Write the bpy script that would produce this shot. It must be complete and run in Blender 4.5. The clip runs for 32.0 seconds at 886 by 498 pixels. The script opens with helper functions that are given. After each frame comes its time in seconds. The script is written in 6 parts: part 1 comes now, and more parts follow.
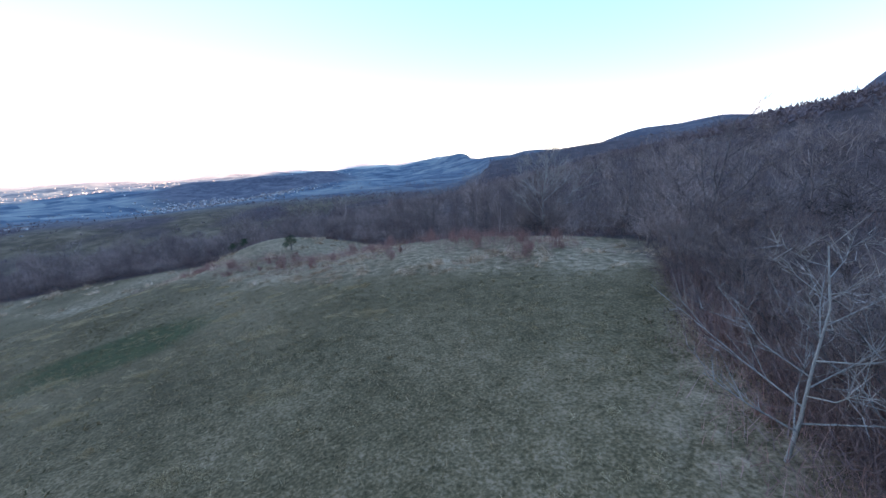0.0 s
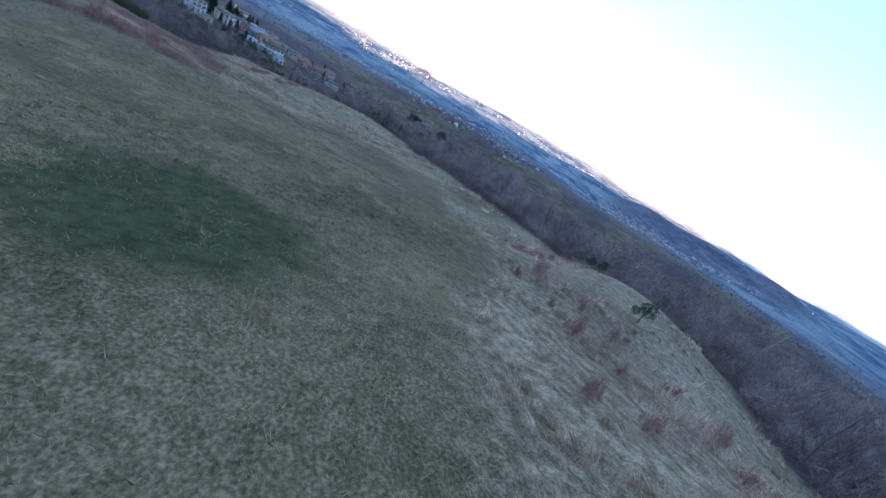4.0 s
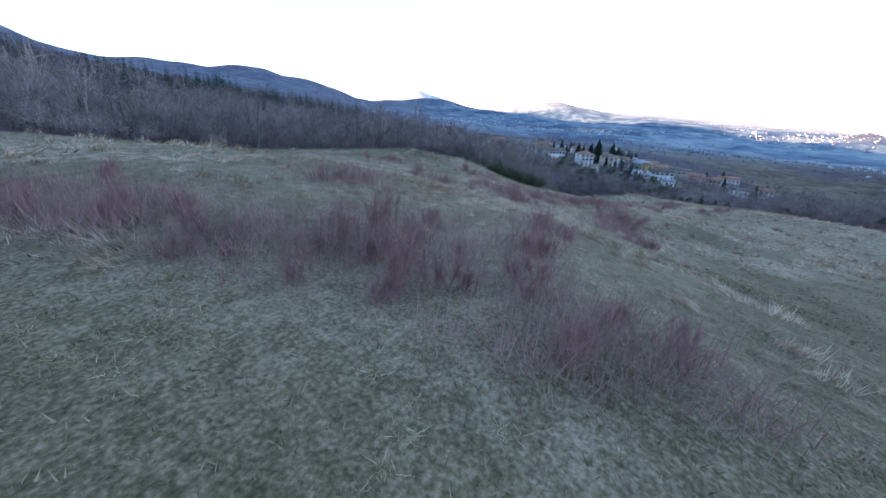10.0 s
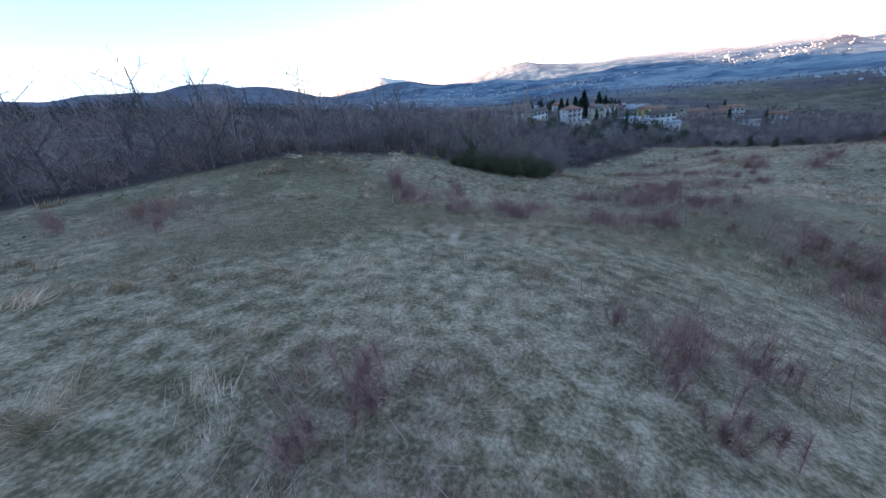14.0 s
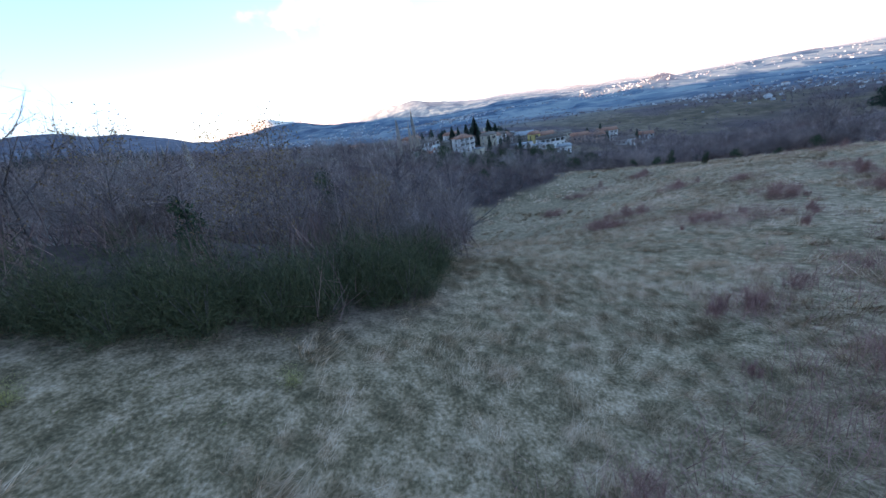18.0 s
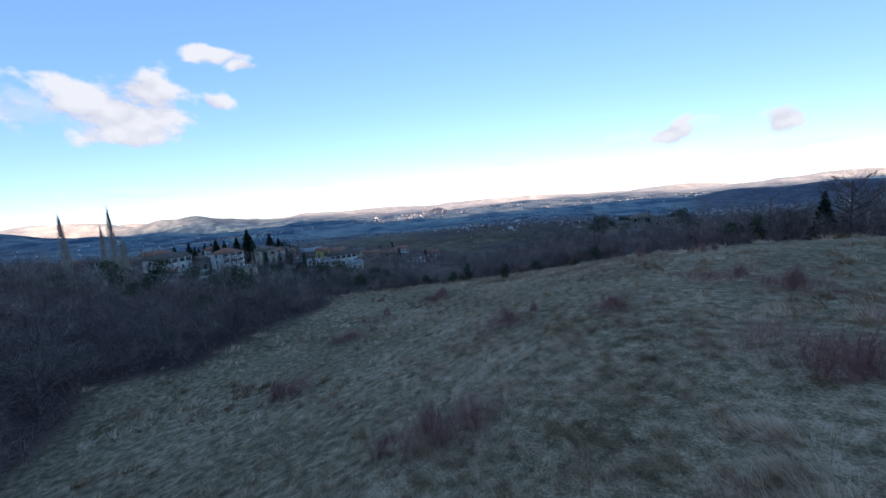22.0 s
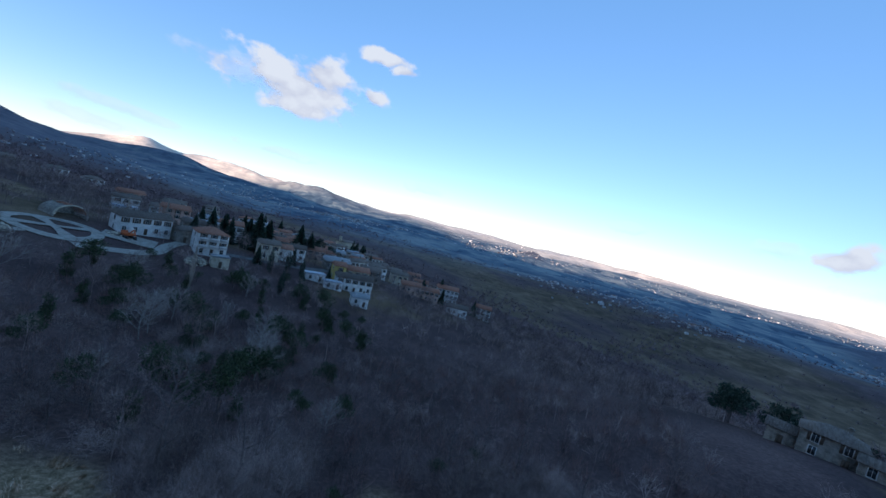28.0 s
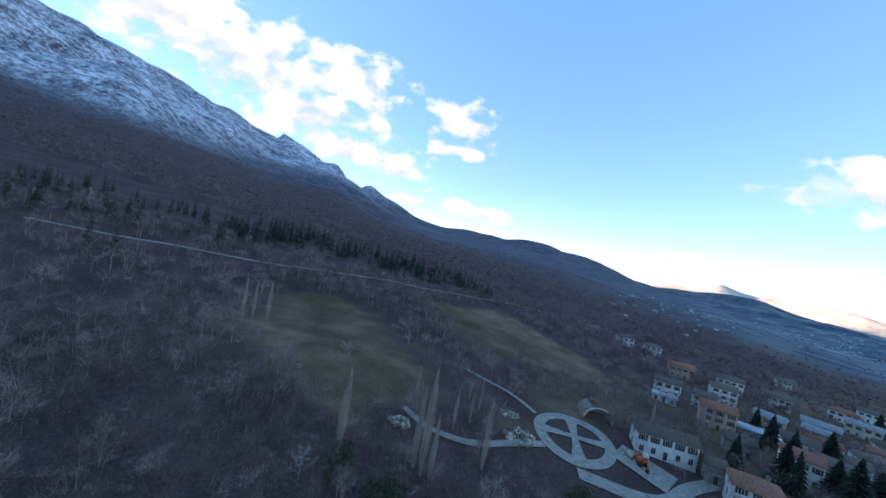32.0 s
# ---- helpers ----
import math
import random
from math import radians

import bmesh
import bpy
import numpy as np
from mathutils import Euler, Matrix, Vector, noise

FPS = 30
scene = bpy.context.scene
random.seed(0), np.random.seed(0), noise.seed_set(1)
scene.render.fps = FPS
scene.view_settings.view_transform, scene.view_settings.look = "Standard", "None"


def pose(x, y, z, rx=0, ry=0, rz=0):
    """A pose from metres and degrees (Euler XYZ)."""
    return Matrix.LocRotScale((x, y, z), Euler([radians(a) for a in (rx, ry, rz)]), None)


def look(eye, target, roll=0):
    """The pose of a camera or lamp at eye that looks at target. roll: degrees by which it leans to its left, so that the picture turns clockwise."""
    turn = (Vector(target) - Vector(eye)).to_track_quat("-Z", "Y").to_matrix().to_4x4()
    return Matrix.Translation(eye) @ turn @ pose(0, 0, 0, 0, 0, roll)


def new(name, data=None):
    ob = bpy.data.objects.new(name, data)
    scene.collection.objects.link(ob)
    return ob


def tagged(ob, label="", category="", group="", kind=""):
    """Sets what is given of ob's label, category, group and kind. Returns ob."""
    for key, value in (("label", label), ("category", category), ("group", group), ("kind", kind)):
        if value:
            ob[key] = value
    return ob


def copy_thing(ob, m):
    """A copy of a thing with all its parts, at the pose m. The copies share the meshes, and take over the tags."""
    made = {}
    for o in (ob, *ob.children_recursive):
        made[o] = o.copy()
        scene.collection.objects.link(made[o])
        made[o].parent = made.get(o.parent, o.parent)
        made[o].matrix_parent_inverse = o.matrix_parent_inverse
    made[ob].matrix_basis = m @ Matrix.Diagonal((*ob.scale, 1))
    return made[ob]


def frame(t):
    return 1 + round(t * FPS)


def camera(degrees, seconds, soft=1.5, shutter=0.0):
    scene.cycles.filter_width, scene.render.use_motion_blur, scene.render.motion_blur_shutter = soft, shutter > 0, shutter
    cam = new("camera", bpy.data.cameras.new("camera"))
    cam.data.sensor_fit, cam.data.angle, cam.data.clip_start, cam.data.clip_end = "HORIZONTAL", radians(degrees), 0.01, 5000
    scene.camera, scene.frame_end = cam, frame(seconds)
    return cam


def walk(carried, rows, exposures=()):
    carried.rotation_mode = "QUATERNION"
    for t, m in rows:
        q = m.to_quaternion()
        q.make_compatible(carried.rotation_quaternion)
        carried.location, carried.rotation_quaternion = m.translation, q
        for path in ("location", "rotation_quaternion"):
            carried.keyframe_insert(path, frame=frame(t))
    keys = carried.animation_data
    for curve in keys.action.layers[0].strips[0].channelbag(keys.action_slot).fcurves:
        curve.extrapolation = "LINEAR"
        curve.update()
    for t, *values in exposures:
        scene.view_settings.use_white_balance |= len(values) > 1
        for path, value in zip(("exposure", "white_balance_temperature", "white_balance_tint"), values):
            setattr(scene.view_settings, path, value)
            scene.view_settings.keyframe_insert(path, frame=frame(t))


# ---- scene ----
cam = camera(100.2, 32.0)
walk(cam, [
    (0.0, pose(-0.00, -0.00, 8.25, 75.99, 0, -3.36) @ pose(0, 0, 0, 0, 0, -3.64)),
    (0.5, pose(0.17, 3.07, 7.73, 76.39, 0, 1.36) @ pose(0, 0, 0, 0, 0, 1.79)),
    (1.0, pose(0.16, 6.21, 7.58, 76.79, 0, 5.58) @ pose(0, 0, 0, 0, 0, 5.92)),
    (1.5, pose(0.03, 9.25, 7.50, 77.63, 0, 12.41) @ pose(0, 0, 0, 0, 0, 10.69)),
    (2.0, pose(-0.48, 12.03, 7.37, 78.25, 0, 19.67) @ pose(0, 0, 0, 0, 0, 16.24)),
    (2.5, pose(-1.28, 14.71, 7.09, 74.79, 0, 22.61) @ pose(0, 0, 0, 0, 0, 16.25)),
    (3.0, pose(-2.49, 17.44, 6.62, 66.89, 0, 26.19) @ pose(0, 0, 0, 0, 0, 16.81)),
    (3.5, pose(-3.97, 19.84, 6.10, 67.26, 0, 39.01) @ pose(0, 0, 0, 0, 0, 25.26)),
    (4.0, pose(-5.84, 21.85, 5.60, 67.92, 0, 51.46) @ pose(0, 0, 0, 0, 0, 30.83)),
    (4.5, pose(-8.06, 23.42, 4.90, 68.32, 0, 64.02) @ pose(0, 0, 0, 0, 0, 33.25)),
    (6.5, pose(-23.59, 26.21, 2.81, 64.50, 0, 95.07) @ pose(0, 0, 0, 0, 0, 20.05)),
    (7.0, pose(-28.17, 25.46, 1.77, 65.80, 0, 100.42) @ pose(0, 0, 0, 0, 0, 16.88)),
    (7.5, pose(-32.82, 24.39, 0.68, 71.29, 0, 105.75) @ pose(0, 0, 0, 0, 0, 14.70)),
    (8.0, pose(-37.59, 22.99, -0.42, 73.02, 0, 110.66) @ pose(0, 0, 0, 0, 0, 14.05)),
    (8.5, pose(-42.04, 21.47, -1.42, 72.82, 0, 111.92) @ pose(0, 0, 0, 0, 0, 10.93)),
    (9.0, pose(-46.38, 19.76, -2.13, 72.55, 0, 110.72) @ pose(0, 0, 0, 0, 0, 4.11)),
    (9.5, pose(-51.02, 17.99, -2.75, 71.65, 0, 112.10) @ pose(0, 0, 0, 0, 0, 2.98)),
    (10.0, pose(-55.40, 16.48, -3.38, 68.34, 0, 112.61) @ pose(0, 0, 0, 0, 0, 3.50)),
    (10.5, pose(-59.89, 14.77, -3.93, 67.25, 0, 112.57) @ pose(0, 0, 0, 0, 0, 4.27)),
    (11.0, pose(-64.07, 13.15, -4.46, 67.23, 0, 111.90) @ pose(0, 0, 0, 0, 0, 3.92)),
    (11.5, pose(-68.32, 11.61, -5.00, 67.25, 0, 110.96) @ pose(0, 0, 0, 0, 0, 0.34)),
    (12.0, pose(-72.53, 10.24, -5.49, 67.40, 0, 110.93) @ pose(0, 0, 0, 0, 0, -6.85)),
    (12.5, pose(-77.18, 9.42, -6.34, 67.51, 0, 112.74) @ pose(0, 0, 0, 0, 0, -8.59)),
    (13.0, pose(-82.05, 9.11, -6.72, 66.96, 0, 113.35) @ pose(0, 0, 0, 0, 0, -6.55)),
    (13.5, pose(-86.83, 8.40, -7.01, 66.59, 0, 112.90) @ pose(0, 0, 0, 0, 0, -6.60)),
    (15.5, pose(-105.57, 6.26, -8.43, 60.79, 0, 107.77) @ pose(0, 0, 0, 0, 0, -7.39)),
    (16.0, pose(-110.07, 6.17, -9.23, 60.44, 0, 106.20) @ pose(0, 0, 0, 0, 0, -4.17)),
    (16.5, pose(-114.25, 6.09, -10.06, 59.99, 0, 104.83) @ pose(0, 0, 0, 0, 0, -3.48)),
    (17.0, pose(-118.31, 6.03, -10.96, 60.56, 0, 103.36) @ pose(0, 0, 0, 0, 0, -4.15)),
    (17.5, pose(-122.40, 5.91, -11.86, 64.27, 0, 101.37) @ pose(0, 0, 0, 0, 0, -5.64)),
    (18.0, pose(-126.19, 5.90, -12.91, 68.83, 0, 96.68) @ pose(0, 0, 0, 0, 0, -8.73)),
    (18.5, pose(-130.01, 6.05, -13.90, 73.00, 0, 91.00) @ pose(0, 0, 0, 0, 0, -9.51)),
    (19.0, pose(-133.91, 6.64, -14.60, 77.31, 0, 83.30) @ pose(0, 0, 0, 0, 0, -11.34)),
    (19.5, pose(-137.63, 7.76, -15.23, 80.95, 0, 79.03) @ pose(0, 0, 0, 0, 0, -9.74)),
    (20.0, pose(-141.41, 9.47, -15.91, 81.96, 0, 76.23) @ pose(0, 0, 0, 0, 0, -5.56)),
    (20.5, pose(-145.05, 11.29, -16.70, 82.19, 0, 72.83) @ pose(0, 0, 0, 0, 0, -3.33)),
    (21.0, pose(-148.52, 13.26, -17.50, 82.43, 0, 70.00) @ pose(0, 0, 0, 0, 0, -2.91)),
    (21.5, pose(-151.98, 15.30, -18.29, 82.89, 0, 67.43) @ pose(0, 0, 0, 0, 0, -3.55)),
    (22.0, pose(-155.58, 17.51, -18.96, 83.40, 0, 64.73) @ pose(0, 0, 0, 0, 0, -4.39)),
    (22.5, pose(-159.22, 19.92, -19.57, 83.96, 0, 60.04) @ pose(0, 0, 0, 0, 0, -5.92)),
    (23.0, pose(-162.68, 22.59, -20.25, 84.36, 0, 54.26) @ pose(0, 0, 0, 0, 0, -7.84)),
    (23.5, pose(-166.03, 25.66, -21.18, 84.74, 0, 48.98) @ pose(0, 0, 0, 0, 0, -9.01)),
    (24.0, pose(-169.14, 29.05, -22.10, 85.03, 0, 45.47) @ pose(0, 0, 0, 0, 0, -9.51)),
    (24.5, pose(-172.06, 32.68, -22.63, 85.23, 0, 45.56) @ pose(0, 0, 0, 0, 0, -7.07)),
    (26.5, pose(-185.70, 47.53, -16.70, 86.13, 0, 58.26) @ pose(0, 0, 0, 0, 0, 7.55)),
    (27.0, pose(-189.61, 50.67, -14.26, 86.38, 0, 63.20) @ pose(0, 0, 0, 0, 0, 8.99)),
    (27.5, pose(-193.83, 53.44, -11.67, 86.52, 0, 69.86) @ pose(0, 0, 0, 0, 0, 11.16)),
    (28.0, pose(-198.36, 55.70, -9.10, 86.52, 0, 78.85) @ pose(0, 0, 0, 0, 0, 14.44)),
    (28.5, pose(-203.25, 57.35, -6.64, 86.38, 0, 88.09) @ pose(0, 0, 0, 0, 0, 16.38)),
    (29.0, pose(-208.39, 58.15, -4.24, 86.22, 0, 98.04) @ pose(0, 0, 0, 0, 0, 18.09)),
    (29.5, pose(-213.50, 57.95, -1.84, 85.91, 0, 107.74) @ pose(0, 0, 0, 0, 0, 17.76)),
    (30.0, pose(-218.46, 56.76, 0.55, 85.45, 0, 115.57) @ pose(0, 0, 0, 0, 0, 13.21)),
    (30.5, pose(-223.19, 54.73, 2.83, 85.02, 0, 124.46) @ pose(0, 0, 0, 0, 0, 10.72)),
    (31.0, pose(-227.59, 52.06, 5.10, 84.69, 0, 135.27) @ pose(0, 0, 0, 0, 0, 12.13)),
    (31.5, pose(-231.59, 48.86, 7.38, 85.84, 0, 145.75) @ pose(0, 0, 0, 0, 0, 12.79)),
    (32.0, pose(-235.33, 45.44, 9.68, 88.90, 0, 156.16) @ pose(0, 0, 0, 0, 0, 10.64)),
], exposures=[(0.0, 2.25, 6900, 30), (2.0, 2.10, 6400, 29), (3.0, 2.40, 6500, 29), (4.0, 2.32, 6600, 29), (6.5, 2.72, 6800, 29), (7.0, 2.67, 6800, 29), (8.0, 1.62, 6200, 30), (9.0, 2.15, 6400, 29), (10.0, 2.50, 6700, 28), (11.0, 2.60, 6800, 28), (12.0, 2.1, 6750, 28), (13.0, 1.95, 6700, 27), (16.0, 2.78, 6900, 27), (17.2, 2.65, 6900, 27), (19.0, 1.6, 6500, 25), (20.5, 1.25, 6350, 23), (24.0, 1.20, 6000, 21), (28.0, 1.05, 5900, 20), (30.0, 1.15, 6100, 20), (32.0, 1.60, 6500, 20)])

# ---- light: a low sun behind the mountain, the ridge in its shade under a clear winter sky ----
SUN_AZ, SUN_EL = 235.0, 9.6
world = bpy.data.worlds.new("winter_sky")
scene.world = world
world.use_nodes = True
wn = world.node_tree.nodes
sky = wn.new("ShaderNodeTexSky")
sky.sky_type = "NISHITA"
sky.sun_disc = False
sky.sun_elevation = radians(SUN_EL)
sky.sun_rotation = radians(360.0 - SUN_AZ)
sky.altitude = 500.0
sky.air_density = 0.75
sky.dust_density = 0.05
sky.ozone_density = 1.0
wn["Background"].inputs["Strength"].default_value = 0.15
# an even blue added to the sky: it dims the horizon against the ground
even_blue = wn.new("ShaderNodeMix")
even_blue.data_type = "RGBA"
even_blue.inputs[0].default_value = 0.5
even_blue.inputs[7].default_value = (0.42, 1.4, 2.6, 1.0)
world.node_tree.links.new(sky.outputs["Color"], even_blue.inputs[6])
world.node_tree.links.new(even_blue.outputs[2], wn["Background"].inputs["Color"])
sun_data = bpy.data.lights.new("sun", "SUN")
sun_data.energy, sun_data.angle, sun_data.color = 5.0, radians(0.5), (1.0, 0.76, 0.52)
sun = new("sun", sun_data)
saz, sel = radians(SUN_AZ), radians(SUN_EL)
SUN_WAY = Vector((-math.sin(saz) * math.cos(sel), math.cos(saz) * math.cos(sel), math.sin(sel)))
sun.matrix_world = look(SUN_WAY * 100.0, (0, 0, 0))


# ---- materials ----
def material(name, colours, scale=1.0, rough=0.85, bump=0.3, bump_scale=None, detail=8.0, metal=0.0, per_object=0.0, island=0.0, stretch=(1, 1, 1), spec=0.25, fine=6.0):
    """A surface whose colour runs through the given ramp at two scales of noise, with relief."""
    m = bpy.data.materials.new(name)
    m.use_nodes = True
    nt = m.node_tree
    n, l = nt.nodes, nt.links
    b = n["Principled BSDF"]
    geo = n.new("ShaderNodeTexCoord")
    mp = n.new("ShaderNodeMapping")
    mp.inputs["Scale"].default_value = stretch
    l.new(geo.outputs["Object"], mp.inputs["Vector"])
    big = n.new("ShaderNodeTexNoise")
    big.inputs["Scale"].default_value, big.inputs["Detail"].default_value = scale, detail
    small = n.new("ShaderNodeTexNoise")
    small.inputs["Scale"].default_value, small.inputs["Detail"].default_value = scale * fine, 6.0
    l.new(mp.outputs["Vector"], big.inputs["Vector"])
    l.new(mp.outputs["Vector"], small.inputs["Vector"])
    mix = n.new("ShaderNodeMath")
    mix.operation = "MULTIPLY_ADD"
    mix.inputs[1].default_value, mix.inputs[2].default_value = 0.45, 0.0
    l.new(small.outputs["Fac"], mix.inputs[0])
    add = n.new("ShaderNodeMath")
    add.operation = "MULTIPLY_ADD"
    add.inputs[1].default_value = 0.75
    l.new(big.outputs["Fac"], add.inputs[0])
    l.new(mix.outputs[0], add.inputs[2])
    last = add
    if per_object or island:
        src = n.new("ShaderNodeObjectInfo") if per_object else n.new("ShaderNodeNewGeometry")
        rnd = n.new("ShaderNodeMath")
        rnd.operation = "MULTIPLY_ADD"
        k = per_object or island
        rnd.inputs[1].default_value = k
        l.new(src.outputs["Random" if per_object else "Random Per Island"], rnd.inputs[0])
        l.new(add.outputs[0], rnd.inputs[2])
        sub = n.new("ShaderNodeMath")
        sub.operation = "SUBTRACT"
        sub.inputs[1].default_value = k / 2
        l.new(rnd.outputs[0], sub.inputs[0])
        last = sub
    ramp = n.new("ShaderNodeValToRGB")
    el = ramp.color_ramp.elements
    while len(el) < len(colours):
        el.new(0.5)
    for i, c in enumerate(colours):
        el[i].position = 0.41 + 0.38 * i / max(1, len(colours) - 1)
        el[i].color = (*c, 1)
    l.new(last.outputs[0], ramp.inputs["Fac"])
    l.new(ramp.outputs["Color"], b.inputs["Base Color"])
    b.inputs["Roughness"].default_value = rough
    b.inputs["Metallic"].default_value = metal
    b.inputs["Specular IOR Level"].default_value = spec
    if bump:
        bp = n.new("ShaderNodeBump")
        bp.inputs["Strength"].default_value = bump
        bp.inputs["Distance"].default_value = 0.25 / (bump_scale or scale)
        l.new(small.outputs["Fac"], bp.inputs["Height"])
        l.new(bp.outputs["Normal"], b.inputs["Normal"])
    return m


M_BARK = material("bark", [(0.066, 0.050, 0.047), (0.138, 0.108, 0.102), (0.220, 0.175, 0.163)], 3.0, 0.9, 0.6, stretch=(0.950, 4.000, 1.020))
M_PALEBARK = material("pale_bark", [(0.17, 0.155, 0.14), (0.29, 0.265, 0.24), (0.4, 0.37, 0.33)], 2.0, 0.85, 0.4, stretch=(3, 3, 1))
M_TWIG = material("bare_twigs", [(0.060, 0.043, 0.042), (0.200, 0.142, 0.131), (0.464, 0.344, 0.300)], 0.11, 0.9, 0.0, island=0.22, fine=4.0)
M_FARTWIG = material("far_bare_crowns", [(0.110, 0.078, 0.082), (0.174, 0.123, 0.125), (0.258, 0.184, 0.183)], 0.02, 0.9, 0.0, island=0.12, fine=5.0)
M_PALETWIG = material("pale_twigs", [(0.200, 0.163, 0.140), (0.312, 0.262, 0.230), (0.416, 0.353, 0.312)], 0.5, 0.9, 0.0, island=0.25)
M_POPLAR = material("poplar_twigs", [(0.26, 0.205, 0.165), (0.42, 0.34, 0.275), (0.58, 0.48, 0.40)], 0.5, 0.9, 0.0, island=0.25)
M_REDTWIG = material("red_shrub_twigs", [(0.195, 0.095, 0.081), (0.332, 0.167, 0.141), (0.469, 0.257, 0.216)], 0.5, 0.9, 0.0, island=0.3)
M_RUSTLEAF = material("withered_oak_leaves", [(0.09, 0.05, 0.022), (0.19, 0.11, 0.045), (0.3, 0.19, 0.08)], 0.8, 0.85, 0.0, island=0.4)
M_PINE = material("conifer_needles", [(0.014, 0.024, 0.017), (0.03, 0.05, 0.034), (0.055, 0.08, 0.052)], 0.8, 0.85, 0.0, island=0.35)
M_IVY = material("ivy_leaves", [(0.016, 0.026, 0.012), (0.036, 0.056, 0.024), (0.07, 0.095, 0.04)], 0.8, 0.7, 0.0, island=0.4)
M_BROOM = material("broom_stems", [(0.032, 0.036, 0.016), (0.068, 0.074, 0.034), (0.13, 0.125, 0.06)], 0.7, 0.85, 0.0, island=0.4)
M_STRAW = material("straw", [(0.3, 0.2, 0.1), (0.46, 0.33, 0.18), (0.6, 0.45, 0.28)], 0.6, 0.95, 0.0, island=0.3)
M_GREENGRASS = material("short_grass_blades", [(0.065, 0.053, 0.023), (0.136, 0.098, 0.046), (0.225, 0.154, 0.081), (0.388, 0.258, 0.152)], 0.14, 0.95, 0.0, island=0.35, fine=9.0)
M_BRAMBLE = material("brambles", [(0.094, 0.058, 0.056), (0.187, 0.114, 0.105), (0.296, 0.182, 0.155)], 0.4, 0.9, 0.0, island=0.3)
M_YELLOWBUSH = material("withered_yellow_stems", [(0.2, 0.17, 0.05), (0.36, 0.3, 0.1), (0.52, 0.44, 0.18)], 0.7, 0.9, 0.0, island=0.4)


def grass_material(name, colours, others, clump=1.9):
    """Blades whose tone follows the tussocks they stand in, and differs a little from blade to blade; two hues meet in patches some metres wide."""
    m = bpy.data.materials.new(name)
    m.use_nodes = True
    n, l = m.node_tree.nodes, m.node_tree.links
    b = n["Principled BSDF"]
    pos = n.new("ShaderNodeTexCoord")
    total = None
    for scale, detail, weight in ((clump, 3.0, 0.5), (0.13, 5.0, 0.4), (7.0, 2.0, 0.1)):
        t = n.new("ShaderNodeTexNoise")
        t.inputs["Scale"].default_value, t.inputs["Detail"].default_value, t.inputs["Roughness"].default_value = scale, detail, 0.5
        l.new(pos.outputs["Object"], t.inputs["Vector"])
        k = n.new("ShaderNodeMath")
        k.operation = "MULTIPLY_ADD"
        k.inputs[1].default_value = weight
        l.new(t.outputs["Fac"], k.inputs[0])
        if total:
            l.new(total, k.inputs[2])
        else:
            k.inputs[2].default_value = -0.06
        total = k.outputs[0]
    g = n.new("ShaderNodeNewGeometry")
    k = n.new("ShaderNodeMath")
    k.operation = "MULTIPLY_ADD"
    k.inputs[1].default_value = 0.12
    l.new(g.outputs["Random Per Island"], k.inputs[0])
    l.new(total, k.inputs[2])
    ramps = []
    for tones in (colours, others):
        ramp = n.new("ShaderNodeValToRGB")
        el = ramp.color_ramp.elements
        while len(el) < len(tones):
            el.new(0.5)
        for i, c in enumerate(tones):
            el[i].position, el[i].color = 0.4 + 0.22 * i / (len(tones) - 1), (*c, 1)
        l.new(k.outputs[0], ramp.inputs["Fac"])
        ramps.append(ramp.outputs["Color"])
    patch = n.new("ShaderNodeTexNoise")
    patch.inputs["Scale"].default_value, patch.inputs["Detail"].default_value, patch.inputs["Roughness"].default_value = 0.2, 5.0, 0.6
    l.new(pos.outputs["Object"], patch.inputs["Vector"])
    edge = n.new("ShaderNodeMapRange")
    edge.inputs["From Min"].default_value, edge.inputs["From Max"].default_value = 0.47, 0.6
    l.new(patch.outputs["Fac"], edge.inputs["Value"])
    hue = n.new("ShaderNodeMix")
    hue.data_type = "RGBA"
    l.new(edge.outputs["Result"], hue.inputs[0])
    l.new(ramps[0], hue.inputs[6])
    l.new(ramps[1], hue.inputs[7])
    l.new(hue.outputs[2], b.inputs["Base Color"])
    b.inputs["Roughness"].default_value, b.inputs["Specular IOR Level"].default_value = 0.9, 0.2
    return m


M_DRYGRASS = grass_material("dry_tall_grass", [(0.197, 0.128, 0.073), (0.414, 0.266, 0.163), (0.650, 0.436, 0.301), (0.791, 0.596, 0.452)],
                            [(0.150, 0.088, 0.048), (0.300, 0.185, 0.108), (0.480, 0.315, 0.200), (0.680, 0.480, 0.330)])
M_TURF = grass_material("turf_blades", [(0.086, 0.073, 0.031), (0.189, 0.142, 0.066), (0.335, 0.227, 0.126), (0.540, 0.350, 0.223)],
                        [(0.058, 0.066, 0.024), (0.128, 0.132, 0.052), (0.235, 0.210, 0.098), (0.420, 0.340, 0.200)])


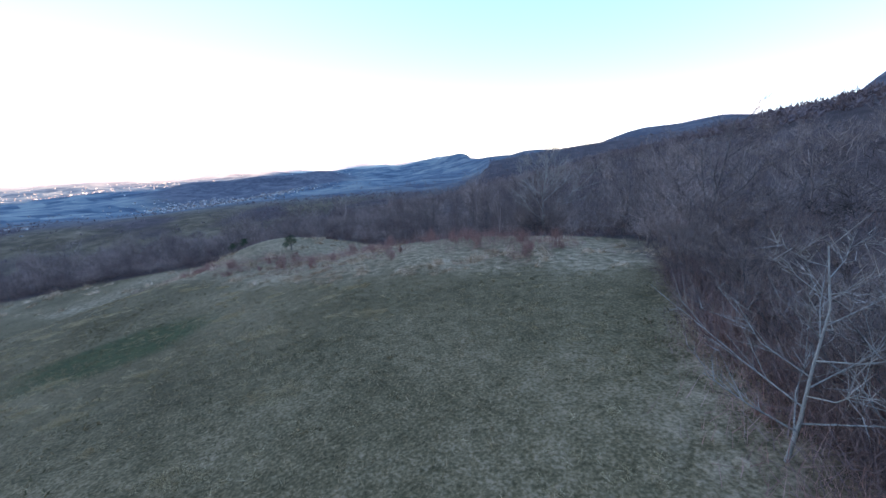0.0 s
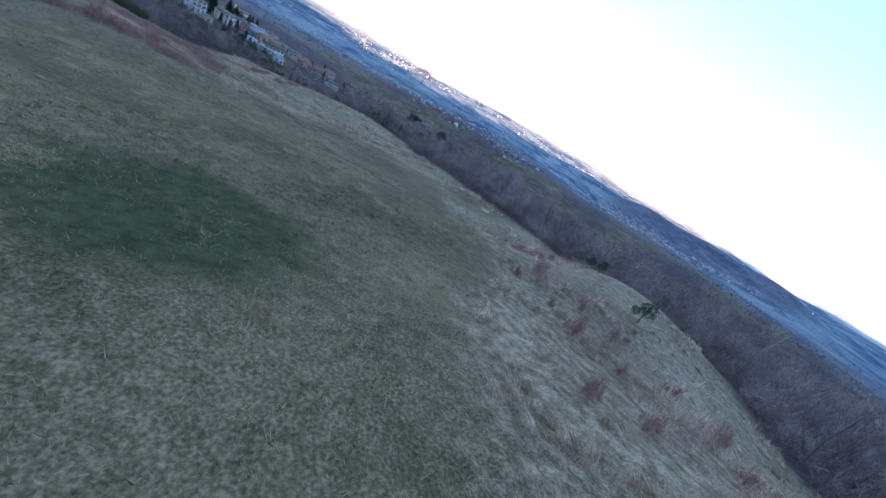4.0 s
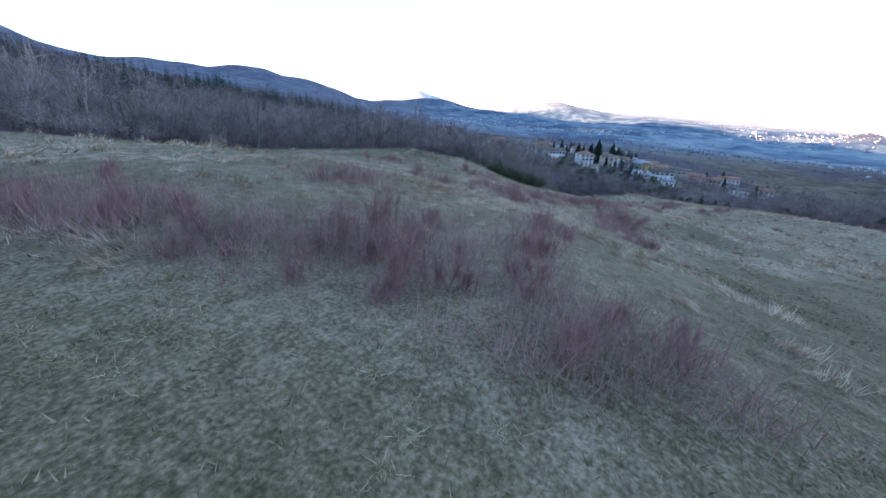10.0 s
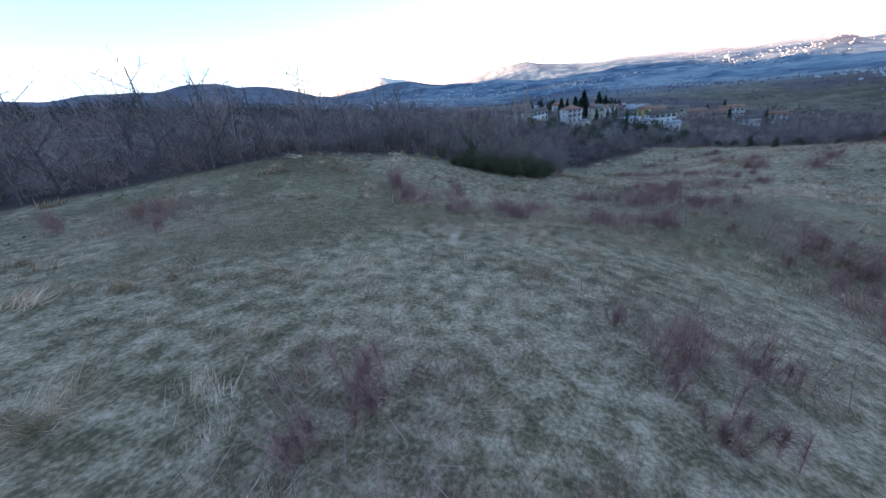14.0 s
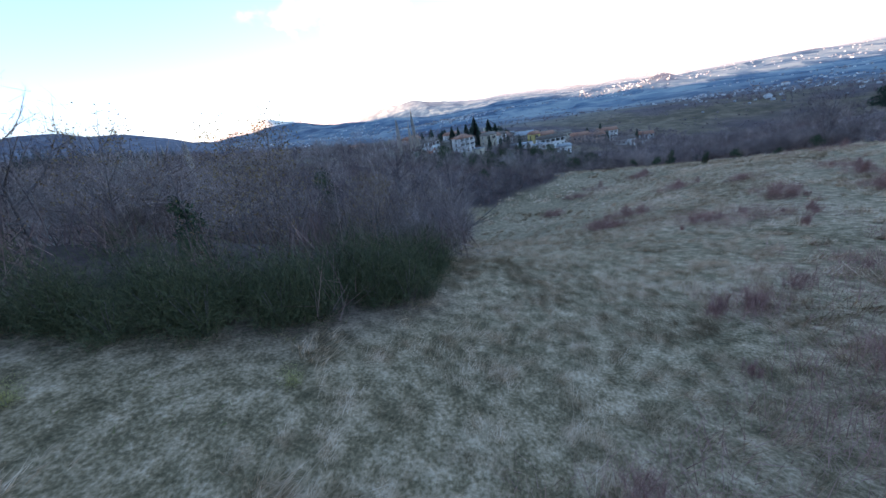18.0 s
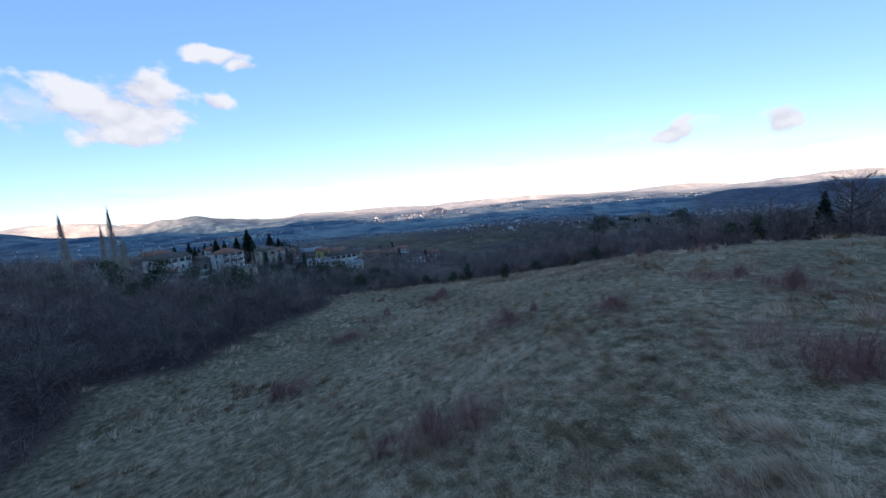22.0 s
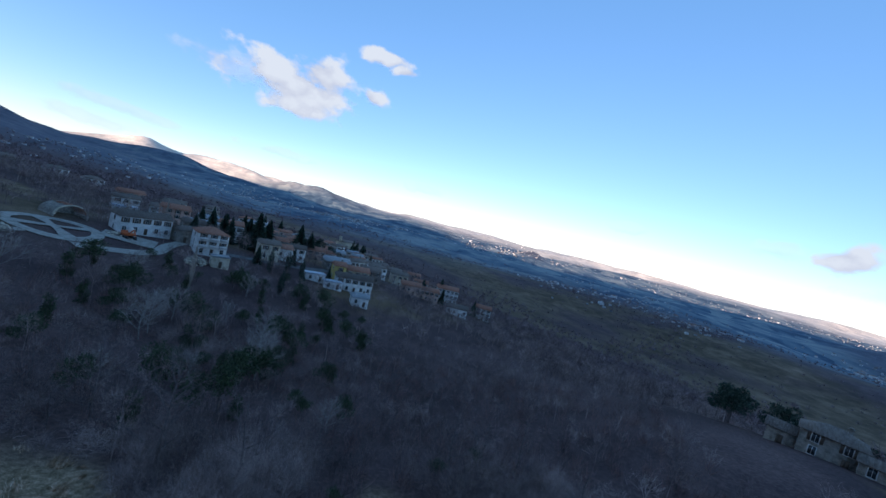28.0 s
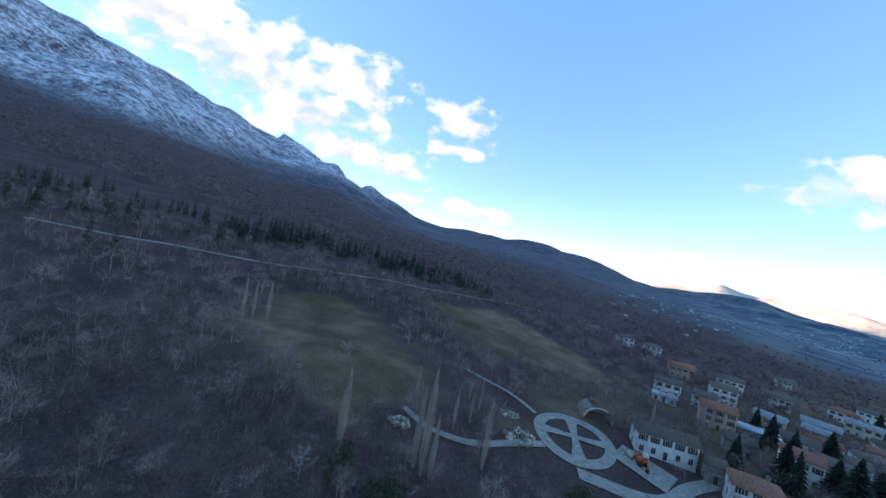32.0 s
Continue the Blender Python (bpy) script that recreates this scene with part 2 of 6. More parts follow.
# ---- the lie of the land ----
MID = (-150.0, 25.0)
SLOPE = (1.62, 15.54, -10.26, 0.60, 0.31, -0.14)
HILLS = (
    (-10, 25, 45, 7.9),
    (-60, 20, 40, -3.3),
    (-105, -5, 35, 4.7),
    (-137, -5, 25, 12.8),
    (-150, 30, 40, -10.9),
    (-185, 45, 35, 14.5),
    (-215, 66, 30, -5.3),
    (-185, 8, 30, -10.7),
    (-230, 25, 30, 2.0),
    (-270, 15, 40, -6.4),
    (-250, -40, 45, 8.8),
    (-315, -20, 45, -1.0),
    (-250, 140, 50, 18.6),
    (-310, 70, 60, -10.0),
    (-60, 100, 60, 3.3),
    (-160, 120, 55, 1.4),
    (-100, -90, 70, -7.0),
    (-240, -170, 80, -0.7),
    (-360, 30, 60, 10.9),
    (-480, 110, 90, 8.0),
    (-400, -130, 90, 0.7),
    (40, 60, 60, -9.8),
    (-117, -6, 18, -2.3),
    (-162, -20, 22, -3.2),
    (-205, 47, 16, 1.1),
    (-250, -95, 40, -7.1),
    (-150, 8, 16, -0.8),
    (-175, 110, 45, -2.0),
    (-120, 100, 45, 4.4),
    (-620, 20, 80, 10.5),
)
# the smaller swells and hollows along the crest, each about eleven metres wide
SWELL = 11.0
SWELLS = ((-14, 68, -0.9), (-28, 70, 5.5), (-21, 60, -0.5), (-30, 48, 2.5), (0, 36, 2.1), (-45, 58, -4.2), (-62, 45, 0.2), (-62, 18, 1.6), (-75, 10, 1.7), (-75, -8, 1.9), (-92, -12, -0.5), (-96, 10, 1.2), (-102, 28, -1.7), (-118, -12, -0.3), (-127, 4, -4.0), (-125, 25, 1.5), (-141, 12, -1.0), (-145, 32, 0.7), (-160, 14, 1.5), (-165, 35, 2.2), (-180, 20, 0.5), (-186, 38, 0.4), (-204, 30, -2.6), (-203, 57, -1.3))


def smooth(a, b, v):
    k = np.clip((v - a) / (b - a), 0, 1)
    return k * k * (3 - 2 * k)


def ridge_land(x, y):
    """The ridge, its gullies and the village spur."""
    u, v = x / 100.0, y / 100.0
    z = SLOPE[0] + SLOPE[1] * u + SLOPE[2] * v + SLOPE[3] * u * u + SLOPE[4] * u * v + SLOPE[5] * v * v
    for hx, hy, r, h in HILLS:
        z = z + h * np.exp(-((x - hx) ** 2 + (y - hy) ** 2) / (2 * r * r))
    for hx, hy, h in SWELLS:
        z = z + h * np.exp(-((x - hx) ** 2 + (y - hy) ** 2) / (2 * SWELL * SWELL))
    return z


# the skyline round the ridge: bearing to the left of north, and how high it stands
SKYLINE_AZ = (-180, -173, -166, -158, -150, -120, -90, -75, -66, -55, -43, -28, -13, -5, 40, 90, 108, 125, 132, 139, 146, 155, 160, 165, 170, 176, 180)
# -120 to -66 is out of sight, raised to keep sun off the valley
SKYLINE_EL = (9.2, 12.0, 13.8, 14.2, 14.6, 16.0, 16.0, 13.0, 11.0, 4.0, 1.6, 0.9, -0.6, 0.0, 0.3, 0.4, 0.2, -0.2, 1.1, 2.2, 2.4, 2.3, 3.2, 5.0, 6.6, 7.6, 9.2)


def rough(x, y, seed, size):
    """Cheap rolling unevenness from a few crossed waves."""
    rng = np.random.RandomState(seed)
    z = 0
    for _ in range(9):
        a, p, k = rng.uniform(0, 6.283, 2).tolist() + [rng.uniform(0.6, 2.2)]
        z = z + np.sin((x * math.cos(a) + y * math.sin(a)) * k / size + p) / k
    return z / 3.0


def land(x, y):
    x, y = np.asarray(x, float), np.asarray(y, float)
    dx, dy = x - MID[0], y - MID[1]
    r = np.hypot(dx, dy) + 1e-6
    az = np.degrees(np.arctan2(-dx, dy))
    close = ridge_land(x, y) + 0.25 * rough(x, y, 3, 9.0) + 0.06 * rough(x, y, 5, 2.6)
    rx, ry = MID[0] + dx / r * 420.0, MID[1] + dy / r * 420.0
    start = np.degrees(np.arctan2(ridge_land(rx, ry) + 10.0, 420.0))
    top = np.interp(az, SKYLINE_AZ, SKYLINE_EL)
    high = np.interp(az, (-180, -60, -45, -15, 105, 135, 160, 180), (1, 1, 0.8, 0, 0, 0.6, 1, 1))
    middle = (1 - high) * (-5.0) + high * np.maximum(top * 0.42, -1.5)
    # the unseen stretch also reaches further out, to lengthen its shadow
    reach = np.interp(az, (-180, -120, -90, -75, -64, -55, -20, 0, 110, 130, 180), (2700, 2300, 2400, 3000, 2600, 1100, 1000, 4700, 4700, 3300, 2700))
    el = start + (middle - start) * smooth(420, 1000, r)
    el = el + (top - middle) * np.power(np.clip((r - 800) / (reach - 800), 0, 1), np.where(high > 0.4, 0.9, 0.62))
    el = el - 3.0 * smooth(0, 1500, r - reach) * high
    far = -10.0 + r * np.tan(np.radians(el))
    lump = smooth(700, 1600, r)
    far = far + lump * (20.0 * rough(x, y, 7, 210.0) + 6.0 * rough(x, y, 9, 70.0)) * (1 + np.interp(az, (-60, -30, 120, 160, 170), (2.2, 1, 0, 0.2, 2.2)) * high) * np.where(r > 3700, 1.25, 1.0) * np.interp(az, (112, 126, 158, 168), (1, 0.35, 0.35, 1)) * (1 + 1.6 * smooth(2200, 3200, r) * smooth(80, 100, az))
    far = far + high * smooth(500, 1500, r) * np.interp(az, (-60, -30, 120, 150, 168), (26, 10, 8, 8, 26)) * np.abs(rough(x, y, 11, 190.0))

    def hill(bearing, dist, tall, wide, deep, power=2.0):
        across = (az - bearing) / wide
        along = (r - dist) / deep
        return tall * np.exp(-np.abs(across) ** power - along ** 2)

    far = far + hill(18.5, 2300, 66, 12.5, 230, 6.0)        # long dark wooded ridge
    far = far + hill(-8.8, 3000, 62, 2.6, 300, 6.0)         # table hill
    far = far + hill(65.3, 2700, 38, 1.5, 160, 2.0)         # dark knoll
    far = far + hill(118.4, 4300, 115, 2.6, 300, 1.3) + hill(110, 4300, 30, 6.5, 400, 2.0)  # far pointed peak
    far = far + hill(140.0, 2900, 66, 4.6, 250, 3.0)        # shoulder with its crag
    k = smooth(380, 640, r)
    return close * (1 - k) + far * k


def inside(x, y, poly):
    x, y = np.asarray(x, float), np.asarray(y, float)
    hit = np.zeros(x.shape, bool)
    n = len(poly)
    for i in range(n):
        (x1, y1), (x2, y2) = poly[i], poly[(i + 1) % n]
        if y1 != y2:
            hit ^= ((y1 > y) != (y2 > y)) & (x < (x2 - x1) * (y - y1) / (y2 - y1) + x1)
    return hit


def edge_gap(x, y, poly):
    """Distance to the outline, positive inside."""
    x, y = np.asarray(x, float), np.asarray(y, float)
    d = np.full(x.shape, 1e9)
    n = len(poly)
    for i in range(n):
        (x1, y1), (x2, y2) = poly[i], poly[(i + 1) % n]
        ex, ey = x2 - x1, y2 - y1
        k = np.clip(((x - x1) * ex + (y - y1) * ey) / (ex * ex + ey * ey), 0, 1)
        d = np.minimum(d, np.hypot(x - x1 - k * ex, y - y1 - k * ey))
    return np.where(inside(x, y, poly), d, -d)


MOWN = ((14.5, 19), (9, 21.6), (2, 23.3), (-3.4, 25), (-6.5, 26.3), (-14.4, 32.5), (-22.3, 39.3), (-28, 42), (-52, 58), (-78, 66), (-105, 60), (-112, 45), (-100, 27), (-86, 24),
        (-70.5, 26), (-65.5, 24.5), (-62, 21), (-60.6, 18), (-59.8, 14.5), (-59.9, 9), (-58.3, 3), (-57.4, -5), (-56.4, -14), (-50, -24), (-8, -28), (5, 3), (6.5, 8))
OPEN = ((15, 12), (17, 32), (6, 62), (-20, 79), (-60, 82), (-100, 84), (-150, 90), (-185, 84), (-209, 75), (-222, 71.5), (-233, 69), (-234, 62), (-228, 56), (-223, 48), (-224, 44.5), (-231, 38),
        (-232, 31), (-219, 26), (-206, 13.5), (-201.5, 8), (-199.5, 1.5), (-180, 2.5), (-162, 4.5), (-147.6, 5), (-138.5, 4.2), (-135.5, 0.5), (-132.8, -5), (-133, -10), (-122, -19), (-100, -28), (-58, -36), (-8, -32), (6, 2))
DARKGREEN = ((-22, 18.5), (-24.4, 21.5), (-21.5, 25), (-18, 26.8), (-15.2, 25.3), (-13.7, 23.3), (-14, 21), (-15.3, 18.9), (-17.5, 17.8))
MEADOWS = (((-226, -78), (-247, -133), (-277, -125), (-280, -75), (-284, -48), (-256, -27), (-236, -45)),
           ((-316, -146), (-384, -166), (-392, -99), (-371, -64), (-320, -78)),
           ((-236, 139), (-222, 126), (-190, 128), (-176, 140), (-196, 150), (-226, 148)))
VILLAGE = ((-296, -32), (-330, -60), (-400, -80), (-520, -120), (-640, -110), (-760, -20), (-700, 90), (-500, 170), (-410, 140), (-340, 62), (-330, 8), (-304, -8))


def ground_sheet():
    rings = np.concatenate([np.arange(0.5, 172, 1.7), 172 * np.power(4760.0 / 172, np.linspace(0.012, 1, 150))])
    turns = np.radians(np.arange(0, 360, 0.72))
    rr, aa = np.meshgrid(rings, turns, indexing="ij")
    x, y = MID[0] - rr * np.sin(aa), MID[1] + rr * np.cos(aa)
    z = land(x, y)
    nr, na = rr.shape
    verts = np.stack([x.ravel(), y.ravel(), z.ravel()], -1)
    i, j = np.meshgrid(np.arange(nr - 1), np.arange(na), indexing="ij")
    j2 = (j + 1) % na
    quads = np.stack([i * na + j, i * na + j2, (i + 1) * na + j2, (i + 1) * na + j], -1).reshape(-1, 4)
    hub = np.array([[MID[0], MID[1], float(land(MID[0], MID[1]))]])
    verts = np.concatenate([verts, hub])
    me = raw_mesh("ground", verts, quads, [(len(verts) - 1, k, (k + 1) % na) for k in range(na)])
    vx, vy = verts[:, 0], verts[:, 1]
    wob = 1.4 * rough(vx, vy, 21, 2.5)
    mown = smooth(-0.7, 0.9, edge_gap(vx, vy, MOWN) + wob * 0.6)
    opened = smooth(-2.5, 2.0, edge_gap(vx, vy, OPEN) + wob)
    # green turf shows between the tufts on the saddle
    saddle = smooth(-136, -120, vx) * (1 - smooth(-62, -57, vx))
    mown = np.maximum(mown, 0.7 * saddle * opened * smooth(-0.25, 0.3, rough(vx, vy, 61, 5.0) + 0.4 * rough(vx, vy, 63, 1.6)))
    meadow = np.zeros(len(vx))
    for poly in MEADOWS:
        meadow = np.maximum(meadow, smooth(-6, 4, edge_gap(vx, vy, poly) + 4 * wob))
    dark = smooth(-0.5, 0.6, edge_gap(vx, vy, DARKGREEN) + 0.25 * wob)
    town = smooth(-6, 10, edge_gap(vx, vy, VILLAGE) + 4 * wob)
    rad = np.hypot(vx - MID[0], vy - MID[1])
    azv = np.degrees(np.arctan2(-(vx - MID[0]), vy - MID[1]))
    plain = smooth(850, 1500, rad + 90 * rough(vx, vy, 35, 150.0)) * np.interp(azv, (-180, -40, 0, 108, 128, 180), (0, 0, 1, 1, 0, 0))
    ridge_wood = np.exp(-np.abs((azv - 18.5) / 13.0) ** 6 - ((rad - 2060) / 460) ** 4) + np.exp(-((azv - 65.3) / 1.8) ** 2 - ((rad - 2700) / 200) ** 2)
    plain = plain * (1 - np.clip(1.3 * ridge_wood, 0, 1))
    # the sunlit far edge of the plain, painted in as a pale warm colour
    far_light = smooth(3500, 4250, rad + 120 * rough(vx, vy, 33, 300.0)) * np.interp(azv, (-30, -8, 118, 124, 130), (0, 1, 1, 0.8, 0))
    # where haze over the distant wooded hills is painted into their colour
    hill_haze = smooth(600, 1900, rad + 60 * rough(vx, vy, 37, 120.0))
    snow = smooth(130, 290, verts[:, 2] + 26 * rough(vx, vy, 31, 120.0)) * np.interp(azv, (-180, -100, -60, 150, 166, 180), (1, 1, 0, 0, 1, 1))
    valley = smooth(300, 430, rad) * (1 - smooth(850, 1250, rad)) * np.interp(azv, (-20, 5, 100, 118), (0, 1, 1, 0)) * smooth(-0.7, 0.35, rough(vx, vy, 55, 60.0) + 0.5 * rough(vx, vy, 57, 22.0))
    garden = town * smooth(-0.6, 0.3, rough(vx, vy, 59, 18.0))
    for name, r, g, b in (("cover", mown, opened, np.maximum(np.maximum(meadow, 0.85 * garden), 0.8 * valley)), ("reach", plain, snow, dark), ("far_light", far_light, hill_haze, far_light)):
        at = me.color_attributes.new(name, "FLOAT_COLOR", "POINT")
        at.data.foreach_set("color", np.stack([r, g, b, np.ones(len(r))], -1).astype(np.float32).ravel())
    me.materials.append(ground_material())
    for p in me.polygons:
        p.use_smooth = True
    ob = new("ground", me)
    return tagged(ob, "hill ridge of mown and tall dry grass among winter woods", "ground", kind="structure")


def raw_mesh(name, verts, quads=(), tris=()):
    me = bpy.data.meshes.new(name)
    verts = np.asarray(verts, np.float32)
    quads, tris = np.asarray(quads, np.int32).reshape(-1, 4), np.asarray(tris, np.int32).reshape(-1, 3)
    me.vertices.add(len(verts))
    me.vertices.foreach_set("co", verts.ravel())
    loops = np.concatenate([quads.ravel(), tris.ravel()])
    me.loops.add(len(loops))
    me.loops.foreach_set("vertex_index", loops)
    starts = np.concatenate([np.arange(len(quads)) * 4, len(quads) * 4 + np.arange(len(tris)) * 3])
    me.polygons.add(len(starts))
    me.polygons.foreach_set("loop_start", starts.astype(np.int32))
    me.update(calc_edges=True)
    return me


def ground_material():
    m = bpy.data.materials.new("hill_ground")
    m.use_nodes = True
    nt = m.node_tree
    n, l = nt.nodes, nt.links
    b = n["Principled BSDF"]
    pos = n.new("ShaderNodeTexCoord")

    def noise_tex(scale, detail=8.0, rough_=0.6):
        t = n.new("ShaderNodeTexNoise")
        t.inputs["Scale"].default_value, t.inputs["Detail"].default_value, t.inputs["Roughness"].default_value = scale, detail, rough_
        l.new(pos.outputs["Object"], t.inputs["Vector"])
        return t.outputs["Fac"]

    def streaks():
        mp = n.new("ShaderNodeMapping")
        mp.inputs["Scale"].default_value, mp.inputs["Rotation"].default_value = (9.0, 24.0, 9.0), (0, 0, 0.8)
        l.new(pos.outputs["Object"], mp.inputs["Vector"])
        t = n.new("ShaderNodeTexNoise")
        t.inputs["Scale"].default_value, t.inputs["Detail"].default_value, t.inputs["Roughness"].default_value, t.inputs["Distortion"].default_value = 1.0, 6.0, 0.65, 1.6
        l.new(mp.outputs["Vector"], t.inputs["Vector"])
        return t.outputs["Fac"]

    def ramp(fac, stops):
        r = n.new("ShaderNodeValToRGB")
        el = r.color_ramp.elements
        while len(el) < len(stops):
            el.new(0.5)
        for e, (p, c) in zip(el, stops):
            e.position, e.color = p, (*c, 1)
        l.new(fac, r.inputs["Fac"])
        return r.outputs["Color"]

    def mix(fac, a, c):
        x = n.new("ShaderNodeMix")
        x.data_type = "RGBA"
        l.new(fac, x.inputs[0])
        l.new(a, x.inputs[6])
        l.new(c, x.inputs[7])
        return x.outputs[2]

    def blend(a, ka, c, kc):
        x = n.new("ShaderNodeMath")
        x.operation = "MULTIPLY"
        l.new(a, x.inputs[0])
        x.inputs[1].default_value = ka
        y = n.new("ShaderNodeMath")
        y.operation = "MULTIPLY_ADD"
        l.new(c, y.inputs[0])
        y.inputs[1].default_value = kc
        l.new(x.outputs[0], y.inputs[2])
        return y.outputs[0]

    def split(name):
        a = n.new("ShaderNodeAttribute")
        a.attribute_name = name
        s = n.new("ShaderNodeSeparateColor")
        l.new(a.outputs["Color"], s.inputs[0])
        return s.outputs

    cover, reach = split("cover"), split("reach")
    big, fine, speck = noise_tex(0.11), noise_tex(1.7), noise_tex(11.0)
    tussock = noise_tex(1.9, 3.0, 0.5)
    lay = streaks()
    lawn = ramp(blend(blend(big, 0.32, fine, 0.22), 1.0, speck, 0.54), [(0.42, (0.054, 0.038, 0.019)), (0.5, (0.107, 0.075, 0.038)), (0.57, (0.178, 0.122, 0.065)), (0.67, (0.325, 0.213, 0.131))])
    hay = ramp(blend(blend(blend(big, 0.2, speck, 0.38), 1.0, tussock, 0.32), 1.0, lay, 0.16), [(0.42, (0.075, 0.054, 0.029)), (0.5, (0.166, 0.115, 0.065)), (0.56, (0.296, 0.200, 0.124)), (0.64, (0.484, 0.334, 0.224))])
    litter = ramp(blend(blend(noise_tex(0.05), 0.4, fine, 0.4), 1.0, speck, 0.2), [(0.36, (0.034, 0.022, 0.021)), (0.5, (0.081, 0.051, 0.049)), (0.64, (0.164, 0.103, 0.089)), (0.75, (0.296, 0.181, 0.149))])
    meadow = ramp(blend(blend(noise_tex(0.06), 0.45, fine, 0.25), 1.0, noise_tex(0.019, 4.400, 0.540), 0.3), [(0.38, (0.058, 0.042, 0.024)), (0.46, (0.104, 0.074, 0.041)), (0.54, (0.175, 0.120, 0.072)), (0.64, (0.298, 0.198, 0.131))])
    lush = ramp(fine, [(0.35, (0.030, 0.036, 0.014)), (0.65, (0.070, 0.076, 0.030))])
    cells = n.new("ShaderNodeTexVoronoi")
    cells.inputs["Scale"].default_value = 0.011
    warp = n.new("ShaderNodeVectorMath")
    warp.operation = "MULTIPLY_ADD"
    warp.inputs[1].default_value = (70, 70, 70)
    bend = n.new("ShaderNodeTexNoise")
    bend.inputs["Scale"].default_value, bend.inputs["Detail"].default_value = 0.008, 3.0
    l.new(pos.outputs["Object"], bend.inputs["Vector"])
    l.new(bend.outputs["Color"], warp.inputs[0])
    l.new(pos.outputs["Object"], warp.inputs[2])
    l.new(warp.outputs[0], cells.inputs["Vector"])
    tone = n.new("ShaderNodeSeparateColor")
    l.new(cells.outputs["Color"], tone.inputs[0])
    # the blue of the air before the plain is mixed into the field colours
    hazy_fields = ramp(blend(blend(tone.outputs[0], 0.22, noise_tex(0.017, 5.220, 0.514), 0.5), 1.0, noise_tex(0.004, 6.089, 0.530), 0.46), [(0.46, (0.043, 0.076, 0.116)), (0.55, (0.082, 0.129, 0.171)), (0.62, (0.134, 0.178, 0.205)), (0.73, (0.233, 0.261, 0.256))])
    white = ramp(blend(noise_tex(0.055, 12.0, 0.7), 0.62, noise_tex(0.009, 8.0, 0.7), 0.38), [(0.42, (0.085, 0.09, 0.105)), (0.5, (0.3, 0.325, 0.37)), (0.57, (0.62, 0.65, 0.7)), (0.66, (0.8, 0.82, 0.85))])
    # wooded hills tinted blue-grey, as distance would make them
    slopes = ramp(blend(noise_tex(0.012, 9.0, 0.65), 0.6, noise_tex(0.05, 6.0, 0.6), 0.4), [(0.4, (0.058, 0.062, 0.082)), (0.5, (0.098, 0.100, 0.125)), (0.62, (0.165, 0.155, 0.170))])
    litter = mix(split("far_light")[1], litter, slopes)
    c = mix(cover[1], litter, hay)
    c = mix(cover[0], c, lawn)
    c = mix(reach[2], c, lush)
    c = mix(cover[2], c, meadow)
    c = mix(reach[0], c, hazy_fields)
    # low sunshine on the farthest land is put into this pale base colour
    c = mix(split("far_light")[0], c, ramp(noise_tex(0.006, 12.0, 0.8), [(0.38, (0.42, 0.38, 0.34)), (0.5, (0.66, 0.57, 0.47)), (0.62, (0.90, 0.78, 0.64))]))
    c = mix(reach[1], c, white)
    l.new(c, b.inputs["Base Color"])
    b.inputs["Roughness"].default_value = 0.95
    b.inputs["Specular IOR Level"].default_value = 0.1
    bp = n.new("ShaderNodeBump")
    bp.inputs["Strength"].default_value, bp.inputs["Distance"].default_value = 0.9, 0.3
    l.new(blend(blend(fine, 0.3, speck, 0.12), 1.0, tussock, 0.6), bp.inputs["Height"])
    l.new(bp.outputs["Normal"], b.inputs["Normal"])
    return m


ground_sheet()


# ---- plants: builders ----
def part(name, me, parent, label=""):
    ob = new(name, me)
    ob.parent = parent
    if label:
        tagged(ob, label)
    return ob


def limb_arrays(segs, sides):
    """Tapered prisms along segments (start, end, radius at both)."""
    vs, fs = [], []
    for p, q, r0, r1 in segs:
        p, q = np.asarray(p), np.asarray(q)
        d = q - p
        d = d / (np.linalg.norm(d) + 1e-9)
        a = np.cross(d, (0.3, 0.9, 0.2))
        a /= np.linalg.norm(a) + 1e-9
        b = np.cross(d, a)
        base = len(vs)
        for c, r in ((p, r0), (q, r1)):
            for k in range(sides):
                t = 6.28318 * k / sides
                vs.append(c + r * (math.cos(t) * a + math.sin(t) * b))
        for k in range(sides):
            k2 = (k + 1) % sides
            fs.append((base + k, base + k2, base + sides + k2))
            fs.append((base + k, base + sides + k2, base + sides + k))
    return np.array(vs), np.array(fs, int)


def blade_arrays(roots, tips, widths, rng):
    """One slim triangle for each twig, blade or leaf."""
    d = tips - roots
    side = np.cross(d, rng.normal(size=d.shape))
    side /= np.linalg.norm(side, axis=1)[:, None] + 1e-9
    w = (np.asarray(widths) / 2)[:, None]
    v = np.stack([roots - side * w, roots + side * w, tips], 1).reshape(-1, 3)
    return v, np.arange(len(v)).reshape(-1, 3)


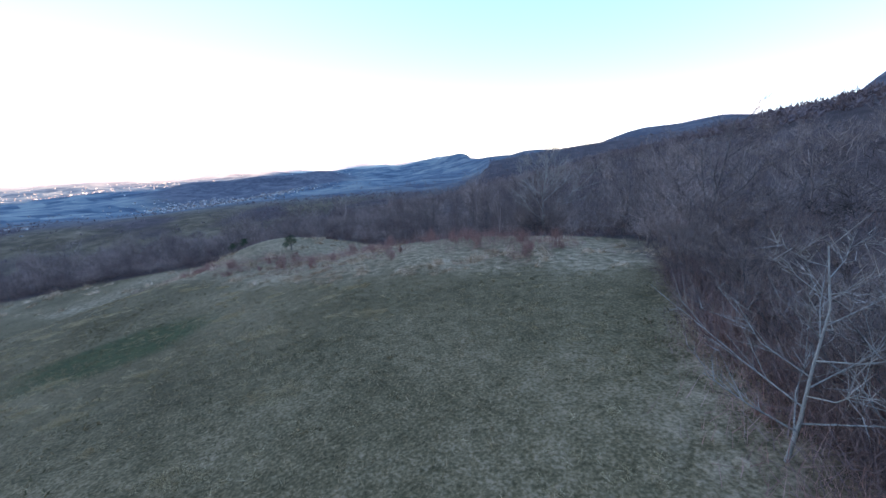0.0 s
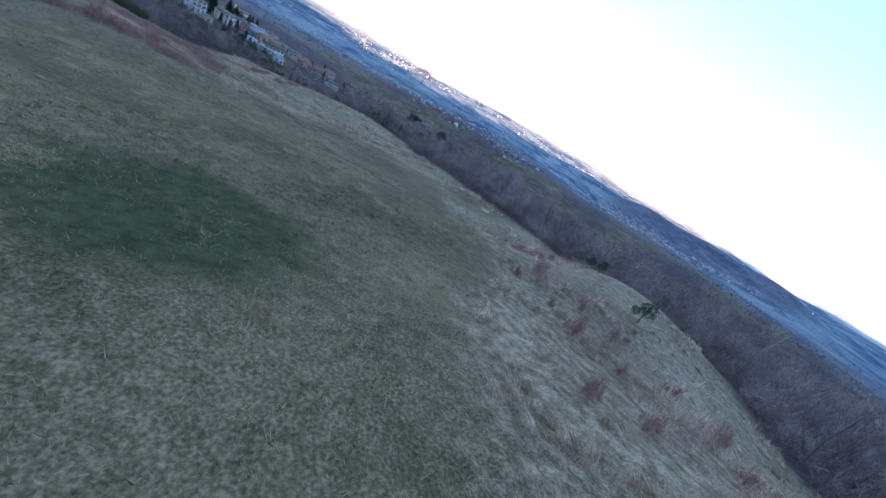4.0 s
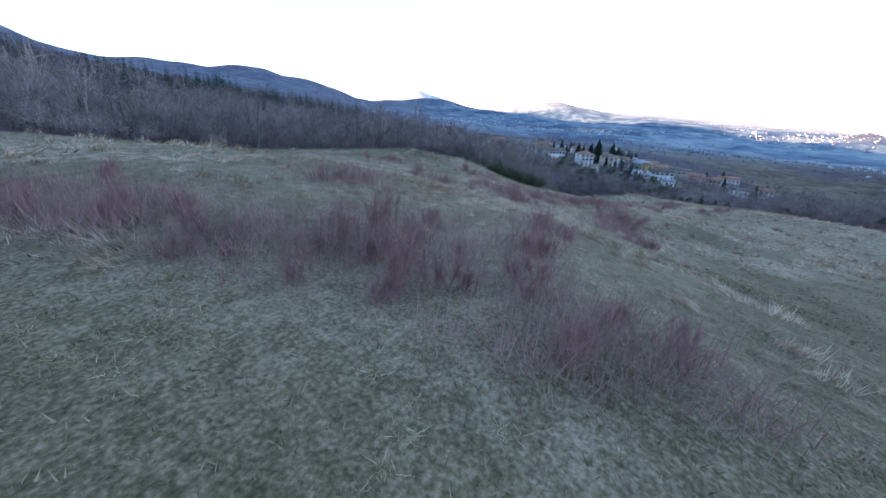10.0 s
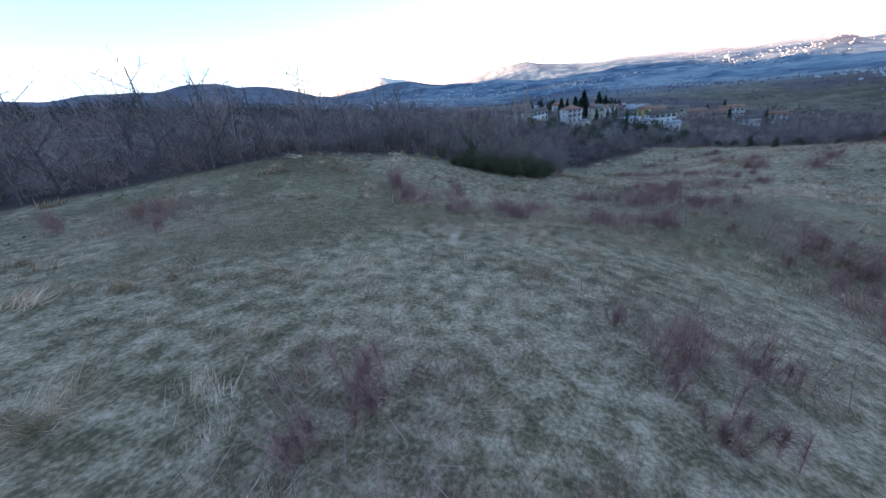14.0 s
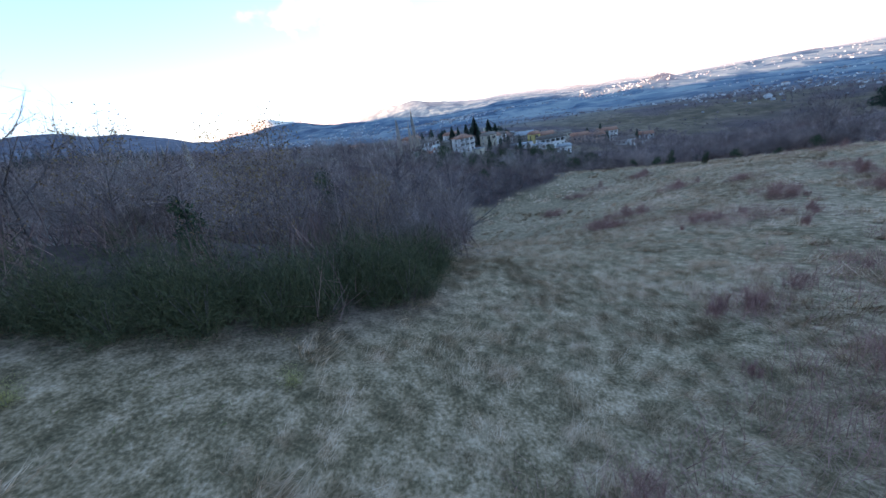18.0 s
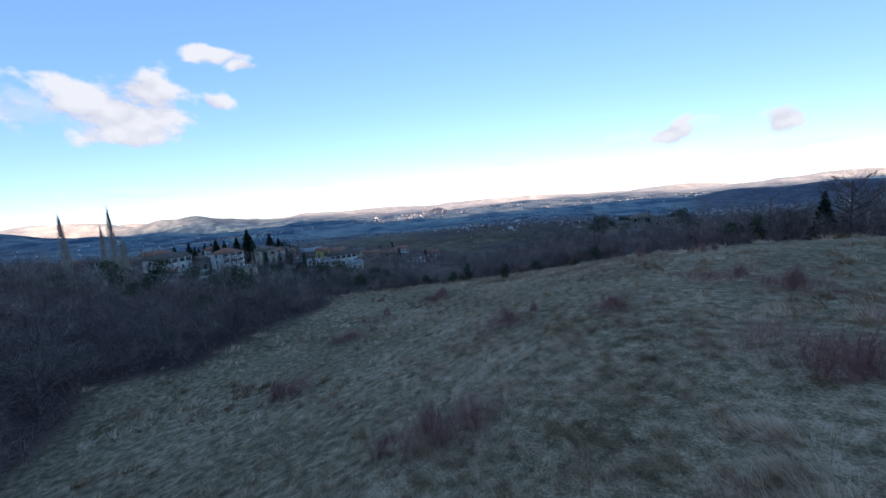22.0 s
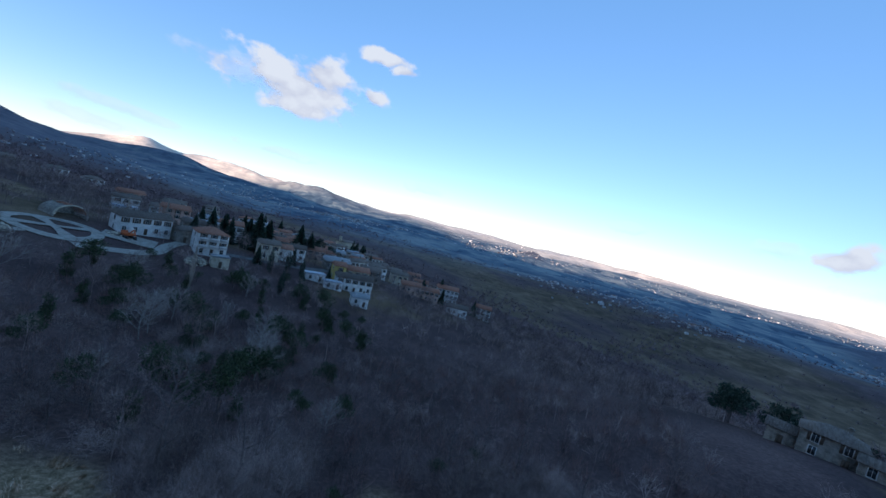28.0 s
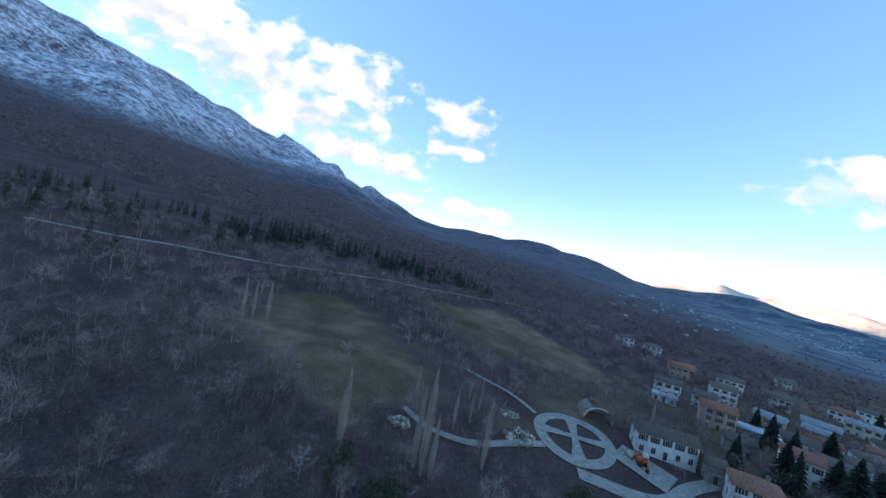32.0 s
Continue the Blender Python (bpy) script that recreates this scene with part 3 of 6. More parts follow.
def grow(rng, tall, spread, limbs, forks, lean=0.06, first=0.3, rise=0.55, thick=0.02, kinks=4):
    """A skeleton: a kinked trunk, limbs and forks; gives segments and the tips that carry twigs."""
    segs, ends = [], []
    p = np.zeros(3)
    r = tall * thick
    trunk = [p]
    for k in range(kinks):
        q = p + np.array([rng.normal(0, lean * tall / kinks), rng.normal(0, lean * tall / kinks), tall * 0.82 / kinks])
        r2 = r * 0.72
        segs.append((p, q, r, r2))
        p, r = q, r2
        trunk.append(p)
    ends.append((p, np.array([0, 0, 1.0]), tall * 0.2))
    for i in range(limbs):
        f = first + (0.97 - first) * (i + rng.uniform(0, 0.8)) / limbs
        pos = f * kinks
        k = min(int(pos), kinks - 1)
        at = trunk[k] + (trunk[k + 1] - trunk[k]) * (pos - k)
        a = i * 2.4 + rng.uniform(-0.5, 0.5)
        out = np.array([math.cos(a), math.sin(a), rise + rng.uniform(-0.15, 0.3)])
        out /= np.linalg.norm(out)
        size = spread * (1.15 - f) * rng.uniform(0.7, 1.15) + 0.12 * tall
        mid = at + out * size * 0.5
        end = mid + (out + np.array([rng.normal(0, 0.2), rng.normal(0, 0.2), 0.25])) * size * 0.5
        r0 = tall * thick * (1 - f * 0.75) * 0.5
        segs += [(at, mid, r0, r0 * 0.65), (mid, end, r0 * 0.65, r0 * 0.25)]
        ends.append((end, out, size * 0.45))
        for j in range(forks):
            s = rng.uniform(0.25, 0.95)
            root = at + (mid - at) * s * 2 if s < 0.5 else mid + (end - mid) * (s * 2 - 1)
            way = out + rng.normal(0, 0.55, 3)
            way[2] = abs(way[2]) * 0.7 + 0.2
            way /= np.linalg.norm(way)
            tip = root + way * size * rng.uniform(0.3, 0.6)
            segs.append((root, tip, r0 * 0.4, r0 * 0.12))
            ends.append((tip, way, size * 0.35))
            ends.append(((root + tip) / 2, way, size * 0.3))
    return segs, ends


def twig_arrays(ends, count, rng, width, up=0.35, length=1.0):
    pts, tips, ws = [], [], []
    per = max(1, count // len(ends))
    for at, way, size in ends:
        for _ in range(per):
            d = way * 0.8 + rng.normal(0, 0.6, 3)
            d[2] += up
            d /= np.linalg.norm(d)
            root = at - way * size * rng.uniform(0, 0.9)
            pts.append(root)
            tips.append(root + d * size * length * rng.uniform(0.5, 1.3))
            ws.append(width * rng.uniform(0.7, 1.3))
    return blade_arrays(np.array(pts), np.array(tips), ws, rng)


def leaf_arrays(ends, count, rng, size, spreadk=1.0):
    at = np.array([e[0] for e in ends])
    sz = np.array([e[2] for e in ends])
    k = rng.randint(0, len(ends), count)
    c = at[k] + rng.normal(0, 1, (count, 3)) * (sz[k] * 0.45 * spreadk)[:, None]
    d = rng.normal(0, 1, (count, 3))
    d /= np.linalg.norm(d, axis=1)[:, None]
    return blade_arrays(c, c + d * size, np.full(count, size * 0.8), rng)


def clump_arrays(rng, centres, radii, count, size):
    """Small leaves over uneven clumps: mostly on their shells."""
    n = len(centres)
    k = rng.choice(n, count, p=np.asarray(radii) ** 2 / np.sum(np.asarray(radii) ** 2))
    d = rng.normal(0, 1, (count, 3))
    d /= np.linalg.norm(d, axis=1)[:, None]
    c = np.asarray(centres)[k] + d * (np.asarray(radii)[k] * rng.uniform(0.6, 1.08, count))[:, None]
    w = d + rng.normal(0, 0.8, (count, 3))
    w /= np.linalg.norm(w, axis=1)[:, None]
    return blade_arrays(c, c + w * size * rng.uniform(0.6, 1.4, count)[:, None], np.full(count, size * 0.7), rng)


def join_arrays(items):
    vs, fs, base = [], [], 0
    for v, f in items:
        vs.append(v)
        fs.append(f + base)
        base += len(v)
    return np.concatenate(vs), np.concatenate(fs)


def solid(name, arrays, mat):
    me = raw_mesh(name, arrays[0], (), arrays[1])
    me.materials.append(mat)
    return me


def bare_arrays(seed, tall, spread, limbs=9, forks=3, twigs=260, sides=4, width=0.035, first=0.25, rise=0.55, thick=0.018, up=0.35, length=1.0):
    rng = np.random.RandomState(seed)
    segs, ends = grow(rng, tall, spread, limbs, forks, first=first, rise=rise, thick=thick)
    return limb_arrays(segs, sides), twig_arrays(ends, twigs, rng, width, up, length), ends, rng


def conifer_arrays(seed, tall, wide, count=900, droop=0.25, bare=0.06):
    rng = np.random.RandomState(seed)
    f = bare + (1 - bare) * rng.uniform(0, 1, count) ** 1.25
    a = rng.uniform(0, 6.283, count)
    tier = 0.78 + 0.22 * np.sin(f * tall * 5.0 + np.sin(a * 3 + seed) * 1.2)
    reach = wide * (1 - f) ** 0.8 * tier * rng.uniform(0.5, 1.05, count) + 0.12
    root = np.stack([np.cos(a) * reach * 0.25, np.sin(a) * reach * 0.25, f * tall], -1)
    tip = np.stack([np.cos(a) * reach, np.sin(a) * reach, f * tall - droop * reach + rng.normal(0, 0.08, count)], -1)
    needles = blade_arrays(root, tip, np.clip(reach * 0.42, 0.12, 0.9), rng)
    return limb_arrays([((0, 0, 0), (0, 0, tall * 0.6), tall * 0.02, tall * 0.012), ((0, 0, tall * 0.6), (0, 0, tall), tall * 0.012, 0.02)], 5), needles


def thing_of(name, label, category, group, parts):
    top = new(name)
    for pn, me, pl in parts:
        part(pn, me, top, pl)
    return tagged(top, label, category, group)


def standing(x, y, turn=0.0, size=1.0, sink=0.12, tilt=0.0):
    z = float(land(x, y)) - sink
    return pose(x, y, z, tilt, 0, turn) @ Matrix.Scale(size, 4)


def plant(ob, x, y, turn=0.0, size=1.0, sink=0.12, tilt=0.0):
    c = copy_thing(ob, standing(x, y, turn, 1.0, sink, tilt))
    c.scale = (size, size, size * (0.92 + 0.16 * ((x * 7.3 + y * 3.1) % 1.0)))
    return c


def drop(ob):
    for o in (*ob.children_recursive, ob):
        bpy.data.objects.remove(o)


def scatter(kinds, x, y, size, rng, turn=None):
    """Copies of small meshes laid over the land, as plain arrays."""
    out = []
    z = land(x, y)
    pick = rng.randint(0, len(kinds), len(x))
    for k, (v, f) in enumerate(kinds):
        s = pick == k
        if not s.any():
            continue
        n = int(s.sum())
        a = rng.uniform(0, 6.283, n) if turn is None else turn[s]
        c, d = np.cos(a)[:, None], np.sin(a)[:, None]
        g = size[s][:, None]
        vx = (v[None, :, 0] * c - v[None, :, 1] * d) * g + x[s][:, None]
        vy = (v[None, :, 0] * d + v[None, :, 1] * c) * g + y[s][:, None]
        vz = v[None, :, 2] * g * rng.uniform(0.8, 1.2, (n, 1)) + z[s][:, None] - 0.06
        vv = np.stack([vx, vy, vz], -1).reshape(-1, 3)
        ff = (f[None] + (np.arange(n) * len(v))[:, None, None]).reshape(-1, 3)
        out.append((vv, ff))
    return join_arrays(out)


def stuff(name, arrays, mat, label, category):
    return tagged(new(name, solid(name, arrays, mat)), label, category, kind="stuff")


# ---- grass ----
# runs under the camera's path, so the finest plants stand close to it
FLIGHT_LINE = ((0, 8), (-6, 22), (-25, 24), (-48, 19), (-80, 9), (-112, 6), (-142, 10), (-160, 20), (-172, 32), (-190, 47), (-215, 57), (-232, 62))


def flight_gap(x, y):
    d = np.full(x.shape, 1e9)
    for (x1, y1), (x2, y2) in zip(FLIGHT_LINE, FLIGHT_LINE[1:]):
        ex, ey = x2 - x1, y2 - y1
        k = np.clip(((x - x1) * ex + (y - y1) * ey) / (ex * ex + ey * ey), 0, 1)
        d = np.minimum(d, np.hypot(x - x1 - k * ex, y - y1 - k * ey))
    return d


def spread(rng, count, lo, hi, test):
    x, y = rng.uniform(lo[0], hi[0], count), rng.uniform(lo[1], hi[1], count)
    k = test(x, y)
    return x[k], y[k]


def tuft(seed, blades, tall, wide, width, lean, comb):
    """Fine single blades round one root, combed towards x."""
    rng = np.random.RandomState(seed)
    root = np.concatenate([rng.normal(0, wide * 0.5, (blades, 2)), np.zeros((blades, 1))], 1)
    h = tall * rng.uniform(0.5, 1.15, blades)
    tip = root + np.stack([rng.normal(comb, lean, blades) * h, rng.normal(0, lean * 0.8, blades) * h, h * rng.uniform(0.45, 1.0, blades)], -1)
    return blade_arrays(root, tip, width * rng.uniform(0.6, 1.4, blades), rng)


grng = np.random.RandomState(11)


def along(rng, count, near, far):
    """Spots within a band beside the line that the camera flies."""
    a = np.array(FLIGHT_LINE, float)
    step = np.diff(a, axis=0)
    size = np.hypot(step[:, 0], step[:, 1])
    k = rng.choice(len(step), count, p=size / size.sum())
    side = rng.uniform(near, far, count) * rng.choice((-1, 1), count)
    f = rng.uniform(-0.1, 1.1, count)
    return a[k, 0] + f * step[k, 0] - side * step[k, 1] / size[k], a[k, 1] + f * step[k, 1] + side * step[k, 0] / size[k]


def patchy(x, y, seed, size):
    return rough(x, y, seed, size) + 0.6 * rough(x, y, seed + 1, size * 0.35)


def in_hay(x, y):
    return (edge_gap(x, y, OPEN) > -1.0) & (edge_gap(x, y, MOWN) < 0.2)


def combed(x, y, rng):
    """The wind's lay of the grass, turning slowly over the ridge."""
    return 2.4 + 1.4 * rough(x, y, 61, 3.0) + 1.0 * rough(x, y, 63, 0.9) + rng.normal(0, 0.5, len(x))


def hay_share(x, y):
    """How thick the tall grass stands: thin on the first saddle, thick beyond it."""
    full = np.interp(x, (-140, -118, -95, -62, -30), (0.85, 0.5, 0.24, 0.3, 0.85))
    return np.clip(full + 0.5 * patchy(x, y, 41, 4.5) + 0.42 * rough(x, y, 45, 0.5), 0.03, 1.0)


def hay_test(near, far, low=False):
    def test(x, y):
        g = flight_gap(x, y)
        s = hay_share(x, y)
        return in_hay(x, y) & (g >= near) & (g < far) & (grng.uniform(0, 1, len(x)) < (1.05 - 0.8 * s if low else s))
    return test


hay, turf = [], []
for near, far, count, wide in ((0, 8, 90000, 0.0075), (8, 22, 38000, 0.02), (22, 75, 34000, 0.04)):
    n_ = 18 if near < 5 else 12 if near < 20 else 9
    grow_ = 1.0 if near < 5 else 1.15 if near < 20 else 1.5
    kinds = [tuft(s, n_, 0.43, 0.2, wide, 0.42, 0.8) for s in range(3)] + [tuft(4 + s, n_, 0.32, 0.24, wide, 0.5, 1.5) for s in range(2)] + [tuft(8 + s, n_, 0.6, 0.16, wide, 0.26, 0.45) for s in range(2)]
    gx, gy = along(grng, count // 9, near, far)
    k = hay_test(near, 999)(gx, gy)
    gx, gy = gx[k], gy[k]
    # tussocks: nine tufts on one stool, leaning one way and rising to its middle
    stool, lay_ = grng.uniform(0.55, 1.5, len(gx)), combed(gx, gy, grng)
    stool, lay_, gx, gy = np.repeat(stool, 9), np.repeat(lay_, 9), np.repeat(gx, 9), np.repeat(gy, 9)
    off = grng.normal(0, 1.0, (2, len(gx)))
    gx, gy = gx + off[0] * 0.2 * grow_ * stool, gy + off[1] * 0.2 * grow_ * stool
    size = grow_ * stool * grng.uniform(0.65, 1.15, len(gx)) * np.clip(1.15 - 0.22 * np.hypot(*off), 0.5, 1.15)
    hay.append(scatter(kinds, gx, gy, size, grng, lay_ + grng.normal(0, 0.3, len(gx))))
    kinds = [tuft(12 + s, 8, 0.17, 0.3, wide * 1.15, 0.7, 0.3) for s in range(3)]
    gx, gy = along(grng, int(count * 0.5), near, far)
    k = hay_test(near, 999, True)(gx, gy)
    gx, gy = gx[k], gy[k]
    turf.append(scatter(kinds, gx, gy, grow_ * grng.uniform(0.6, 1.3, len(gx)), grng))
stuff("tall_grass", join_arrays(hay), M_DRYGRASS, "bleached dry tall grass, matted and wind-combed over the ridge", "grass")
stuff("green_turf", join_arrays(turf), M_TURF, "low green-brown turf between the tufts of tall grass", "grass")


def lawn_test(near, far):
    def test(x, y):
        g = flight_gap(x, y)
        return (edge_gap(x, y, MOWN) > -0.4) & (g >= near) & (g < far)
    return test


def raised(kind, up):
    return kind[0] + np.array([0, 0, up]), kind[1]


low_kinds = [tuft(20 + s, 5, 0.12, 0.16, 0.022, 0.7, 0.2) for s in range(4)]
wide_kinds = [tuft(25 + s, 5, 0.13, 0.3, 0.045, 0.7, 0.2) for s in range(3)]
clod_kinds = [tuft(30 + s, 14, 0.2, 0.22, 0.022, 0.7, 0.3) for s in range(3)]
low_kinds, wide_kinds, clod_kinds = ([raised(k, 0.04) for k in kinds] for kinds in (low_kinds, wide_kinds, clod_kinds))
lawn = []
for near, far, count, kinds in ((0, 8, 100000, low_kinds), (8, 45, 60000, wide_kinds)):
    gx, gy = along(grng, count, near, far)
    k = lawn_test(near, 999)(gx, gy)
    gx, gy = gx[k], gy[k]
    lawn.append(scatter(kinds, gx, gy, grng.uniform(0.5, 1.3, len(gx)), grng))
gx, gy = spread(grng, 30000, (-116, -28), (16, 68), lambda x, y: (edge_gap(x, y, MOWN) > 0) & (patchy(x, y, 51, 3.0) > 0.1))
lawn.append(scatter(clod_kinds, gx, gy, grng.uniform(0.4, 1.1, len(gx)), grng))
stuff("short_grass", join_arrays(lawn), M_GREENGRASS, "short mown winter grass with scattered tussocks", "grass")
# round dry patches where hay lay, and single straw-coloured tussocks between them
gx, gy = [], []
patches = [(-32, 20, 0.8), (-44.7, 10.3, 1.3), (-48.8, 12.4, 1.0), (-35.1, 27.4, 0.7), (-48.7, 25, 1.2), (-47.8, -2.3, 0.6), (-44.5, 24.6, 0.6)]
patches += [(grng.uniform(-56, 2), grng.uniform(2, 50), grng.uniform(0.25, 0.9)) for _ in range(120)]
for px, py, pr in patches:
    n_ = int(230 * pr * pr) + 10
    gx.append(px + grng.normal(0, pr * 0.8, n_))
    gy.append(py + grng.normal(0, pr * 0.45, n_))
for _ in range(260):
    px, py = grng.uniform(-60, 6), grng.uniform(-6, 44)
    n_ = grng.randint(4, 16)
    gx.append(np.repeat(px + grng.normal(0, 0.9, n_), 3) + grng.normal(0, 0.05, 3 * n_))
    gy.append(np.repeat(py + grng.normal(0, 0.9, n_), 3) + grng.normal(0, 0.05, 3 * n_))
gx, gy = np.concatenate(gx), np.concatenate(gy)
k = edge_gap(gx, gy, MOWN) > 0.5
stuff("straw_patches", scatter([raised(tuft(40, 18, 0.12, 0.2, 0.009, 0.9, 0.0), 0.04)], gx[k], gy[k], grng.uniform(0.7, 1.3, int(k.sum())), grng), M_STRAW, "straw-coloured dry patches in the mown field", "grass")


# ---- shrubs and trees on the ridge ----
wrng = np.random.RandomState(5)


def red_shrub(seed, tall):
    rng = np.random.RandomState(seed)
    segs, ends = [], []
    for k in range(11):
        a = rng.uniform(0, 6.283)
        lean = rng.uniform(0.05, 0.5)
        out = np.array([math.cos(a) * lean, math.sin(a) * lean, 1.0]) * tall * rng.uniform(0.45, 1.0)
        root = np.array([rng.normal(0, 0.24), rng.normal(0, 0.24), 0])
        segs.append((root, root + out, 0.005, 0.002))
        for f in (0.45, 0.65, 0.85, 1.0):
            ends.append((root + out * f, out / np.linalg.norm(out), tall * 0.3))
    return limb_arrays(segs[:1], 3), join_arrays([limb_arrays(segs[1:], 3), twig_arrays(ends, 1400, rng, 0.007, 0.1, 1.1)])


shrub_kinds = []
for s, h in ((1, 1.15), (2, 1.5), (3, 0.85)):
    st, tw = red_shrub(s, h)
    shrub_kinds.append(thing_of("dogwood_shrub", "leafless reddish-brown shrub standing in dry grass", "shrub", "shrubs on the ridge",
                                [("stem", solid("stem", st, M_BRAMBLE), ""), ("crown", solid("crown", tw, M_REDTWIG), "")]))
# thickets: middle, spread and how many
THICKETS = ((-60.5, 0, 2.5, 8), (-61.5, 4, 2, 9), (-62.5, 9, 2, 8), (-63.5, 13, 2, 7), (-62, 17.5, 2, 11), (-67.5, 11.6, 0.5, 1), (-73, 14.6, 1.2, 4), (-72, 4, 2, 4), (-68, 14.8, 0.6, 2), (-65, 10.2, 0.5, 1),
            (-84, 4.3, 1.5, 4), (-88, 9.8, 1.5, 6), (-92, 7.9, 1.5, 4), (-95, 5.2, 1.5, 3), (-100, 9.8, 2, 5), (-103, 19.5, 2.6, 8), (-108, 20, 2.6, 9), (-115, 20, 3, 9), (-93, 19.3, 2, 6), (-102, -11.6, 3, 4))
THICKETS += ((-113.7, 4.1, 0.4, 2), (-115.9, 2.5, 0.4, 2), (-118, 4.6, 0.4, 2), (-117.6, -1.4, 0.8, 2), (-117.4, -5.4, 0.8, 2), (-130, 8.4, 1.2, 4), (-113.5, -2.8, 0.8, 3), (-112.8, 0.5, 0.5, 2), (-114.8, 9.4, 0.7, 3), (-117.7, 12.3, 1, 4),
             (-134.6, 16.2, 0.8, 3), (-138.3, 15.2, 0.8, 2), (-146.8, 29.1, 0.6, 2), (-125, 17, 2.5, 8), (-131, 14, 2.2, 10), (-127, 12.5, 1.5, 6), (-140, 22, 3, 6), (-161, 17.7, 0.9, 6), (-165.8, 44.6, 1.2, 3), (-159.4, 39.5, 1, 3))
THICKETS += ((-178, 32.5, 1.2, 4), (-167.5, 22.5, 1.2, 4), (-161, 33, 1.8, 4), (-155.6, 24, 2, 6), (-155, 28.5, 1.8, 4), (-171, 46.5, 1.2, 3), (-204, 38.8, 1.6, 6), (-198, 25, 1.2, 4), (-186, 18, 1.2, 3), (-202.5, 30, 1.2, 3), (-171.6, 36.6, 1, 2),
             (-8, 42, 6, 10), (-20, 48, 6, 12), (2, 36, 6, 10), (-34, 54, 6, 8), (8, 30, 4, 8), (-46, 66, 7, 6), (-190, 60, 8, 5), (6.8, 2.6, 1.0, 6), (8.5, 6.0, 1.5, 6), (9.5, 10, 2.2, 8), (10.5, 15, 2.4, 6))
shrubs = []
for tx, ty, ts, tn in THICKETS:
    for _ in range(tn):
        sx, sy = tx + wrng.normal(0, ts * 0.75), ty + wrng.normal(0, ts * 0.75)
        if edge_gap(np.array([sx]), np.array([sy]), MOWN)[0] < 0 and len(shrubs) < 300:
            shrubs.append(plant(shrub_kinds[wrng.randint(3)], sx, sy, wrng.uniform(0, 360), wrng.uniform(0.5, 1.15), 0.05))
for ob in shrub_kinds:
    drop(ob)

# the fine haze of low shoots that fills the thickets
shoots = []
for s in range(3):
    rng_ = np.random.RandomState(90 + s)
    n_ = 46
    root = np.concatenate([rng_.normal(0, 0.4, (n_, 2)), rng_.uniform(0, 0.35, (n_, 1))], 1)
    shoots.append(blade_arrays(root, root + np.stack([rng_.normal(0, 0.22, n_), rng_.normal(0, 0.22, n_), rng_.uniform(0.25, 0.8, n_)], -1), np.full(n_, 0.011), rng_))
hx_, hy_ = [], []
for tx, ty, ts, tn in THICKETS:
    hx_.append(tx + wrng.normal(0, ts * 0.8, tn * 8))
    hy_.append(ty + wrng.normal(0, ts * 0.8, tn * 8))
hx_, hy_ = np.concatenate(hx_), np.concatenate(hy_)
k_ = edge_gap(hx_, hy_, MOWN) < -0.3
stuff("shrub_thicket", scatter(shoots, hx_[k_], hy_[k_], wrng.uniform(0.6, 1.4, int(k_.sum())), wrng), M_REDTWIG, "haze of reddish-brown leafless shoots in the dry grass", "shrubs")

# bare deciduous trees, one set of builds
OAKS = []
for s, h, w, lim in ((1, 9.0, 3.6, 11), (2, 7.5, 3.0, 10), (3, 10.5, 3.4, 12), (4, 6.0, 2.6, 9), (5, 8.5, 2.4, 11)):
    tr, tw, ends, rng_ = bare_arrays(s, h, w, lim, 4, 850, 5, 0.016, 0.16, 0.6, 0.017, 0.35, 0.7)
    OAKS.append(thing_of("bare_tree", "leafless grey-brown tree at the edge of the winter wood", "tree", "bare trees of the wood",
                         [("trunk", solid("trunk", tr, M_BARK), ""), ("crown", solid("crown", tw, M_TWIG), "")]))
tr, tw, ends, rng_ = bare_arrays(8, 7.0, 2.4, 11, 5, 900, 5, 0.011, 0.15, 0.7, 0.009)
leafy = leaf_arrays(ends, 1000, rng_, 0.095, 1.2)
RUST = thing_of("oak_tree", "small oak that still holds withered rust-brown leaves", "tree", "oaks with withered leaves",
                [("trunk", solid("trunk", tr, M_BARK), ""), ("crown", solid("crown", tw, M_TWIG), ""), ("foliage", solid("foliage", leafy, M_RUSTLEAF), "sparse rust-brown leaves")])
tr, tw, ends, rng_ = bare_arrays(14, 11.0, 4.4, 13, 5, 1500, 6, 0.03, 0.2, 0.75, 0.014)
PALE = thing_of("pale_tree", "tall leafless tree with pale grey bark and fine twigs", "tree", "pale bare trees",
                [("trunk", solid("trunk", tr, M_PALEBARK), ""), ("crown", solid("crown", tw, M_PALETWIG), "")])

HOUSE_SPOTS = []


def wood_spots(count, lo, hi, near, far, rng, keep=None):
    x, y = rng.uniform(lo[0], hi[0], count), rng.uniform(lo[1], hi[1], count)
    g = edge_gap(x, y, OPEN)
    k = (g < -near) & (g > -far) & (np.hypot(x - 10, y - 6) > 19)
    for poly in (*MEADOWS, FARM_CLEARING, COURT_CLEARING):
        k &= edge_gap(x, y, poly) < -1.5
    for hx, hy in HOUSE_SPOTS:
        k &= (x - hx) ** 2 + (y - hy) ** 2 > 56
    k &= (edge_gap(x, y, VILLAGE) < 0) | (rng.uniform(0, 1, len(x)) < 0.7)
    if keep is not None:
        k &= keep(x, y)
    return x[k], y[k]


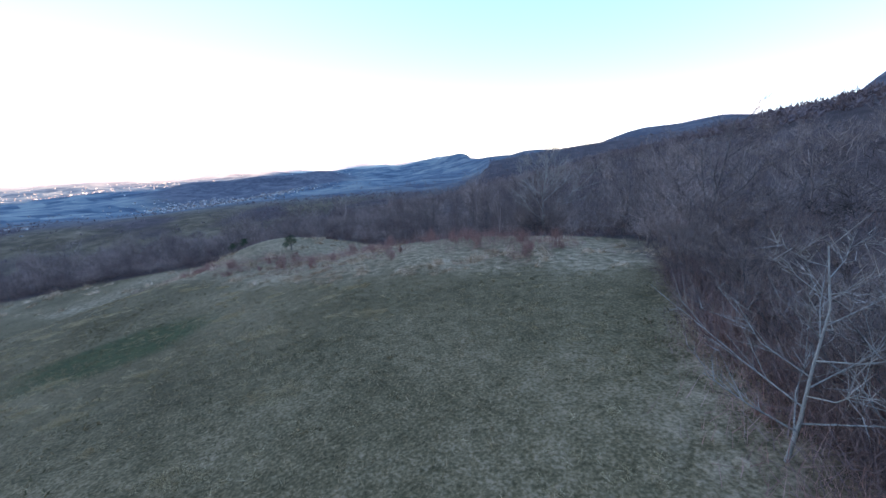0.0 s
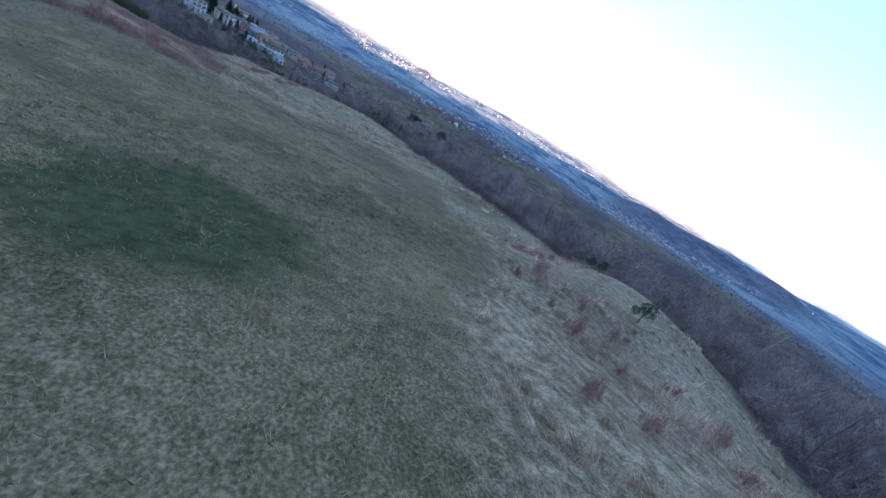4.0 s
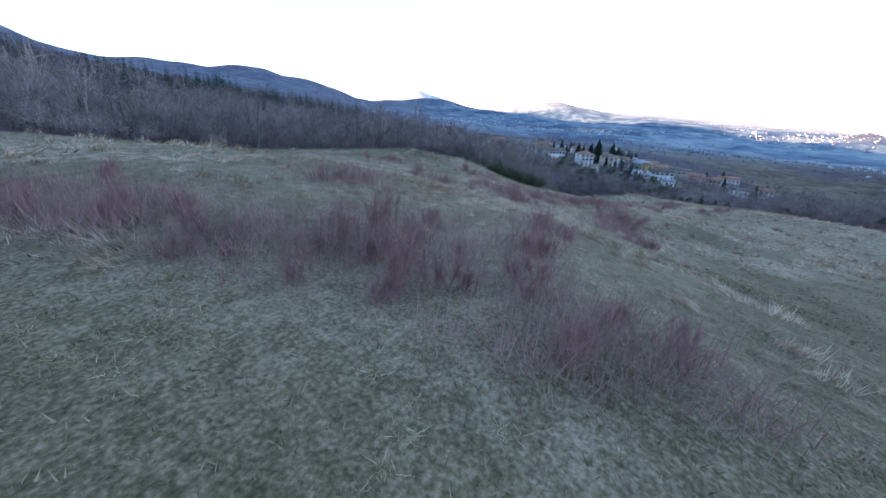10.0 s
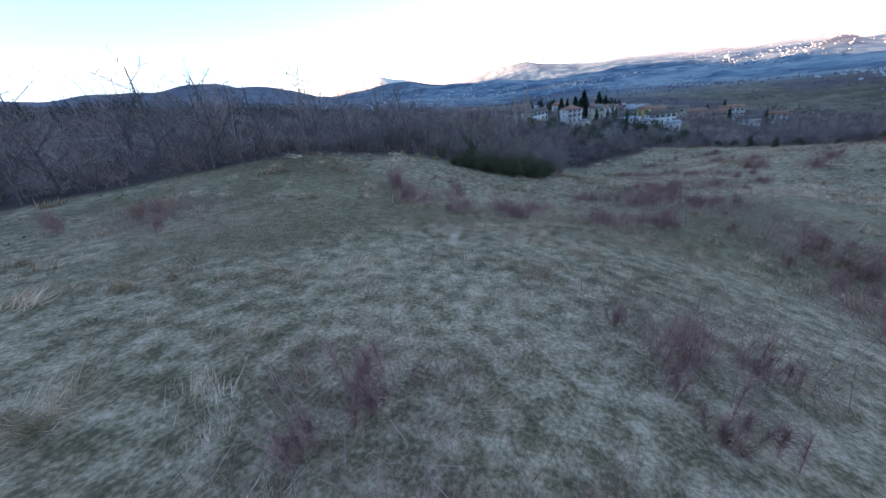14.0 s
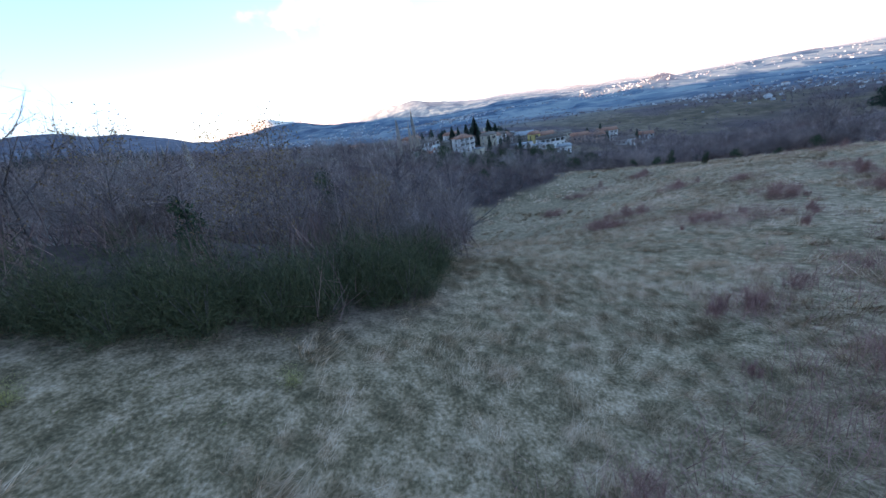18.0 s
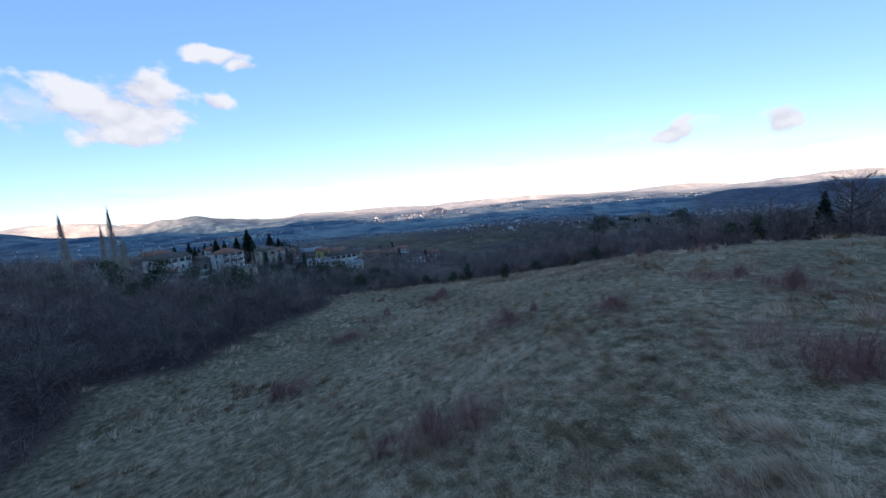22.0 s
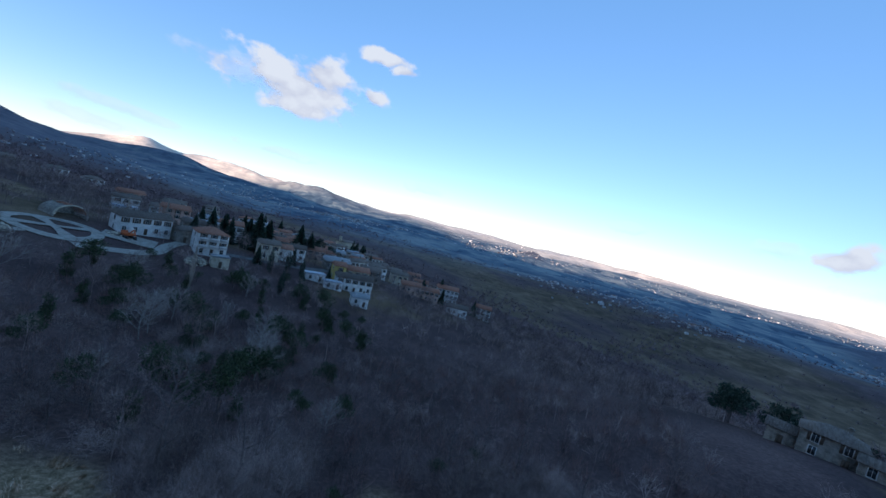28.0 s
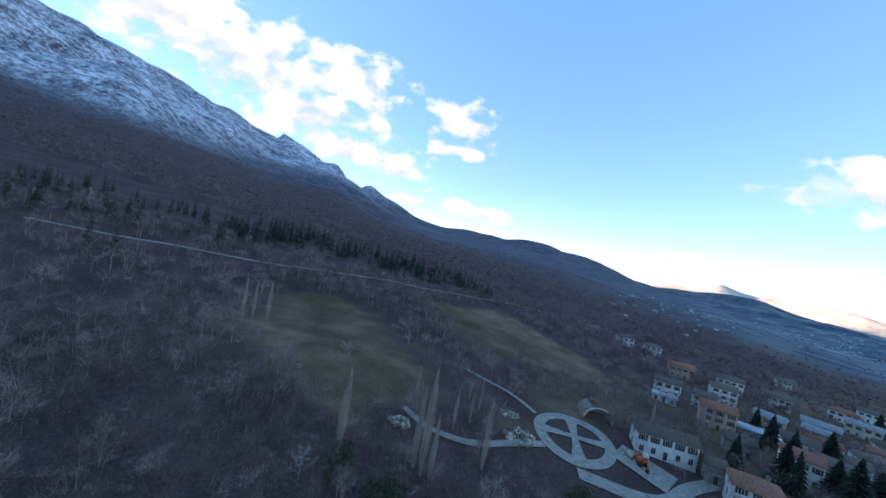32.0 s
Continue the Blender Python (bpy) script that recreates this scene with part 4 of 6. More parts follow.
# kept free of trees well towards the camera, so that the farmhouse shows
FARM_CLEARING = ((-229, 108), (-262, 122), (-270, 158), (-234, 166))
COURT_CLEARING = ((-296, -14), (-300, -40), (-330, -44), (-334, -12), (-312, -6))
ex, ey = wood_spots(2100, (-250, -60), (36, 120), 0.5, 15, wrng, lambda x, y: (y < 30) | (x > -10) | (wrng.uniform(0, 1, len(x)) < 0.35))
edge_ok = flight_gap(ex, ey) > 11.5
ex, ey = ex[edge_ok], ey[edge_ok]
for k in range(min(230, len(ex))):
    kind = RUST if (wrng.uniform() < 0.12 and ey[k] < 20) else OAKS[wrng.randint(5)]
    plant(kind, ex[k], ey[k], wrng.uniform(0, 360), wrng.uniform(0.7, 1.15), 0.15, wrng.uniform(-4, 4))


# a fallen branch on the mown field
def fallen_branch(x, y, turn):
    rng = np.random.RandomState(33)
    segs, ends, p, r = [], [], np.array([-2.0, 0.0, 0.12]), 0.09
    for k in range(7):
        q = p + np.array([0.55, rng.normal(0, 0.1), rng.normal(0, 0.04)])
        q[2] = max(q[2], 0.07)
        segs.append((p, q, r, r * 0.84))
        if k > 2:
            tip = q + np.array([rng.uniform(0.2, 0.7), rng.normal(0, 0.4), rng.uniform(0.05, 0.4)])
            segs.append((q, tip, r * 0.45, 0.01))
            ends.append((tip, np.array([0.8, 0.0, 0.2]), 0.5))
        p, r = q, r * 0.84
    top = thing_of("fallen_branch", "dark fallen branch lying on the mown field", "branch", "", [("bough", solid("bough", limb_arrays(segs, 6), M_BARK), ""), ("twigs", solid("twigs", twig_arrays(ends, 90, rng, 0.014, 0.0), M_TWIG), "")])
    top.matrix_basis = pose(x, y, float(land(x, y)) + 0.03, 0, 0, turn)


fallen_branch(-38.4, 6.2, 190)


# ---- the village on its spur ----
M_PLASTER = {
    "white": material("white_plaster", [(0.5, 0.48, 0.45), (0.68, 0.66, 0.62), (0.78, 0.76, 0.72)], 0.5, 0.9, 0.15, per_object=0.1),
    "cream": material("cream_plaster", [(0.36, 0.31, 0.23), (0.52, 0.45, 0.34), (0.6, 0.53, 0.42)], 0.5, 0.9, 0.15, per_object=0.15),
    "pink": material("pink_plaster", [(0.36, 0.22, 0.17), (0.5, 0.32, 0.25), (0.56, 0.38, 0.31)], 0.5, 0.9, 0.15),
    "yellow": material("yellow_plaster", [(0.45, 0.33, 0.1), (0.6, 0.46, 0.16), (0.66, 0.52, 0.22)], 0.5, 0.9, 0.15),
    "stone": material("rubble_stone", [(0.13, 0.115, 0.095), (0.25, 0.22, 0.185), (0.38, 0.34, 0.29)], 1.3, 0.95, 0.9),
}
M_TILES = {
    "red": material("terracotta_roof_tiles", [(0.17, 0.07, 0.045), (0.29, 0.125, 0.08), (0.38, 0.19, 0.13)], 1.1, 0.9, 0.8, stretch=(3.5, 1, 1), per_object=0.15),
    "brown": material("weathered_roof_tiles", [(0.08, 0.062, 0.052), (0.155, 0.118, 0.096), (0.24, 0.19, 0.155)], 1.1, 0.9, 0.8, stretch=(3.5, 1, 1), per_object=0.15),
    "grey": material("grey_roof_sheet", [(0.16, 0.17, 0.175), (0.25, 0.26, 0.265), (0.34, 0.35, 0.35)], 0.9, 0.7, 0.2),
    "blue": material("pale_blue_roof_sheet", [(0.3, 0.36, 0.42), (0.42, 0.48, 0.54), (0.52, 0.57, 0.62)], 0.9, 0.55, 0.2),
}
M_GLASS = material("dark_window_glass", [(0.012, 0.014, 0.018), (0.03, 0.034, 0.04)], 0.6, 0.12, 0.0, spec=0.6)
M_FRAME = material("window_surround", [(0.42, 0.4, 0.37), (0.6, 0.58, 0.55)], 2.0, 0.8, 0.1)
M_SHUTTER = material("brown_shutters", [(0.06, 0.04, 0.03), (0.12, 0.085, 0.06)], 3.0, 0.75, 0.2)
M_GRAVEL = material("pale_gravel", [(0.2, 0.18, 0.15), (0.3, 0.275, 0.235), (0.39, 0.36, 0.31)], 0.8, 0.97, 0.5)
M_ASPHALT = material("worn_asphalt", [(0.07, 0.07, 0.07), (0.12, 0.118, 0.115), (0.17, 0.165, 0.16)], 0.6, 0.95, 0.2)
M_IRON = material("dark_iron", [(0.03, 0.03, 0.032), (0.07, 0.065, 0.065)], 3.0, 0.6, 0.1, metal=0.6)
M_ORANGE = material("orange_machine_paint", [(0.4, 0.09, 0.03), (0.55, 0.14, 0.05)], 2.0, 0.5, 0.1)


def box_arrays(x0, x1, y0, y1, z0, z1):
    v = np.array([(x, y, z) for x in (x0, x1) for y in (y0, y1) for z in (z0, z1)], float)
    q = ((0, 1, 3, 2), (4, 6, 7, 5), (0, 4, 5, 1), (2, 3, 7, 6), (0, 2, 6, 4), (1, 5, 7, 3))
    f = [t for a, b, c, d in q for t in ((a, b, c), (a, c, d))]
    return v, np.array(f)


def prism_arrays(w, d, h, sink, rise):
    """Walls with gable ends; the ridge runs along the width."""
    a, b = w / 2, d / 2
    v = [(-a, -b, -sink), (a, -b, -sink), (a, b, -sink), (-a, b, -sink), (-a, -b, h), (a, -b, h), (a, b, h), (-a, b, h), (-a, 0, h + rise), (a, 0, h + rise)]
    f = [(0, 1, 5), (0, 5, 4), (2, 3, 7), (2, 7, 6), (1, 2, 6), (1, 6, 5), (3, 0, 4), (3, 4, 7), (5, 6, 9), (7, 4, 8)]
    return np.array(v, float), np.array(f)


def roof_arrays(w, d, h, rise, hip, eave=0.45, thick=0.16):
    a, b = w / 2 + eave, d / 2 + eave
    drop_ = rise * eave / (d / 2)
    k = min(d / 2, w / 2 - 0.3) if hip else 0.0
    lo, top = h - drop_, h + rise
    v = [(-a, -b, lo), (a, -b, lo), (a, b, lo), (-a, b, lo), (-a + k, 0, top), (a - k, 0, top)]
    v += [(x, y, z + thick) for x, y, z in v]
    f = [(6, 7, 11), (6, 11, 10), (8, 9, 10), (8, 10, 11), (7, 8, 11), (9, 6, 10), (1, 0, 4), (1, 4, 5), (3, 2, 5), (3, 5, 4)]
    for p, q in ((0, 1), (1, 2), (2, 3), (3, 0)):
        f += [(p, q, q + 6), (p, q + 6, p + 6)]
    return np.array(v, float), np.array(f)


def tile_courses(top, w, d, h, rise, mat, eave=0.45, step=0.9):
    """Raised courses of tiles that run down both slopes."""
    b = d / 2 + eave
    lo, high = h - rise * eave / (d / 2) + 0.17, h + rise + 0.17
    me = solid("tile_course", limb_arrays([((0, -b, lo), (0, 0, high), 0.085, 0.085)], 4), mat)
    for x in np.arange(-w / 2 - eave + 0.2, w / 2 + eave - 0.1, step):
        for turn in (0, 180):
            fix("tile_course", me, top, x, 0, 0, turn)


WINDOW_FRAME = join_arrays([box_arrays(-0.62, -0.5, -0.06, 0.04, -0.85, 0.85), box_arrays(0.5, 0.62, -0.06, 0.04, -0.85, 0.85), box_arrays(-0.5, 0.5, -0.06, 0.04, 0.73, 0.85),
                            box_arrays(-0.66, 0.66, -0.12, 0.04, -0.93, -0.8), box_arrays(-0.03, 0.03, -0.045, 0.02, -0.8, 0.73)])
ME_FRAME = solid("window", WINDOW_FRAME, M_FRAME)
ME_PANE = solid("pane", box_arrays(-0.5, 0.5, -0.025, 0.03, -0.8, 0.73), M_GLASS)
ME_SHUTTER = solid("shutter", box_arrays(-0.24, 0.24, -0.03, 0.03, -0.8, 0.8), M_SHUTTER)
ME_DOOR = solid("door", join_arrays([box_arrays(-0.5, 0.5, -0.04, 0.06, 0, 2.1), box_arrays(-0.4, -0.05, -0.06, -0.04, 0.2, 1.9), box_arrays(0.05, 0.4, -0.06, -0.04, 0.2, 1.9)]), M_SHUTTER)
ME_CHIMNEY = solid("chimney", join_arrays([box_arrays(-0.35, 0.35, -0.3, 0.3, -0.8, 0.9), box_arrays(-0.45, 0.45, -0.4, 0.4, 0.9, 1.02), box_arrays(-0.3, 0.3, -0.25, 0.25, 1.02, 1.25)]), M_PLASTER["stone"])
ME_BALCONY = solid("balcony", join_arrays([box_arrays(-1.3, 1.3, -1.0, 0.0, -0.15, 0.0), box_arrays(-1.3, 1.3, -1.0, -0.94, 0.0, 0.95)]), M_FRAME)


def fix(name, me, parent, x, y, z, turn=0.0):
    ob = part(name, me, parent)
    ob.matrix_basis = pose(x, y, z, 0, 0, turn)
    return ob


def house(x, y, w, d, h, face, wall="white", roof="red", label="", hip=False, flat=False, floors=2, shutters=True, balconies=0, sink=2.5, lift=0.0, chimney=True, ruin=False, ribs=False):
    rise = 0.0 if flat else d / 2 * 0.42
    HOUSE_SPOTS.append((x, y))
    top = new("house")
    tagged(top, label or f"{wall} village house with a low {roof} roof on the spur", "house", "village houses")
    top.matrix_basis = pose(x, y, float(land(x, y)) + lift, 0, 0, face + 90)
    body = part("wall", solid("wall", prism_arrays(w, d, h, sink, 0.0 if hip else rise), M_PLASTER[wall]), top)
    if flat:
        part("roof", solid("roof", join_arrays([box_arrays(-w / 2 - 0.2, w / 2 + 0.2, -d / 2 - 0.2, d / 2 + 0.2, h, h + 0.22), box_arrays(-w / 2 - 0.2, w / 2 + 0.2, -d / 2 - 0.2, -d / 2, h + 0.22, h + 0.5)]), M_TILES[roof]), top)
    else:
        arr = roof_arrays(w, d, h, rise, hip)
        part("roof", solid("roof", arr, M_TILES[roof]), top)
        if ribs and not hip:
            tile_courses(top, w, d, h, rise, M_TILES[roof])
        if chimney:
            fix("chimney", ME_CHIMNEY, top, w * 0.22, d * 0.12, h + rise * 0.75)
    cols = max(1, int(w / 3.0))
    storey = h / floors
    for f in range(floors):
        z = storey * f + storey * 0.56
        for c in range(cols):
            wx = (c + 0.5) * w / cols - w / 2
            if f == 0 and c == cols // 2:
                fix("door", ME_DOOR, top, wx, -d / 2, 0.0)
                continue
            win = fix("window", ME_FRAME, top, wx, -d / 2, z)
            part("pane", ME_PANE, win)
            if shutters and f > 0:
                fix("shutter", ME_SHUTTER, top, wx - 0.88, -d / 2 - 0.03, z)
                fix("shutter", ME_SHUTTER, top, wx + 0.88, -d / 2 - 0.03, z)
            if balconies and f > 0:
                fix("balcony", ME_BALCONY, top, wx, -d / 2, z - 1.15)
        for side, turn in ((-1, -90), (1, 90)):
            for c in range(max(1, int(d / 4.5))):
                wy = (c + 0.5) * d / max(1, int(d / 4.5)) - d / 2
                win = fix("window", ME_FRAME, top, side * w / 2, wy, z, turn)
                part("pane", ME_PANE, win)
    return top


house(-343, 1, 9.5, 8.5, 7.6, 36, "white", "red", "tall white house with terracotta hip roof and balconies", hip=True, floors=3, balconies=1)
house(-333, 9, 5.2, 4.5, 3.4, 30, "cream", "grey", "small cream outbuilding with a flat roof", flat=True, floors=1, chimney=False)
house(-341, -20, 15, 7.5, 5.8, 50, "white", "brown", "long white farmhouse with a weathered tile roof", floors=2, ribs=True)
house(-347, -10, 4.5, 5.5, 4.6, 50, "stone", "brown", "stone lean-to beside the long farmhouse", floors=1, chimney=False)
house(-394, -56, 9, 7, 2.4, 35, "white", "blue", "low shed with a pale sheet roof", flat=True, floors=1, chimney=False)
house(-395, -36, 10.5, 8.5, 7.4, 40, "pink", "red", "pink three-storey house with a red tile roof", floors=3)
house(-404, -27, 13, 8, 4.6, 32, "stone", "blue", "stone annex with a glazed pale roof", flat=True, floors=1, chimney=False)
house(-384, -7, 9, 8, 7.8, 30, "white", "red", "white house behind tall conifers", floors=2)
house(-378, -20, 8, 7, 4.6, 40, "stone", "brown", "old stone cottage with a sagging roof", floors=1)
house(-455, -66, 11, 9, 8.5, 38, "white", "brown", "white house above the bend of the road", floors=3)
house(-500, -86, 13, 9, 7.0, 32, "white", "brown", "white terrace with pale shutters", floors=2)
house(-470, -98, 13, 9, 6.8, 45, "pink", "red", "reddish house below the upper road", floors=2)
house(-520, -70, 12, 9, 6.5, 25, "cream", "brown")
house(-483, -150, 11, 8, 5.8, 55, "white", "brown", "white villa beside the upper road", hip=True)
house(-501, -140, 11, 8, 5.8, 50, "white", "brown", "white villa with arched porch beside the upper road", hip=True)
house(-463, -163, 9, 7, 4.6, 58, "stone", "brown", "stone cottage beside the upper road", floors=1)
house(-490, -40, 14, 9, 6.2, 20, "stone", "grey", "damaged stone house with a patched roof", floors=2)
house(-512, -22, 12, 9, 6.2, 30, "white", "brown")
house(-540, -40, 14, 9, 6.6, 15, "cream", "grey")
house(-362, 16, 7.5, 7, 6.6, 30, "cream", "brown", "cream house on the edge of the wooded gully", floors=2)
house(-371, 20, 6.5, 7, 5.2, 28, "white", "red", "low white house with a red roof", floors=1)
house(-380, 22, 11, 7, 5.6, 24, "white", "brown", "white row house with a brown tile roof", floors=2, ribs=True)
house(-392, 12, 9, 8, 5.8, 38, "cream", "red")
house(-404, 8, 10, 8, 6.2, 20, "cream", "brown")
house(-421, 10, 13, 8.5, 6.4, 30, "white", "red")
house(-418, 28, 10, 8, 5.6, 12, "pink", "red")
house(-440, -2, 11, 8, 6.4, 24, "stone", "brown")
house(-468, 28, 12, 9, 7.2, 18, "white", "red", "white house with a red roof below the church", hip=True)
house(-373, 45, 5, 7, 6.8, 20, "yellow", "red", "narrow yellow house front", floors=2)
house(-363, 53, 15.5, 7.5, 5.8, 14, "white", "brown", "long white house with a brown tile roof", floors=2, ribs=True)
house(-381, 53, 11, 8, 6.4, 14, "cream", "red")
house(-392, 42, 12, 9, 5.4, 20, "stone", "grey", "broad stone barn with a grey roof", floors=1)
house(-357, 37, 8, 4.6, 2.8, 22, "white", "blue", "low white shed with a pale blue roof", flat=True, floors=1, chimney=False)
house(-355, 45, 7.5, 4.6, 2.8, 16, "white", "blue", "low white shed with a pale blue roof", flat=True, floors=1, chimney=False)
house(-346, 57, 6.5, 5.5, 3.6, 12, "white", "grey", "small white building below the lane", floors=1)
house(-404, 60, 10, 8, 6.2, 10, "stone", "brown")
house(-446, 80, 11, 8, 7.2, 8, "cream", "brown")
house(-421, 86, 12, 8.5, 5.4, 2, "pink", "red", "long brick house with a red roof", floors=1)
house(-423, 98, 12, 8, 6.0, 0, "pink", "red", "brick house with a red tile roof", floors=2)
house(-455, 117, 15, 10, 9.4, -4, "white", "red", "white apartment house with rows of balconies", floors=3, balconies=1)
house(-408, 114, 12, 8, 4.6, -8, "white", "brown", "low white house at the lower lane", floors=1)
house(-436, 140, 10, 8.5, 8.0, -12, "white", "red", "white three-storey house at the end of the spur", floors=3, balconies=1)
house(-476, 100, 11, 8, 6.0, 0, "cream", "red")
house(-500, 80, 12, 9, 6.0, 4, "cream", "brown")
house(-560, 60, 12, 9, 7.5, 6, "white", "brown")
house(-560, 20, 12, 9, 6.4, 10, "white", "red", "white house with a red roof beside the church", hip=True)
house(-588, -10, 13, 9, 6.4, 14, "cream", "brown")
house(-620, -60, 14, 10, 7.0, 20, "white", "brown")
house(-486, 62, 12, 9, 5.6, 10, "stone", "brown", "old stone house on the lower slope", floors=2)
house(-564, -56, 13, 9, 6.4, 22, "white", "red", "white house with a red hipped roof above the village", hip=True)
house(-634, -114, 12, 9, 6.4, 40, "cream", "brown")
house(-508, -4, 11, 8, 6.0, 24, "pink", "red")
house(-455, 10, 11, 8, 6.0, 18, "cream", "red")
house(-428, -10, 9, 8, 5.6, 30, "white", "brown")
house(-470, 82, 10, 8, 5.6, 4, "stone", "brown", "old stone house with a brown tile roof", floors=2)
house(-579, 108, 13, 9, 6.0, 0, "pink", "red")
house(-484, 40, 10, 8, 5.4, 16, "cream", "brown")

# the closely built middle of the village
vrng = random.Random(77)
for _ in range(400):
    x, y = vrng.uniform(-565, -400), vrng.uniform(-70, 75)
    if len(HOUSE_SPOTS) > 86:
        break
    if min((x - hx) ** 2 + (y - hy) ** 2 for hx, hy in HOUSE_SPOTS) > 210 and abs(y + 0.42 * (x + 400) + 10) < 62:
        house(x, y, vrng.uniform(8, 12.5), vrng.uniform(7, 8.5), vrng.uniform(5.4, 7.6), vrng.uniform(8, 40), vrng.choice(("white", "cream", "stone", "pink", "white")), vrng.choice(("red", "brown", "brown", "grey")), hip=vrng.random() < 0.35)

# church: a plain pale hall with a bell gable
church = tagged(new("church"), "plain pale stone church hall with a bell gable", "church")
church.matrix_basis = pose(-634, 30, float(land(-634, 30)), 0, 0, 30 + 90)
part("nave", solid("nave", prism_arrays(19, 11, 10.5, 3, 2.2), M_PLASTER["cream"]), church)
part("roof", solid("roof", roof_arrays(19, 11, 10.5, 2.2, False, 0.3), M_TILES["brown"]), church)
part("bell_gable", solid("bell_gable", join_arrays([box_arrays(-9.9, -8.4, -5.5, -4.2, 10, 15.5), box_arrays(-9.9, -8.4, -2.8, -1.5, 10, 15.5), box_arrays(-9.9, -8.4, -5.5, -1.5, 15.5, 16.4)]), M_PLASTER["cream"]), church)
for k in range(3):
    win = fix("window", ME_FRAME, church, -6 + 6 * k, -5.5, 6.5)
    part("pane", ME_PANE, win)

# ruined barn beside the court: a broken barrel roof, open towards the gully
def arch_arrays(r0, r1, y0, y1, a0, a1, steps, base):
    """A piece of a barrel vault: a curved slab between two radii."""
    vs, fs = [], []
    for k in range(steps + 1):
        a = a0 + (a1 - a0) * k / steps
        vs += [(r * math.cos(a), y, base + 0.72 * r * math.sin(a)) for r, y in ((r0, y0), (r1, y0), (r1, y1), (r0, y1))]
    for k in range(steps):
        for j in range(4):
            p, q = 4 * k + j, 4 * k + (j + 1) % 4
            fs += [(p, q, q + 4), (p, q + 4, p + 4)]
    n = 4 * steps
    return np.array(vs, float), np.array(fs + [(0, 1, 2), (0, 2, 3), (n, n + 2, n + 1), (n, n + 3, n + 2)])


barn = tagged(new("ruined_barn"), "half-collapsed barn with a broken barrel roof and open ribs", "barn")
barn.matrix_basis = pose(-334, -38, float(land(-334, -38)) - 0.3, 0, 0, 62 + 90) @ Matrix.Scale(0.82, 4)
part("wall", solid("wall", join_arrays([box_arrays(-5.6, -5.0, -4.5, 4.5, -2, 1.4), box_arrays(5.0, 5.6, -4.5, 4.5, -2, 1.2), box_arrays(-5.0, 5.0, 4.0, 4.5, -2, 1.6), arch_arrays(0.1, 4.6, 4.05, 4.35, 0.0, math.pi, 14, 1.2)]), M_PLASTER["stone"]), barn)
part("vault", solid("vault", arch_arrays(5.05, 5.4, -4.5, 4.5, math.pi * 0.62, math.pi, 9, 1.2), M_PLASTER["stone"]), barn, "pale plastered half of the broken roof shell")
part("end_arch", solid("end_arch", arch_arrays(4.8, 5.45, -4.7, -4.2, math.pi * 0.3, math.pi, 14, 1.2), M_PLASTER["cream"]), barn, "broken pale stone arch over the open end")
part("rear_arch", solid("rear_arch", arch_arrays(4.6, 5.4, 4.0, 4.4, 0.0, math.pi, 18, 1.2), M_PLASTER["stone"]), barn)
for k in range(6):
    fix("rib", solid("rib", arch_arrays(4.95, 5.3, -0.12, 0.12, 0.05, math.pi * (0.66 - 0.05 * (k % 3)), 10, 1.2), M_TILES["red"]), barn, 0, -3.2 + 1.35 * k, 0)
# heaps of fallen stone beside the court, the white house and the meadow
STONES = []
for s in range(4):
    rng_ = np.random.RandomState(140 + s)
    v_, f_ = box_arrays(-0.3, 0.3, -0.22, 0.22, -0.16, 0.16)
    STONES.append(solid("stone", (v_ + rng_.normal(0, 0.06, v_.shape), f_), M_PLASTER["cream" if s % 2 else "stone"]))


def rubble(x, y, wide, tall, count, label, seed):
    rng = np.random.RandomState(seed)
    top = tagged(new("rubble_heap"), label, "rubble", "rubble heaps")
    top.matrix_basis = pose(x, y, float(land(x, y)), 0, 0, 0)
    for k in range(count):
        a, r = rng.uniform(0, 6.283), wide * math.sqrt(rng.uniform(0, 1))
        px, py = r * math.cos(a), r * math.sin(a) * 0.7
        ob = part("stone", STONES[k % 4], top)
        ob.matrix_basis = pose(px, py, float(land(x + px, y + py)) - float(land(x, y)) + tall * max(0.0, 1 - r / wide) * rng.uniform(0.3, 1.0) + 0.12, *rng.uniform(-25, 25, 2), rng.uniform(0, 360)) @ Matrix.Scale(rng.uniform(0.7, 1.9), 4)


rubble(-329, 3.6, 4.2, 2.2, 110, "heap of pale rubble from a fallen house", 1)
rubble(-296.5, -26, 4.5, 0.5, 90, "pale stones strewn down the bank of the court", 2)
rubble(-299, -35, 3.0, 0.4, 45, "pale stones beside the climbing track", 3)
rubble(-265, -27.5, 2.4, 0.8, 45, "pale broken stones at the foot of the meadow", 4)
rubble(-329, -19.5, 3.2, 0.6, 50, "building rubble on the gravel yard", 5)


def drape(name, rows_a, rows_b, mat, label, lift):
    """A strip of surface between two edges, laid over the land."""
    a, b = np.asarray(rows_a, float), np.asarray(rows_b, float)
    mids = [a * (1 - k) + b * k for k in (0, 0.34, 0.67, 1)]
    pts = np.stack(mids, 1).reshape(-1, 2)
    v = np.column_stack([pts, land(pts[:, 0], pts[:, 1]) + lift])
    n = len(a)
    q = [(i * 4 + j, i * 4 + j + 1, i * 4 + j + 5, i * 4 + j + 4) for i in range(n - 1) for j in range(3)]
    me = raw_mesh(name, v, q)
    me.materials.append(mat)
    return tagged(new(name, me), label, kind="structure")


